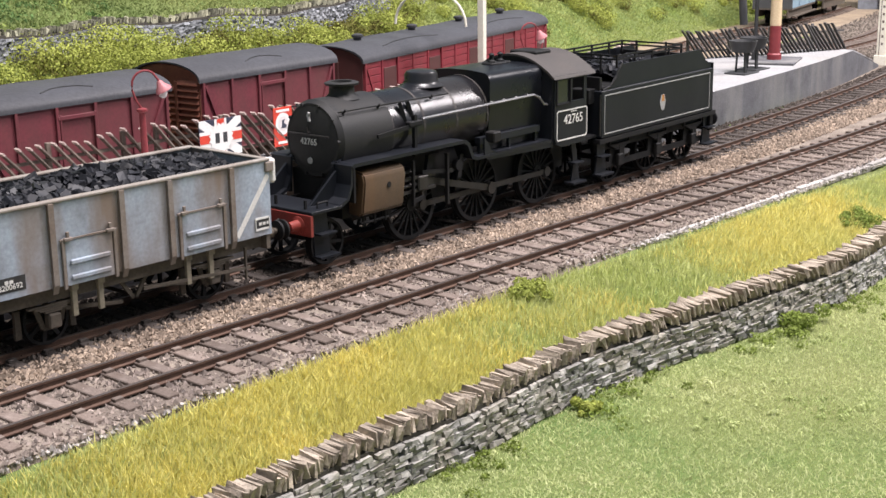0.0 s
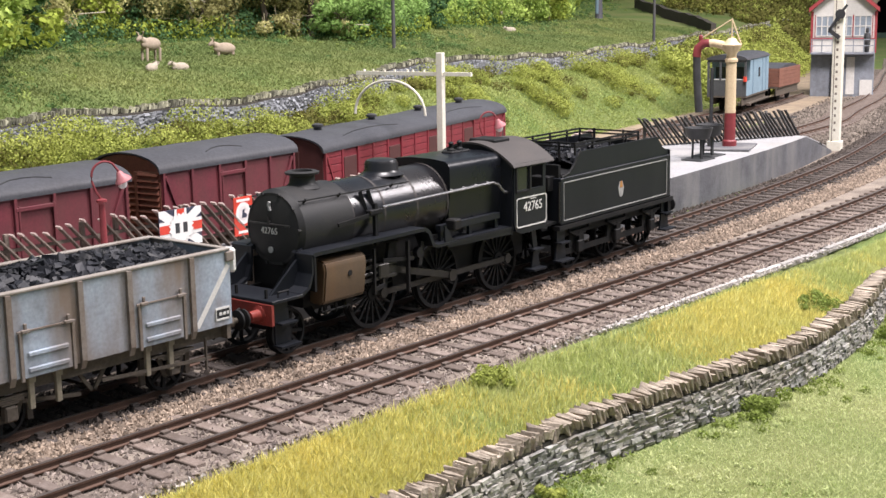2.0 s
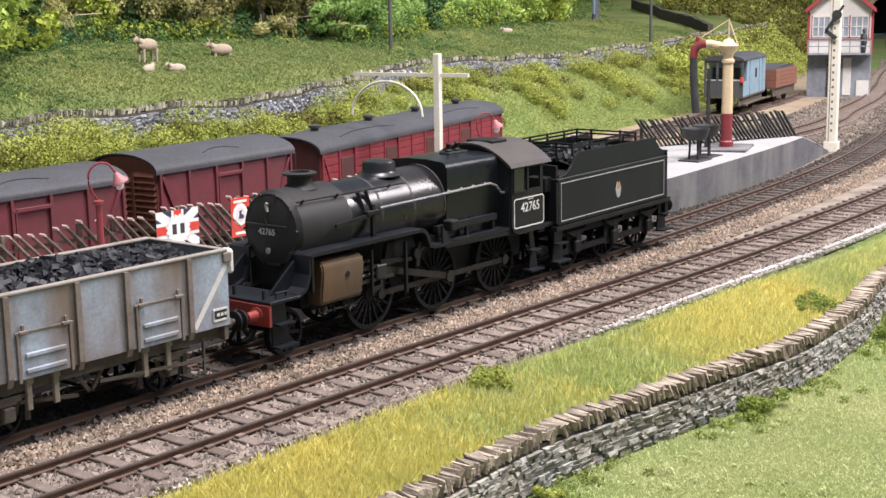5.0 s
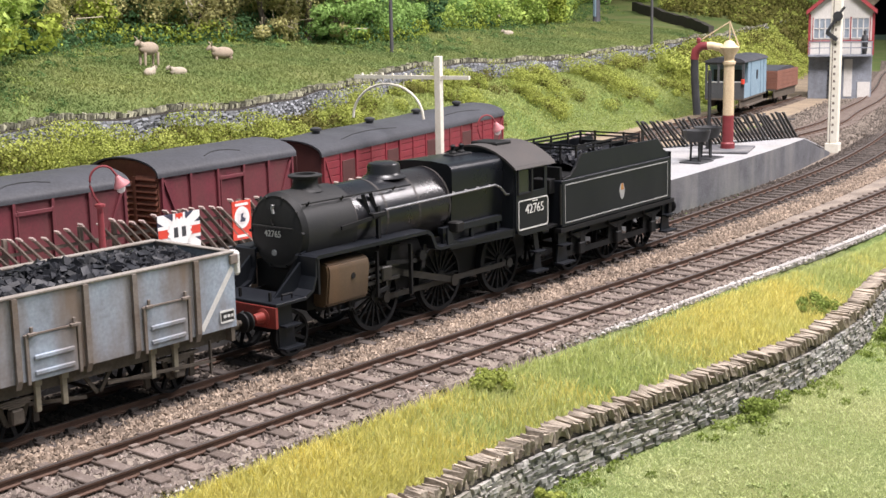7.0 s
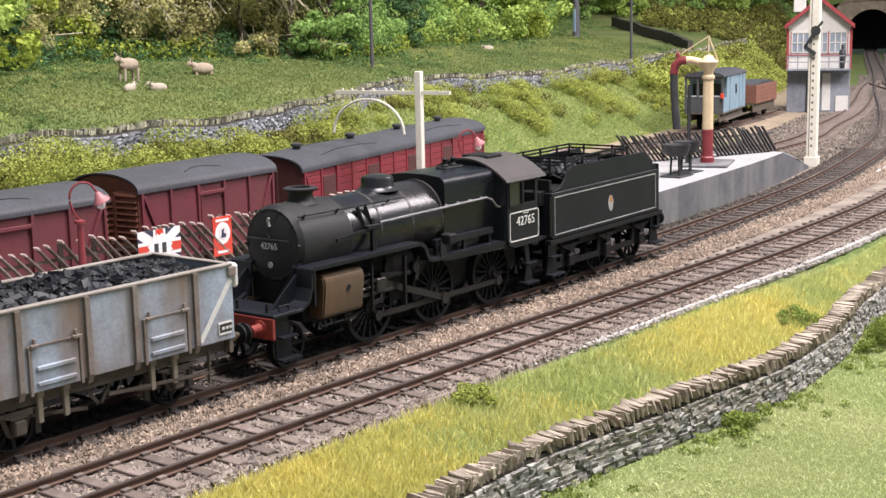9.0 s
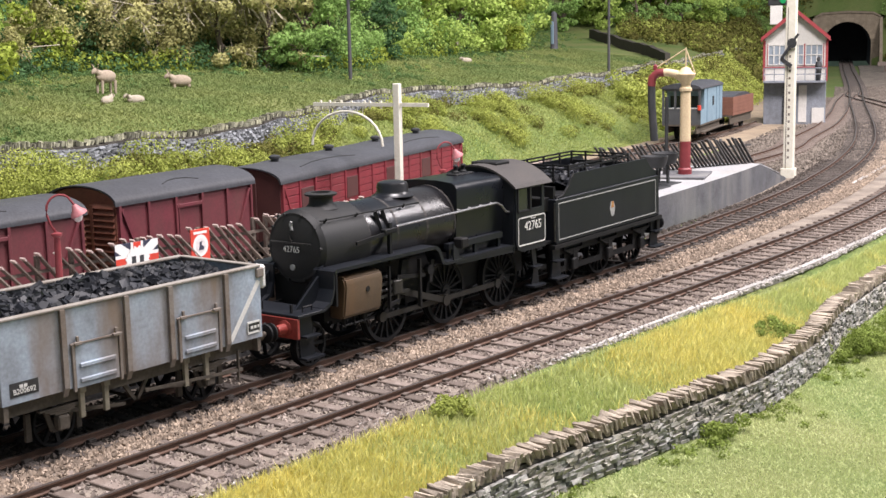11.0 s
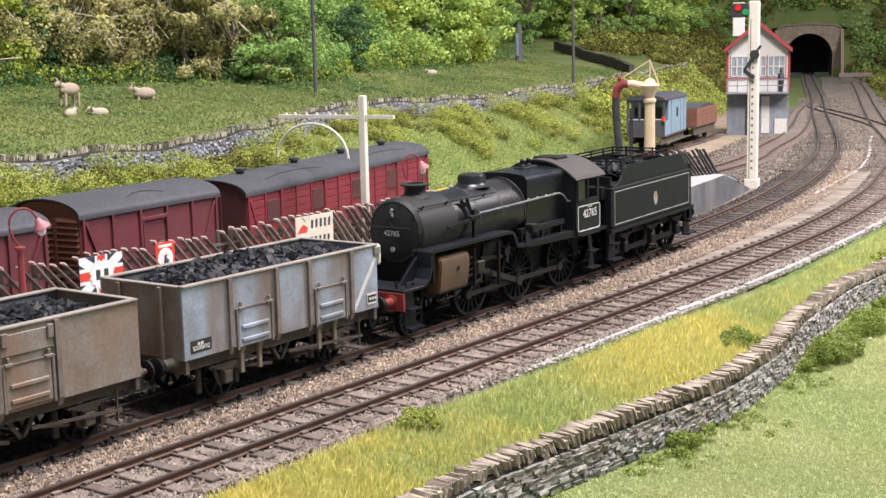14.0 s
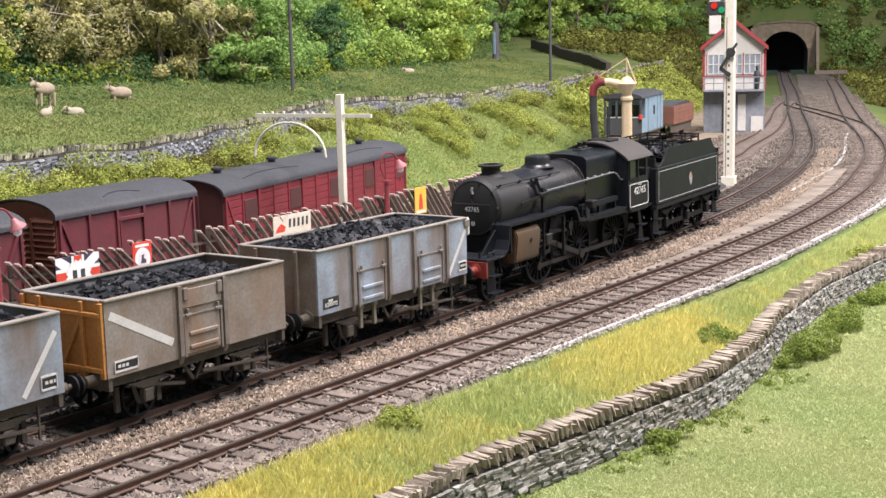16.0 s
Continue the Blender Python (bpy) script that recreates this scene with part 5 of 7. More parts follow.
def water_crane():
    root = thing("water_crane", place(26.9, 4.85, 1.05, 0, 0, 18), "cream and maroon station water crane with a leather hose", "water crane")
    bm = bmesh.new()
    box(bm, -1.3, -1.0, 0, 1.3, 1.0, .09, .02)
    part("plinth", bm, PLATFORM_WALL, root)
    bm = bmesh.new()
    turned(bm, [(.30, .09), (.30, .3), (.24, .36), (.24, 1.5)], 20)
    part("base_column", bm, LAMP_RED, root, "maroon lower column", smooth=True)
    bm = bmesh.new()
    turned(bm, [(.235, 1.5), (.22, 3.6), (.27, 3.65), (.27, 3.75), (.21, 3.8), (.21, 3.95), (.40, 4.25), (.42, 4.35), (.28, 4.45), (.18, 4.6), (.05, 4.65)], 20)
    part("column", bm, CREAM, root, "cream fluted column with a flared head", smooth=True)
    bm = bmesh.new()
    pipe(bm, [(0, .1, 4.12), (0, .4, 4.35), (0, .75, 4.42), (0, .95, 4.42)], .17, 14)
    part("swing_arm", bm, CREAM, root, smooth=True)
    bm = bmesh.new()
    pipe(bm, [(0, .92, 4.42), (0, 1.2, 4.40), (0, 1.42, 4.2), (0, 1.46, 3.85)], .18, 14)
    turned(bm, [(.09, 0), (.09, .2), (.04, .24)], 10, Matrix.Translation((0, 1.3, 4.52)))
    part("spout", bm, LAMP_RED, root, "red curved spout", smooth=True)
    bm = bmesh.new()
    pipe(bm, [(0, 1.46, 3.88), (0, 1.44, 3.0), (0, 1.36, 2.0), (0, 1.32, 1.5)], .17, 12)
    part("leather_hose", bm, CAST_IRON, root, "hanging black hose", smooth=True)
    bm = bmesh.new()
    pipe(bm, [(0, 1.3, 4.6), (0, .02, 5.4)], .03, 6)
    pipe(bm, [(0, 0, 5.45), (0, 0, 4.4)], .03, 6)
    pipe(bm, [(0, 0, 5.4), (0, -.4, 4.35)], .03, 6)
    part("stay_rod", bm, CREAM, root, "cream tie rods")
    bm = bmesh.new()
    turned(bm, [(.14, .09), (.14, .9), (.08, .95), (.08, 3.4)], 12, Matrix.Translation((-.3, .75, 0)))
    part("valve_post", bm, CAST_IRON, root, smooth=True)


water_crane()


def fire_devil(x, y):
    root = thing("brazier", place(x, y, 1.05), "black iron frost brazier bowl on legs", "brazier", "braziers")
    bm = bmesh.new()
    box(bm, -.6, -.45, 0, .6, .45, .05, .01)
    part("base_plate", bm, CAST_IRON, root)
    bm = bmesh.new()
    turned(bm, [(.12, .8), (.42, .84), (.50, 1.05), (.56, 1.28), (.52, 1.28), (.42, 1.0), (.1, .9)], 20)
    part("bowl", bm, CAST_IRON, root, smooth=True)
    for a in (0, 120, 240):
        bm = bmesh.new()
        bar(bm, (.2 * math.cos(radians(a)), .2 * math.sin(radians(a)), .9), (.24 * math.cos(radians(a)), .24 * math.sin(radians(a)), .05), .08, .08)
        part("leg", bm, CAST_IRON, root)


fire_devil(22.5, 4.0)
fire_devil(23.9, 4.25)


def signal_post():
    root = thing("signal_post", place(39.2, 5.2, -.3, 0, 0, 10), "tall cream concrete signal post with black shunt arm and colour lights", "signal")
    bm = bmesh.new()
    box(bm, -.30, -.34, 0, .30, .34, .5, .02)
    box(bm, -.22, -.25, .5, .22, .25, 9.4, .03)
    part("post", bm, IVORY, root, "cream lattice post")
    for k in range(16):
        bm = bmesh.new()
        box(bm, -.228, -.05, 1.0 + k * .36, -.222, .05, 1.12 + k * .36)
        part("post_slot", bm, RIB, root)
    bm = bmesh.new()
    rod(bm, (-.36, -.1, 6.75), (-.30, -.1, 6.75), .24, 18)
    bar(bm, (-.34, -.1, 6.75), (-.34, .42, 5.95), .06, .14)
    bar(bm, (-.34, .42, 5.98), (-.34, -.1, 5.6), .06, .2)
    bar(bm, (-.34, -.2, 6.9), (-.34, -.42, 7.2), .06, .12)
    part("shunt_arm", bm, CAST_IRON, root, "black ground-disc arm")
    bm = bmesh.new()
    box(bm, -.45, .2, 8.6, -.2, 1.1, 9.3, .04)
    head = part("light_head", bm, CAST_IRON, root)
    for y, z, c in ((.72, 9.08, (0.75, .03, .02)), (.35, 8.86, (.02, .35, .12))):
        bm = bmesh.new()
        rod(bm, (-.49, y, z), (-.44, y, z), .16, 16)
        part("lens", bm, paint("signal_lens", c, None, 0.25, scale=4), head)
    bm = bmesh.new()
    pipe(bm, [(-.24, .12, .5), (-.24, .12, 8.5)], .02, 6)
    part("conduit", bm, RIB, root)


signal_post()

# ---- vans and wagons in the siding ----
VAN_RED = paint("maroon_van_paint", (0.150, 0.022, 0.034), (0.105, 0.020, 0.028), 0.6, scale=1.2, fine=14, dust=(0.10, 0.045, 0.035), dust_amount=0.5)
VAN_BRIGHT = paint("crimson_van_paint", (0.24, 0.022, 0.036), (0.17, 0.02, 0.03), 0.55, scale=1.2, fine=14, dust=(0.10, 0.035, 0.03), dust_amount=0.4)
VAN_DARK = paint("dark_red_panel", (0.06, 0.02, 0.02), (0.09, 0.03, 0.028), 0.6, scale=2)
VAN_END = paint("sooty_brown_end", (0.19, 0.062, 0.036), (0.12, 0.045, 0.028), 0.7, scale=1.5, fine=14)
VAN_ROOF = paint("grey_canvas_roof", (0.066, 0.068, 0.076), (0.05, 0.051, 0.056), 0.5, scale=0.8, fine=12, bump=0.01, spec=0.2)
BLUE_GREY = paint("pale_blue_brake_van", (0.20, 0.29, 0.35), (0.15, 0.22, 0.275), 0.7, scale=1.2, fine=14)
BAUXITE = paint("brown_wagon_paint", (0.20, 0.085, 0.055), (0.15, 0.065, 0.045), 0.7, scale=1.2, fine=14)


VAN_SLATE = paint("slate_grey_van_end", (0.075, 0.08, 0.085), (0.045, 0.047, 0.05), 0.75, scale=1.5, fine=14)
BOX_PALE = paint("pale_handrail_paint", (0.5, 0.5, 0.48), (0.4, 0.4, 0.38), 0.6, scale=3)
PANE_DARK = paint("dark_van_window", (0.03, 0.035, 0.04), (0.05, 0.055, 0.06), 0.15, scale=2)


def goods_van(x0, x1, eave, crown, skin, end_skin, label, bays, bright, vents):
    ya, yb = float(siding_line(x0 + .8)), float(siding_line(x1 - .8))
    rz = math.atan2(yb - ya, x1 - x0 - 1.6)
    mx, my = (x0 + x1) / 2, (ya + yb) / 2
    L = (x1 - x0) / math.cos(rz)
    h, w = L / 2, 1.25
    root = thing("goods_van", place(mx, my, -.1, 0, 0, math.degrees(rz)), label, "van", "vans in the siding")
    bm = bmesh.new()
    arc = [(w * math.sin(radians(a)), eave + (crown - eave) * math.cos(radians(a))) for a in range(-90, 91, 10)]
    prism(bm, [(-w, 1.15)] + [(y * .985, z - .04) for y, z in arc] + [(w, 1.15)], -h + .05, h - .05, "x")
    body = part("body", bm, skin, root)
    bm = bmesh.new()
    over = [(y * 1.04, z + .02) for y, z in arc]
    prism(bm, [(-w * 1.04, eave - .06)] + over + [(w * 1.04, eave - .06)] + [(y * 1.0, z - .02) for y, z in arc[::-1]], -h - .06, h + .06, "x")
    roof = part("roof", bm, VAN_ROOF, root, "curved grey roof", smooth=True)
    for x in ((-h * .5, h * .5) if L > 9 else (0,)):
        for side in (-1, 1):
            bm = bmesh.new()
            pipe(bm, [(x + q * L * .13, side * w * (.62 + .16 * q * q), eave + (crown - eave) * math.sqrt(1 - (.62 + .16 * q * q) ** 2) + .035) for q in (-1, -.5, 0, .5, 1)], .022, 5)
            part("rain_strip", bm, CAST_IRON, roof)
    for k in range(vents):
        bm = bmesh.new()
        x = -h + L * (k + .5) / vents
        turned(bm, [(.13, 0), (.13, .1), (.19, .12), (.19, .19), (.1, .23)], 12, Matrix.Translation((x, 0, crown + .0)))
        part("roof_vent", bm, CAST_IRON, roof)
    for side in (-1, 1):
        # framing: uprights, door with rails, diagonal end braces
        for k in range(bays + 1):
            x = -h + .12 + (L - .24) * k / bays
            bm = bmesh.new()
            box(bm, x - .045, w * .985 * side, 1.15, x + .045, (w + .05) * side, eave - .05, .01)
            part("side_post", bm, skin, body)
        for e in (-1, 1):
            bm = bmesh.new()
            bar(bm, (e * (h - .2), (w + .02) * side, eave - .15), (e * (h - (L - .24) / bays + .1), (w + .02) * side, 1.25), .05, .08)
            part("diagonal_brace", bm, skin, body)
        bm = bmesh.new()
        box(bm, -h, w * .985 * side, 1.12, h, (w + .04) * side, 1.26, .01)
        part("bottom_rail", bm, skin, body)
        for k in range(bays):
            a, b = -h + .12 + (L - .24) * k / bays, -h + .12 + (L - .24) * (k + 1) / bays
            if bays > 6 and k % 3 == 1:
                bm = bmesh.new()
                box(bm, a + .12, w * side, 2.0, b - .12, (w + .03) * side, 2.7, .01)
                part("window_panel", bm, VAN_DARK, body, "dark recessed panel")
            elif bays > 6:
                for j in range(7):
                    z = 1.35 + j * .24
                    bm = bmesh.new()
                    box(bm, a + .06, w * .985 * side, z, b - .06, (w + .018) * side, z + .215, .008)
                    part("plank", bm, bright, body)
        if bays <= 6:
            bm = bmesh.new()
            c = (L - .24) / bays
            for dx in (-c / 2 + .06, c / 2 - .06):
                box(bm, dx, (w + .02) * side, 1.3, dx + .05, (w + .06) * side, eave - .25, .01)
            box(bm, -c / 2, (w + .02) * side, eave - .38, c / 2, (w + .06) * side, eave - .28, .01)
            part("door_frame", bm, skin, body)
    for e in (-1, 1):
        bm = bmesh.new()
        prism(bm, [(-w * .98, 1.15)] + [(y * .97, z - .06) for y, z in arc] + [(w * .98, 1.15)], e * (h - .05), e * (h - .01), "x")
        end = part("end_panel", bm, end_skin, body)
        if bays <= 6:
            for k in range(12):
                z = 1.25 + k * .165
                for y0, y1 in ((-w * .95, -.42), (.42, w * .95), (-.36, .36)):
                    if y0 == -.36 and k > 10:
                        continue
                    bm = bmesh.new()
                    prism(bm, [(e * (h - .012), z), (e * (h + .06), z), (e * (h + .05), z + .03), (e * (h - .012), z + .13)], y0, y1)
                    part("louvre", bm, end_skin, end)
            for y in (-.39, .39):
                bm = bmesh.new()
                box(bm, e * (h - .01), y - .05, 1.15, e * (h + .07), y + .05, eave - .05)
                part("end_post", bm, end_skin, end)
        else:
            bm = bmesh.new()
            box(bm, e * (h - .01), -.4, 1.2, e * (h + .05), .4, 3.0, .02)
            part("gangway_door", bm, end_skin, end)
    bm = bmesh.new()
    box(bm, -h, -1.1, .85, h, 1.1, 1.13)
    part("underframe", bm, WAGON_FRAME, root)
    for x in ((-h + 1.3, h - 1.3) if L < 9 else (-h + 1.6, -h + 4.0, h - 4.0, h - 1.6)):
        for side in (-1, 1):
            ob = part("wheel", wheel_mesh(.47, .14, 8), GRIMY, root, m=place(x, .7 * side, .57, 0, 0, 0 if side < 0 else 180))
            fit_spokes(ob, .47, 8)
        bm = bmesh.new()
        rod(bm, (x, -.7, .57), (x, .7, .57), .08, 8)
        box(bm, x - .3, -1.05, .45, x + .3, -.9, .86, .02)
        box(bm, x - .3, .9, .45, x + .3, 1.05, .86, .02)
        part("axle_guard", bm, WAGON_FRAME, root)
    for e in (-1, 1):
        for side in (-1, 1):
            buffer_at(root, h * e, .87 * side, 1.06, e, WAGON_FRAME)
    return root


goods_van(-9.2, -3.3, 3.12, 3.52, VAN_RED, VAN_END, "maroon goods van with curved grey roof, in the siding", 5, VAN_RED, 0)
goods_van(-2.3, 3.3, 3.2, 3.64, VAN_RED, VAN_END, "maroon louvred goods van with curved grey roof, in the siding", 5, VAN_RED, 0)
goods_van(4.4, 19.2, 3.02, 3.46, VAN_BRIGHT, VAN_DARK, "long crimson parcels van with planked sides and grey roof", 14, VAN_BRIGHT, 4)


def brake_van():
    x0, x1 = 53.5, 60.5
    ya, yb = float(siding_line(x0)), float(siding_line(x1))
    rz = math.degrees(math.atan2(yb - ya, x1 - x0))
    root = thing("brake_van", place((x0 + x1) / 2, (ya + yb) / 2, -.1, 0, 0, rz + 5), "pale blue-grey goods brake van with dark veranda ends", "brake van")
    bm = bmesh.new()
    box(bm, -2.3, -1.25, 1.15, 2.9, 1.25, 3.45, .02)
    body = part("body", bm, BLUE_GREY, root)
    bm = bmesh.new()
    arc = [(1.33 * math.sin(radians(a)), 3.45 + .35 * math.cos(radians(a))) for a in range(-90, 91, 15)]
    prism(bm, arc, -3.6, 3.6, "x")
    part("roof", bm, VAN_ROOF, root, smooth=True)
    bm = bmesh.new()
    box(bm, -3.5, -1.25, 1.15, -3.42, 1.25, 2.15)
    end = part("veranda_end", bm, VAN_SLATE, root, "dark grey boarded veranda end")
    for y in (-1.19, -.4, .4, 1.19):
        bm = bmesh.new()
        box(bm, -3.52, y - .07, 1.15, -3.40, y + .07, 3.3)
        part("veranda_post", bm, VAN_SLATE, end)
    bm = bmesh.new()
    box(bm, -3.51, -1.25, 3.3, -3.41, 1.25, 3.46)
    part("veranda_beam", bm, VAN_SLATE, end)
    bm = bmesh.new()
    rod(bm, (-3.46, -1.2, 2.2), (-3.46, 1.2, 2.2), .04, 8)
    part("handrail", bm, BOX_PALE, end)
    for s in (-1, 1):
        bm = bmesh.new()
        box(bm, -3.42, 1.2 * s, 1.15, -2.3, 1.25 * s, 2.1)
        part("veranda_side", bm, BLUE_GREY, body)
        bm = bmesh.new()
        box(bm, 2.9, 1.2 * s, 1.15, 3.5, 1.25 * s, 3.45)
        part("rear_side", bm, BLUE_GREY, body)
    for y0, y1 in ((-1.0, -.35), (.35, 1.0)):
        bm = bmesh.new()
        box(bm, -2.33, y0, 2.2, -2.29, y1, 2.95, .01)
        part("end_window", bm, PANE_DARK, body)
    bm = bmesh.new()
    box(bm, -3.5, -1.25, 1.05, 3.5, 1.25, 1.16)
    for y in (-1.0, 1.0):
        box(bm, -3.5, y - .05, .55, 3.5, y + .05, 1.06)
    part("underframe", bm, WAGON_FRAME, root)
    bm = bmesh.new()
    box(bm, -3.3, -1.42, .62, 3.3, -1.2, .70)
    part("footboard", bm, WAGON_FRAME, root)
    for x in (-1.5, 1.5, 2.5):
        bm = bmesh.new()
        box(bm, x - .05, -1.29, 1.2, x + .05, -1.24, 3.4)
        part("side_post", bm, BLUE_GREY, body)
    bm = bmesh.new()
    box(bm, .2, -1.28, 2.2, .6, -1.24, 2.8, .01)
    part("lookout_window", bm, GLASS, body)
    bm = bmesh.new()
    rod(bm, (-3.6, -1.2, 2.1), (-3.6, -1.2, 2.4), .12, 10)
    part("side_lamp", bm, SIGN_RED, root, "red side lamp")
    for x in (-1.6, 1.6):
        for s in (-.7, .7):
            fit_spokes(part("wheel", wheel_mesh(.47, .14, 8), GRIMY, root, m=place(x, s, .57)), .47, 8)


brake_van()


def open_wagon():
    x0, x1 = 62.0, 68.5
    ya, yb = float(siding_line(x0)), float(siding_line(x1))
    rz = math.degrees(math.atan2(yb - ya, x1 - x0))
    root = thing("open_wagon", place((x0 + x1) / 2, (ya + yb) / 2, -.1, 0, 0, rz), "rust-brown open goods wagon with a pale sheet over its load", "wagon")
    h = 3.0
    for s in (-1, 1):
        for k in range(5):
            bm = bmesh.new()
            box(bm, -h, 1.15 * s, 1.15 + k * .26, h, 1.23 * s, 1.40 + k * .26, .01)
            part("side_plank", bm, BAUXITE, root)
            bm = bmesh.new()
            box(bm, (h - .08) * s, -1.14, 1.15 + k * .26, h * s, 1.14, 1.40 + k * .26, .01)
            part("end_plank", bm, BAUXITE, root)
    bm = bmesh.new()
    box(bm, -h, -1.14, 1.05, h, 1.14, 1.2)
    for y in (-1.0, 1.0):
        box(bm, -h, y - .05, .55, h, y + .05, 1.06)
    part("underframe", bm, WAGON_FRAME, root)
    bm = bmesh.new()
    prism(bm, [(-2.8, 1.2), (2.8, 1.2), (2.6, 2.45), (1.2, 2.66), (-1.0, 2.62), (-2.6, 2.45)], -1.1, 1.1)
    part("sheeted_load", bm, VAN_ROOF, root, "grey tarpaulin over the load")
    for x in (-1.4, 1.4):
        for s in (-.7, .7):
            fit_spokes(part("wheel", wheel_mesh(.47, .14, 8), GRIMY, root, m=place(x, s, .57)), .47, 8)


open_wagon()

# ---- signal box, tunnel and far tracks ----
BOX_WHITE = paint("cream_white_boards", (0.62, 0.60, 0.56), (0.52, 0.50, 0.47), 0.7, scale=1.5, fine=14)
BOX_STONE = paint("blue_grey_stonework", (0.25, 0.27, 0.31), (0.17, 0.18, 0.20), 0.85, scale=2.5, fine=10, bump=0.04)
BOX_RED = paint("red_bargeboard", (0.30, 0.035, 0.04), (0.22, 0.03, 0.035), 0.6, scale=2)
SLATE = paint("dark_slate", (0.075, 0.075, 0.085), (0.05, 0.05, 0.058), 0.7, scale=2, fine=12)
PANE = paint("window_pane", (0.30, 0.34, 0.38), (0.20, 0.23, 0.27), 0.12, scale=1.0, fine=4)
SOOT = paint("tunnel_soot", (0.012, 0.011, 0.010), (0.02, 0.018, 0.016), 0.95, scale=1.5, spec=0.1)
PORTAL_STONE = paint("brown_portal_stone", (0.25, 0.205, 0.15), (0.16, 0.13, 0.095), 0.9, scale=1.2, fine=6, bump=0.05, objects=0.25, spec=0.2)


def signal_box():
    root = thing("signal_box", place(73, 18.6, -.3, 0, 0, 21), "two-storey signal box with white boards, red bargeboards and stone base", "signal box")
    w, d = 2.3, 5.2
    bm = bmesh.new()
    box(bm, 0, -w, 0, d, w, 3.35, .03)
    base = part("stone_base", bm, BOX_STONE, root, "blue-grey stone lower storey")
    bm = bmesh.new()
    prism(bm, [(-w, 3.35), (w, 3.35), (w, 6.5), (0, 8.5), (-w, 6.5)], 0, d, "x")
    upper = part("upper_storey", bm, BOX_WHITE, root, "white boarded upper storey")
    for s in (-1, 1):
        bm = bmesh.new()
        prism(bm, [(0, 8.6), (0, 8.75), (s * (w + .2), 6.6), (s * (w + .2), 6.45)], -.45, d + .4, "x")
        part("roof_slope", bm, SLATE, root)
        bm = bmesh.new()
        prism(bm, [(0, 8.45), (0, 8.78), (s * (w + .24), 6.66), (s * (w + .24), 6.33)], -.56, -.46, "x")
        part("bargeboard", bm, BOX_RED, root, "red bargeboard")
        bm = bmesh.new()
        box(bm, -.05, s * w - .09, 3.3, .0, s * w + .09, 6.4)
        part("corner_post", bm, BOX_RED, upper)
    for y0, y1 in ((-2.0, -.75), (-.6, .6), (.75, 2.0)):
        bm = bmesh.new()
        box(bm, -.03, y0, 4.6, 0, y1, 6.05)
        pane = part("window", bm, PANE, upper)
        bm = bmesh.new()
        n = 3
        for k in range(n + 1):
            y = y0 + (y1 - y0) * k / n
            box(bm, -.07, y - .04, 4.55, -.03, y + .04, 6.1)
        for z in (4.57, 5.3, 6.06):
            box(bm, -.07, y0, z - .035, -.03, y1, z + .035)
        part("glazing_grid", bm, BOX_WHITE, pane)
        bm = bmesh.new()
        box(bm, -.09, y0 - .09, 4.46, -.03, y0 - .03, 6.15)
        box(bm, -.09, y1 + .03, 4.46, -.03, y1 + .09, 6.15)
        part("window_surround", bm, BOX_RED, pane)
    bm = bmesh.new()
    box(bm, -.06, -w, 4.3, 0, w, 4.42)
    part("sill_band", bm, BOX_RED, upper)
    bm = bmesh.new()
    box(bm, -1.1, -w, 3.25, 0, w, 3.37)
    balcony = part("balcony", bm, BOX_STONE, root)
    for k in range(7):
        bm = bmesh.new()
        y = -w + .05 + (2 * w - .1) * k / 6
        box(bm, -1.08, y - .035, 3.37, -1.01, y + .035, 4.3)
        part("baluster", bm, BOX_STONE, balcony)
    for z in (3.85, 4.3):
        bm = bmesh.new()
        box(bm, -1.09, -w, z, -1.0, w, z + .07)
        part("handrail", bm, BOX_STONE, balcony)
    bm = bmesh.new()
    for k in range(9):
        box(bm, -.35, -.1, .3 + k * .36, -.05, .9, .36 + k * .36)
    part("staircase", bm, SLATE, root, "dark wooden steps")
    bm = bmesh.new()
    box(bm, -.04, -2.2, .1, 0, -1.3, 1.3)
    box(bm, -.04, -.9, .2, 0, -.3, 3.0)
    part("lower_panel", bm, BOX_WHITE, base, "pale painted panels")
    bm = bmesh.new()
    box(bm, 2.0, 1.1, 7.6, 2.9, 2.0, 10.2, .03)
    part("chimney", bm, BOX_WHITE, root)
    fig = bmesh.new()
    turned(fig, [(.16, 0), (.22, .5), (.26, 1.1), (.2, 1.4), (.08, 1.45), (.13, 1.55), (.12, 1.75), (.03, 1.8)], 12)
    tagged(part("figurine", fig, CAST_IRON, m=place(73.1, 16.8, 3.08)), "small dark moulded figurine on the signal box balcony", "figurine")


signal_box()


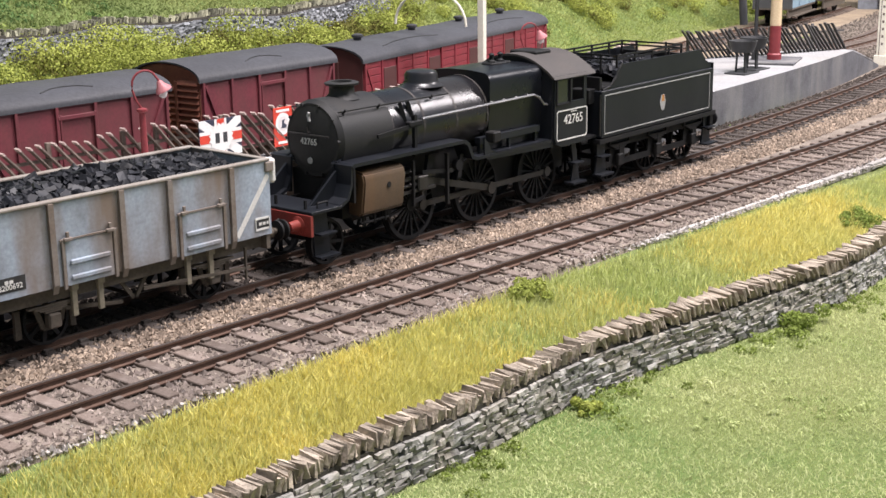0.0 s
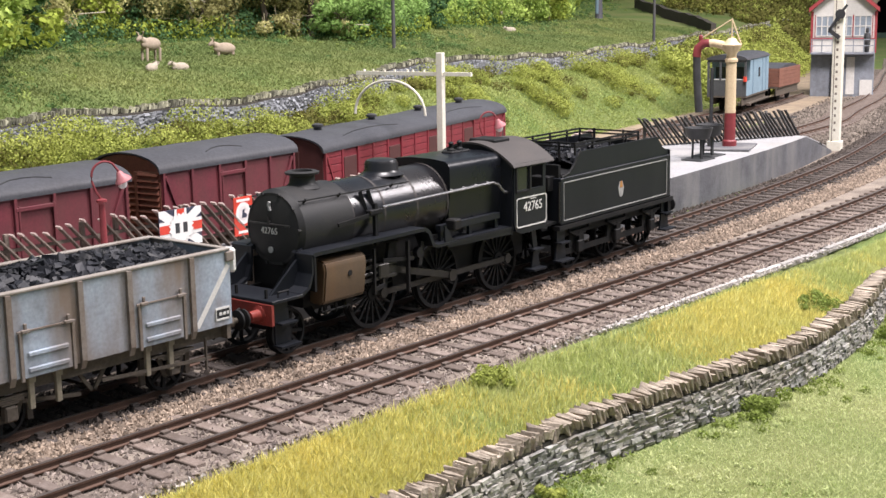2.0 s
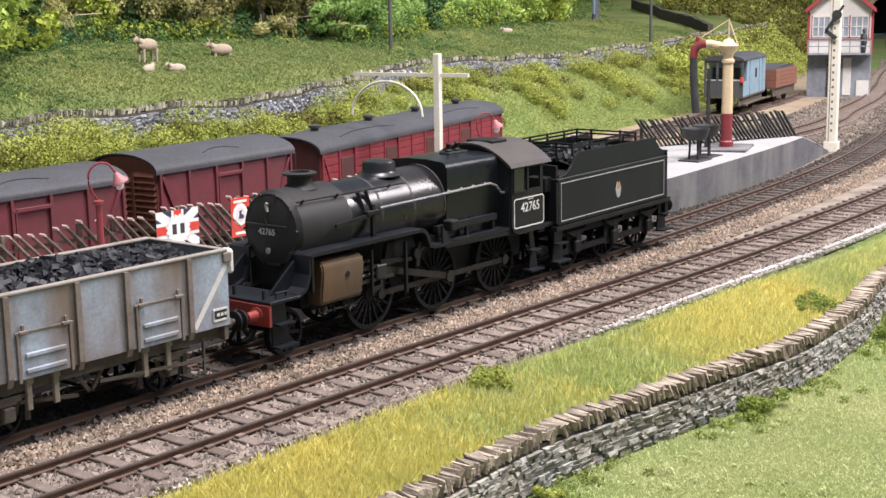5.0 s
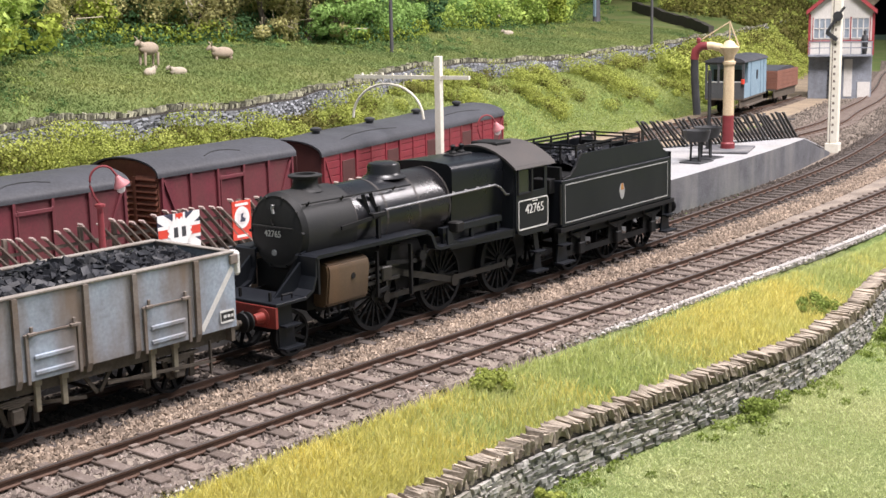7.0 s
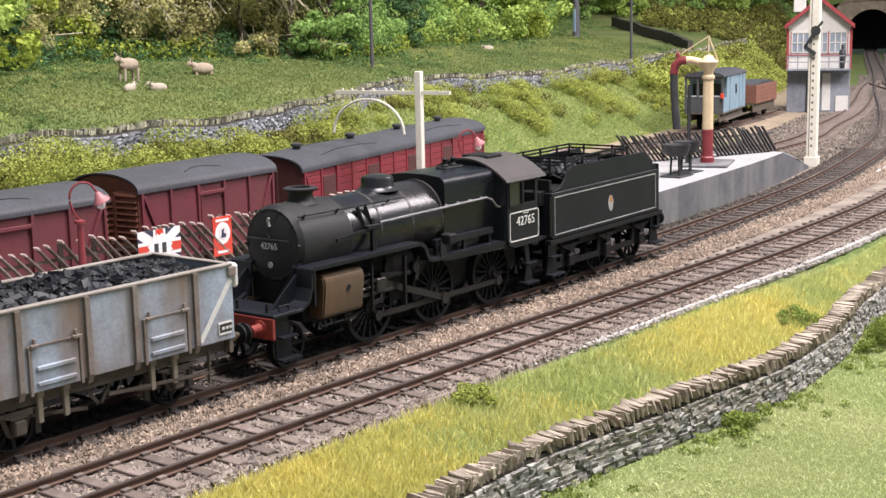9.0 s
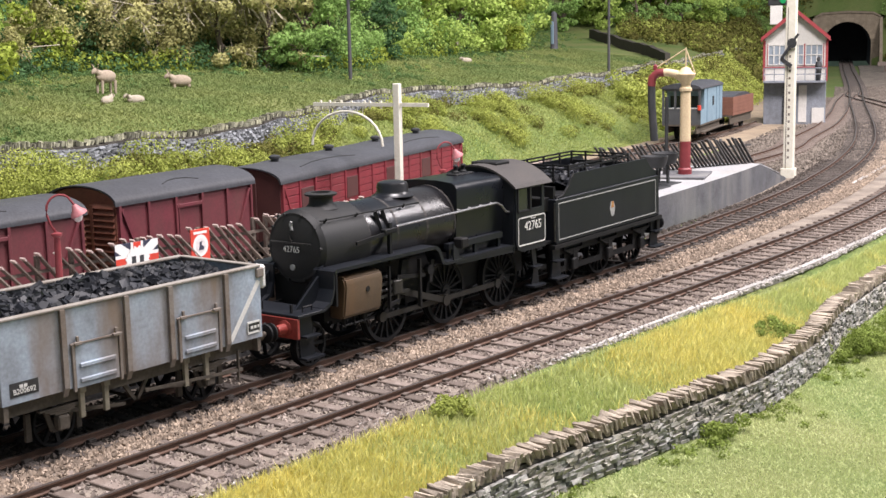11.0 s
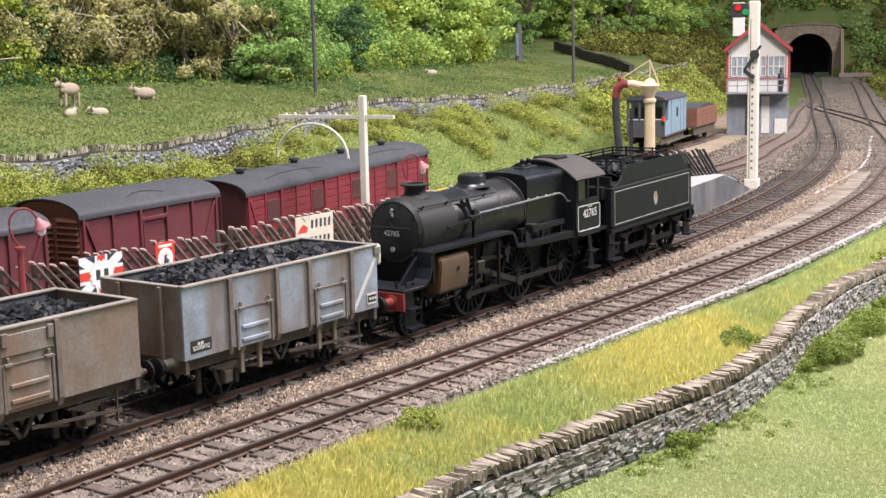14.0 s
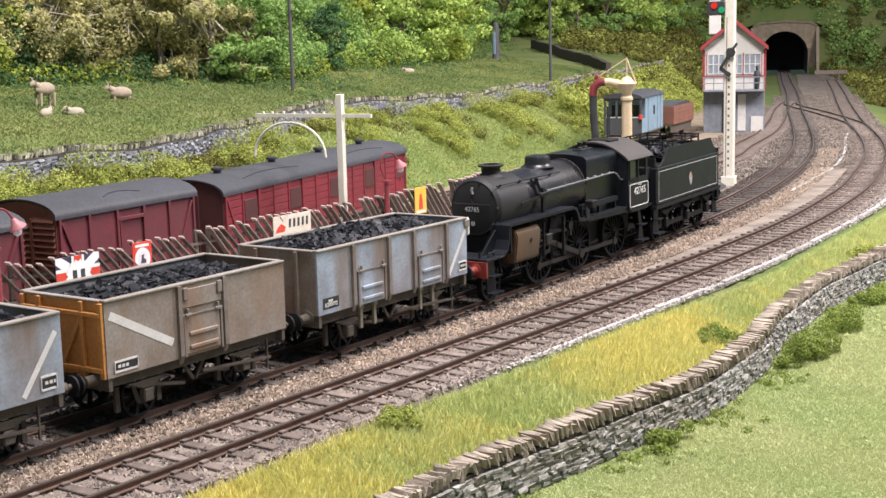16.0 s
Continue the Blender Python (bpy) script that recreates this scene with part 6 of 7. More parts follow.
def tunnel():
    heading = math.degrees(math.atan2(float(main_line(210) - main_line(200)), 10))
    cx = 204.3
    root = thing("tunnel_portal", place(cx, float(main_line(cx)), -.3, 0, 0, heading), "brown stone tunnel mouth with arched ring", "tunnel")
    root["kind"] = "structure"
    arch = [(3.9, 0), (4.0, 3.6)] + [(4.0 * math.cos(radians(a)), 3.6 + 4.0 * math.sin(radians(a))) for a in range(10, 171, 10)] + [(-4.0, 3.6), (-3.9, 0)]
    bm = bmesh.new()
    for s in (1, -1):
        half = [(s * p[0], p[1]) for p in arch[:11]]
        poly = [(s * 5.3, -.2), (s * 5.3, 8.3), (s * 4.2, 8.9), (0, 9.1)] + half[::-1]
        prism(bm, poly, 0, .8, "x")
    part("portal_wall", bm, PORTAL_STONE, root)
    bm = bmesh.new()
    prism(bm, [(-5.5, 8.25), (-4.3, 8.9), (0, 9.12), (4.3, 8.9), (5.5, 8.25), (5.5, 8.6), (4.3, 9.25), (0, 9.5), (-4.3, 9.25), (-5.5, 8.6)], -.25, 1.0, "x")
    part("parapet", bm, PORTAL_STONE, root)
    for k in range(17):
        a0, a1 = radians(2 + 10.35 * k), radians(2 + 10.35 * (k + .92))
        bm = bmesh.new()
        prism(bm, [(q * math.cos(a), 3.6 + q * math.sin(a)) for q, a in ((4.0, a0), (4.75, a0), (4.75, a1), (4.0, a1))], -.12, 0, "x")
        part("arch_stone", bm, PORTAL_STONE, root)
    bm = bmesh.new()
    ring0 = [bm.verts.new((.1, y, z)) for y, z in arch]
    ring1 = [bm.verts.new((30, y, z)) for y, z in arch]
    for k in range(len(arch) - 1):
        bm.faces.new((ring0[k], ring1[k], ring1[k + 1], ring0[k + 1]))
    bm.faces.new(ring1)
    part("bore", bm, SOOT, root, "black sooty tunnel bore")
    for s in (-1, 1):
        bm = bmesh.new()
        prism(bm, [(0, -.3), (0, 8.3), (-2.5, 5.2), (-5, 2.2), (-5, -.3)], s * 5.3, s * 5.8, "y")
        part("wing_wall", bm, PORTAL_STONE, root)


tunnel()
ribbon("hill_cap", main_line, 204.9, 219, (-6.5, -3, 3, 6.5), (8.2, 9.1, 9.1, 8.2), 2, GROUND, "grassy hill over the tunnel", "ground")

crossover_line = curve_through([(72, 8.0), (81, 11.4), (96, 19.4), (109, 26.9), (118, 30)])
spur_line = curve_through([(30, 9.6), (42, 9.7), (53, 10.8), (58.5, 12.3), (70, 15.0), (84, 19.2), (100, 24.6), (112, 28.3)])
track("crossover_track", crossover_line, 73, 117, "crossover rails between the two running lines", 300, 301)
track("spur_track", spur_line, 31, 111, "rusty spur track joining the running line by the signal box", 300, 301)
YARD = paint("pale_yard_ground", (0.20, 0.17, 0.14), (0.14, 0.115, 0.095), 0.95, scale=0.5, fine=8, bump=0.04, spec=0.1)
ribbon("yard_ground", spur_line, 26, 110, (-7.5, -6.6, 0, 4.0, 5.5), (-.6, -.29, -.25, -.29, -.6), 1.5, YARD, "pale sandy yard ground beside the signal box", "ground")
TROUGH = paint("pale_cable_trough", (0.44, 0.42, 0.40), (0.30, 0.28, 0.26), 0.9, scale=1.2, fine=10, objects=0.2, spec=0.2)
trough_line = curve_through([(-40, -4.42), (-12, -4.32), (-6, -4.27), (-2.3, -4.29), (0, -4.47), (3, -4.68), (7.4, -4.77), (11, -4.9), (15, -5.0), (20, -4.85), (28, -4.4), (32, -4.1), (45, -2.0), (60, 2.2)])
mid_line = curve_through([(36, 1.0), (42, 1.9), (50, 3.2), (60, 5.8), (68, 8.3), (76, 10.6)])


def cable_trough(line, x0, x1, z, label):
    root = thing("cable_trough", Matrix(), label, "cable trough")
    root["kind"] = "structure"
    rng = random.Random(5)
    bm = bmesh.new()
    box(bm, -.73, -.085, -.2, .73, .085, -.02, .012)
    first = part("trough_lid", bm, TROUGH, root)
    for k, x in enumerate(np.arange(x0, x1, 1.5)):
        a = math.degrees(math.atan2(float(line(x + .7) - line(x - .7)), 1.4))
        m = place(x, float(line(x)), z + rng.uniform(-.02, .015), rng.uniform(-2, 2), 0, a + rng.uniform(-1.2, 1.2))
        if k == 0:
            first.matrix_basis = m
        else:
            same(first, root, m)


cable_trough(trough_line, -20, 58, -.195, "pale concrete cable trough along the edge of the ballast")
cable_trough(mid_line, 38, 74, -.12, "pale cable trough between the running lines")
chips("edge_stones", trough_line, -20, 50, -.25, .75, -.26, .055, 9000, paint("pale_edge_chips", (0.47, 0.44, 0.415), (0.30, 0.27, 0.25), 0.9, scale=1, fine=16, islands=0.4, spec=0.2), "pale grey stones spilling to the edge of the ballast", 21)

FAR_CHIP = paint("far_ballast_chips", (0.19, 0.16, 0.135), (0.12, 0.10, 0.085), 0.9, scale=0.5, fine=12, islands=0.45, spec=0.2)
chips("ballast_stones", main_line, 48, 130, -3.2, 2.2, -.20, .085, 16000, FAR_CHIP, "brown ballast stones on the far curve", 22)
chips("ballast_stones", near_line, 56, 130, -2.0, 2.0, -.20, .085, 12000, FAR_CHIP, "brown ballast stones on the far outer curve", 23)
chips("yard_stones", spur_line, 40, 108, -6.2, 3.4, -.26, .08, 14000, FAR_CHIP, "loose brown cinders strewn over the yard", 24)
# buffer stop at the end of the near line
stop = thing("buffer_stop", place(177, 45, -.2, 0, 0, 20), "low timber buffer stop at the end of the track", "buffer stop")
bm = bmesh.new()
box(bm, -.3, -2.4, .9, .3, 2.4, 1.5, .03)
part("cross_beam", bm, WOOD, stop)
for y in (-1.2, 1.2):
    bm = bmesh.new()
    box(bm, -.2, y - .2, 0, .2, y + .2, .95, .02)
    part("upright", bm, WOOD, stop)

# ---- dry stone walls ----
STONE = paint("dry_stone", (0.36, 0.35, 0.33), (0.20, 0.195, 0.18), 0.9, scale=3, fine=16, bump=0.03, dust=(0.30, 0.26, 0.19), dust_amount=0.4, objects=0.3, spec=0.2)
STONE_REST = paint("dry_stone_rest", (0.36, 0.35, 0.33), (0.20, 0.195, 0.18), 0.9, scale=3, fine=16, bump=0.03, dust=(0.30, 0.26, 0.19), dust_amount=0.4, islands=0.4, spec=0.2)
COPE = paint("coping_stone", (0.44, 0.375, 0.30), (0.21, 0.175, 0.14), 0.9, scale=3, fine=16, bump=0.03, objects=0.3, spec=0.2)
COPE_REST = paint("coping_stone_rest", (0.44, 0.375, 0.30), (0.21, 0.175, 0.14), 0.9, scale=3, fine=16, bump=0.03, islands=0.4, spec=0.2)
HILL_STONE = paint("grey_hill_wall_stone", (0.255, 0.265, 0.28), (0.125, 0.13, 0.14), 0.9, scale=2, fine=12, islands=0.55, spec=0.2)
HILL_COPE = paint("hill_wall_coping", (0.28, 0.27, 0.19), (0.11, 0.11, 0.085), 0.9, scale=2, fine=12, islands=0.8, spec=0.2)
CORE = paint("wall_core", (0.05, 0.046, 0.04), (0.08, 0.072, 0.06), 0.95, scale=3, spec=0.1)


def rough_block(rng, lx, ly, lz):
    """An uneven stone round its middle: eight corners pushed about."""
    q = np.array([(x, y, z) for x in (-1, 1) for y in (-1, 1) for z in (-1, 1)], float) * (lx / 2, ly / 2, lz / 2)
    return q + rng.uniform(-.16, .16, (8, 3)) * (lx * .6, ly, lz)


BLOCK_FACES = [(0, 1, 3, 2), (4, 6, 7, 5), (0, 4, 5, 1), (2, 3, 7, 6), (0, 2, 6, 4), (1, 5, 7, 3)]


def joined_blocks(name, blocks, material, parent, label=""):
    verts = np.concatenate(blocks) * S
    faces = [[o * 8 + k for k in f] for o in range(len(blocks)) for f in BLOCK_FACES]
    me = bpy.data.meshes.new(name)
    me.from_pydata(verts.tolist(), [], faces)
    me.materials.append(material)
    ob = new(name, me)
    ob.parent = parent
    ob["kind"] = "stuff"
    return tagged(ob, label)


def dry_wall(name, line, x0, x1, height, foot, piece0, piece1, label, stone_mat, rest_mat, cope_mat, seed, size=1.0, cope_len=.42):
    root = thing(name, Matrix(), label, "stone wall")
    root["kind"] = "structure"
    rng = np.random.default_rng(seed)
    shared, shared_cope = [], []
    for k in range(8):
        for store, dims, mat, nm in ((shared, (.30, .20, .082), stone_mat, "stone"), (shared_cope, (.10, .44, .22), cope_mat, "coping_stone")):
            me = bpy.data.meshes.new(nm)
            me.from_pydata((rough_block(rng, *dims) * S).tolist(), [], BLOCK_FACES)
            me.materials.append(mat)
            store.append(me)
    rest, rest_cope, core = [], [], []
    n_course = int((height - .03) / (.092 * size))
    for side in (-1, 1):
        for c in range(n_course):
            x = x0 + rng.uniform(0, .3)
            while x < x1:
                lx = rng.uniform(.11, .34) * size
                sl = float(line(x + .1) - line(x - .1)) / .2
                a = math.atan(sl)
                off = side * (.24 - .07 * c / n_course) + rng.uniform(-.025, .025)
                px, py = x - math.sin(a) * off, float(line(x)) + math.cos(a) * off
                pz = float(foot(x)) + (.05 + .092 * c) * size
                piece = side < 0 and piece0 < x < piece1 and c >= 4 and rng.random() < .8
                if piece:
                    ob = new("stone", shared[rng.integers(8)])
                    ob.parent = root
                    ob.matrix_basis = place(px, py, pz, rng.uniform(-5, 5), rng.uniform(-5, 5), math.degrees(a) + rng.uniform(-5, 5)) @ Matrix.Diagonal((lx / .30, 1, rng.uniform(.85, 1.1) * size, 1))
                else:
                    q = rough_block(rng, lx * .97, .2, .082 * size)
                    q = q @ np.array([(math.cos(a), math.sin(a), 0), (-math.sin(a), math.cos(a), 0), (0, 0, 1)])
                    rest.append(q + (px, py, pz))
                x += lx
    x = x0
    while x < x1:
        sl = float(line(x + .1) - line(x - .1)) / .2
        a = math.atan(sl)
        t = rng.uniform(.04, .085) * (size if size == 1 else 1.15)
        pz = float(foot(x)) + height + (.10 if size == 1 else .07) + rng.uniform(-.05, .05)
        if piece0 < x < piece1 + 9:
            ob = new("coping_stone", shared_cope[rng.integers(8)])
            ob.parent = root
            ob.matrix_basis = place(x, float(line(x)), pz, rng.uniform(-7, 7), rng.uniform(-32, -6), math.degrees(a) + rng.uniform(-8, 8)) @ Matrix.Diagonal((t / .10, rng.uniform(.85, 1.15), rng.uniform(.8, 1.2), 1))
        else:
            q = rough_block(rng, t * .95, (.42 if size == 1 else .24), rng.uniform(.17, .27) * size)
            b = radians(rng.uniform(-22, 0))
            q = q @ np.array([(math.cos(b), 0, math.sin(b)), (0, 1, 0), (-math.sin(b), 0, math.cos(b))])
            q = q @ np.array([(math.cos(a), math.sin(a), 0), (-math.sin(a), math.cos(a), 0), (0, 0, 1)])
            rest_cope.append(q + (x, float(line(x)), pz))
        x += t * (1.02 if size == 1 else 1.2) + .006
    joined_blocks("wall_stones", rest, rest_mat, root)
    if rest_cope:
        joined_blocks("coping_stones", rest_cope, COPE_REST if cope_mat is COPE else cope_mat, root)
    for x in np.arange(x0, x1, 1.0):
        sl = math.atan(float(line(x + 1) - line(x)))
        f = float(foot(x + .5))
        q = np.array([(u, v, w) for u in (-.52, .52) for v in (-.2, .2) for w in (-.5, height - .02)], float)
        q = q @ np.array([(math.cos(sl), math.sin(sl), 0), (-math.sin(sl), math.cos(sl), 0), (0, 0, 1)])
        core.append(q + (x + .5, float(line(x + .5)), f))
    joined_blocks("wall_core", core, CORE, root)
    return root


near_foot = lambda x: float(land(x, float(near_wall_line(x)) - .35)) + .02
dry_wall("field_wall", near_wall_line, -14, 52, .83, near_foot, -4.5, 4.0, "dry stone field wall with upright slanting coping stones", STONE, STONE_REST, COPE, 31)
bank_wall_line = curve_through([(-14, 16.2), (0, 16.75), (3.2, 17.2), (7.2, 17.6), (11.8, 18.05), (16, 19.4), (20.3, 21.2), (24, 22.65), (27, 24.0), (34, 26.0), (40, 25.9), (47, 26.8), (54, 27.8), (62, 29.1), (73, 32), (90, 36.7), (110, 43.5), (132, 50.5), (176, 66), (190, 71)])
bank_foot = lambda x: float(land(x, float(bank_wall_line(x)) - .3)) - .05
dry_wall("bank_wall", bank_wall_line, -8, 185, .97, bank_foot, 300, 301, "grey dry stone wall climbing along the grassy bank", HILL_STONE, HILL_STONE, HILL_COPE, 32, .95)

# ---- plants ----
def foliage(name, colour, second, var=0.32, patch=0.35):
    mat = paint(name, colour, second, 0.75, scale=patch, fine=6, islands=var, spec=0.15)
    nt = mat.node_tree
    bsdf = nt.nodes["Principled BSDF"]
    tr = nt.nodes.new("ShaderNodeBsdfTranslucent")
    mx = nt.nodes.new("ShaderNodeMixShader")
    mx.inputs[0].default_value = 0.32
    link = bsdf.inputs["Base Color"].links[0].from_socket
    nt.links.new(link, tr.inputs[0])
    nt.links.new(bsdf.outputs[0], mx.inputs[1])
    nt.links.new(tr.outputs[0], mx.inputs[2])
    nt.links.new(mx.outputs[0], nt.nodes["Material Output"].inputs[0])
    return mat


LEAF = [foliage("fresh_green_leaf", (0.44, 0.55, 0.14), (0.30, 0.42, 0.10)),
        foliage("deep_green_leaf", (0.30, 0.45, 0.13), (0.19, 0.31, 0.09)),
        foliage("yellow_green_leaf", (0.32, 0.37, 0.06), (0.20, 0.27, 0.045)),
        foliage("olive_tan_leaf", (0.50, 0.46, 0.21), (0.36, 0.36, 0.14)),
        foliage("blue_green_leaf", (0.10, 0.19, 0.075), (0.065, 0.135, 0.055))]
SCRUB = foliage("lime_scrub", (0.42, 0.45, 0.11), (0.26, 0.31, 0.07), .22)
SCRUB_DARK = foliage("olive_scrub", (0.17, 0.175, 0.04), (0.12, 0.105, 0.035), .25)
BARK = paint("grey_brown_bark", (0.13, 0.10, 0.075), (0.08, 0.06, 0.045), 0.9, scale=2, fine=12, bump=0.03)
TWIG = paint("pale_bare_twigs", (0.50, 0.45, 0.34), (0.36, 0.31, 0.23), 0.9, scale=2)


def leaf_cloud(centres, radii, per, size, seed, flat=.8):
    """Small kinked leaves spread through clumps; returns vertices and faces."""
    rng = np.random.default_rng(seed)
    c = np.repeat(np.asarray(centres, float), per, 0)
    r = np.repeat(np.asarray(radii, float), per)[:, None]
    n = len(c)
    d = rng.normal(size=(n, 3))
    d /= np.linalg.norm(d, axis=1)[:, None]
    p = c + d * r * rng.uniform(.35, 1.0, (n, 1)) ** .45 * (1, 1, flat)
    u = rng.normal(size=(n, 3))
    u -= (u * d).sum(1)[:, None] * d * .6
    u /= np.linalg.norm(u, axis=1)[:, None]
    v = np.cross(u, d + rng.normal(0, .5, (n, 3)))
    v /= np.linalg.norm(v, axis=1)[:, None]
    s = size * rng.uniform(.5, 1.3, (n, 1))
    quad = np.stack([p - u * s, p + v * s * .6 - d * s * .2, p + u * s, p - v * s * .6 - d * s * .2], 1)
    faces = np.arange(n * 4).reshape(n, 4)
    return quad.reshape(-1, 3), faces


def leaf_mesh(name, verts, faces, material):
    me = bpy.data.meshes.new(name)
    me.from_pydata((verts * S).tolist(), [], faces.tolist())
    me.materials.append(material)
    return me


def tree_model(kind, seed, leaf, bare, label):
    rng = np.random.default_rng(seed)
    root = thing("tree", place(0, -400, 0), label, "tree", "trees on the hill")
    bm = bmesh.new()
    H = rng.uniform(6.5, 8)
    pts = [(0, 0, -.3)]
    for k in range(1, 6):
        pts.append((rng.uniform(-.2, .2) * k * .5, rng.uniform(-.2, .2) * k * .5, H * .16 * k))
    for k in range(5):
        rod(bm, pts[k], pts[k + 1], .26 - .045 * k, 7, .26 - .045 * (k + 1), caps=k in (0, 4))
    part("trunk", bm, BARK, root)
    centres, radii = [], []
    for k in range(11):
        a, zf = rng.uniform(0, 6.28), rng.uniform(.12, .9)
        reach = (2.6 - 1.3 * abs(zf - .4)) * rng.uniform(.7, 1.15)
        q = (math.cos(a) * reach, math.sin(a) * reach, H * zf + .4)
        bm = bmesh.new()
        s0 = pts[max(1, min(4, int(zf * 5)))]
        mid = ((s0[0] + q[0]) / 2, (s0[1] + q[1]) / 2, (s0[2] + q[2]) / 2 + .25)
        rod(bm, s0, mid, .09, 5, .06, caps=False)
        rod(bm, mid, q, .06, 5, .02, caps=False)
        part("limb", bm, TWIG if bare else BARK, root)
        for _ in range(4):
            o = rng.normal(0, .75, 3)
            centres.append((q[0] + o[0], q[1] + o[1], max(.4, q[2] + o[2] * .8)))
            radii.append(rng.uniform(.45, .95))
    for _ in range(8):
        a = rng.uniform(0, 6.28)
        centres.append((math.cos(a) * rng.uniform(.6, 2.2), math.sin(a) * rng.uniform(.6, 2.2), rng.uniform(.3, 1.4)))
        radii.append(rng.uniform(.5, .9))
    v, f = leaf_cloud(centres, radii, 190 if bare else 125, .135 if bare else .15, seed + 50)
    crown = new("crown", leaf_mesh("crown", v, f, leaf))
    crown.parent = root
    if bare:
        bm = bmesh.new()
        for _ in range(240):
            c = centres[rng.integers(len(centres))]
            d = rng.normal(0, .6, 3)
            pipe(bm, [c, (c[0] + d[0] * .5, c[1] + d[1] * .5, c[2] + d[2] * .5 + .1), (c[0] + d[0] * 1.3, c[1] + d[1] * 1.3, c[2] + d[2] * 1.3)], .03, 4)
        part("twig_mass", bm, TWIG, root)["kind"] = "stuff"
    return root


MODELS = [tree_model(0, 61, LEAF[0], False, "bushy bright green tree on the grassy hill"),
          tree_model(1, 62, LEAF[1], False, "dense deep green tree on the grassy hill"),
          tree_model(2, 63, LEAF[2], False, "yellow-green leafy tree on the grassy hill"),
          tree_model(3, 64, LEAF[3], True, "thin olive-brown tree with pale bare twigs"),
          tree_model(4, 65, LEAF[4], False, "dark blue-green bushy tree on the hill")]


def put_tree(k, x, y, size, turn, used=set()):
    m = place(x, y, float(land(x, y)) - .1, 0, 0, turn) @ Matrix.Scale(size, 4)
    if k not in used:
        used.add(k)
        MODELS[k].matrix_basis = m
        return
    copy_thing(MODELS[k], m)


def plant_trees():
    rng = random.Random(8)
    edge = curve_through([(-20, 24), (0, 25), (4, 26), (9, 31.5), (16, 38), (22, 42.5), (28, 43.5), (33, 40.5), (37, 38), (42, 37), (48, 40), (56, 45), (62, 47), (70, 46.5), (80, 49), (88, 56), (100, 66), (118, 72), (126, 66), (140, 62), (160, 66), (200, 82)])
    for row, (gap, back) in enumerate(((2.9, 0), (4.2, 5.5), (6, 11))):
        x = -12 + row
        while x < 175:
            y = float(edge(x)) + back + rng.uniform(-.7, .9) + 1.4
            if x < 13:
                k = rng.choice((0, 4, 2))
            elif x < 38:
                k = rng.choice((3, 3, 4, 3, 2))
            elif x < 60:
                k = rng.choice((1, 1, 0, 4, 1))
            else:
                k = rng.choice((1, 0, 0, 1, 2))
            put_tree(k, x, y, rng.uniform(.82, 1.2) * (1.25 if row else 1) * (1 + max(0, x - 60) * .004), rng.uniform(0, 360))
            x += gap * rng.uniform(.75, 1.2) * (1 + max(0, x - 50) * .012)


plant_trees()


def scatter_clumps(name, count, spot, size, per, leaf, material, label, seed, category="bushes", lift=.35):
    rng = np.random.default_rng(seed)
    centres, radii = [], []
    while len(centres) < count:
        q = spot(rng)
        if q is None:
            continue
        r = size * rng.uniform(.45, 1.3)
        centres.append((q[0], q[1], float(land(q[0], q[1])) + r * lift))
        radii.append(r)
    v, f = leaf_cloud(centres, radii, per, leaf, seed + 1, .75)
    return tagged(new(name, leaf_mesh(name, v, f, material)), label, category, kind="stuff")


def bank_spot(rng):
    x = rng.uniform(-12, 62)
    lo, hi = 2.8, float(bank_wall_line(x) - siding_line(x)) - .4
    v = rng.uniform(lo, hi)
    y = float(siding_line(x)) + v
    n = float(wobble(x * 1.9, y * 2.6)) + .5 * float(wobble(y * 4.1, x * 3.3))
    if n < (-.35 if x < 14 else .45):
        return None
    if x > 20 and v < 4.5:
        return None
    return (x, y) if rng.random() < .95 else None


def bank_edge_spot(rng):
    x = rng.uniform(-10, 90)
    y = float(bank_wall_line(x)) + rng.uniform(-1.6, -.5)
    return (x, y) if float(wobble(x * .8, 3)) > .1 else None


def tree_foot_spot(rng):
    x = rng.uniform(-8, 120)
    y = float(bank_wall_line(x)) + rng.uniform(9, 20)
    e = np.interp(x, (-8, 4, 9, 22, 28, 33, 42, 56, 70, 88, 118), (24, 26, 33, 42.5, 43.5, 40.5, 37, 45, 46.5, 56, 72))
    return (x, float(e) + rng.uniform(-.6, 2.2))


scatter_clumps("bank_scrub", 380, bank_spot, .82, 480, .052, SCRUB, "lime-green scrub bushes covering the railway bank", 71, lift=.5)
scatter_clumps("bank_scrub", 420, bank_spot, .5, 130, .065, SCRUB_DARK, "olive scrub bushes on the railway bank", 72)
scatter_clumps("bank_scrub", 260, bank_edge_spot, .5, 80, .085, SCRUB_DARK, "olive scrub at the foot of the bank wall", 73)
def box_slope_spot(rng):
    x = rng.uniform(70, 112)
    y = float(siding_line(x)) + rng.uniform(3.2, float(bank_wall_line(x) - siding_line(x)) - .8)
    return (x, y) if float(wobble(x * .9, y * 1.2)) > -.55 else None


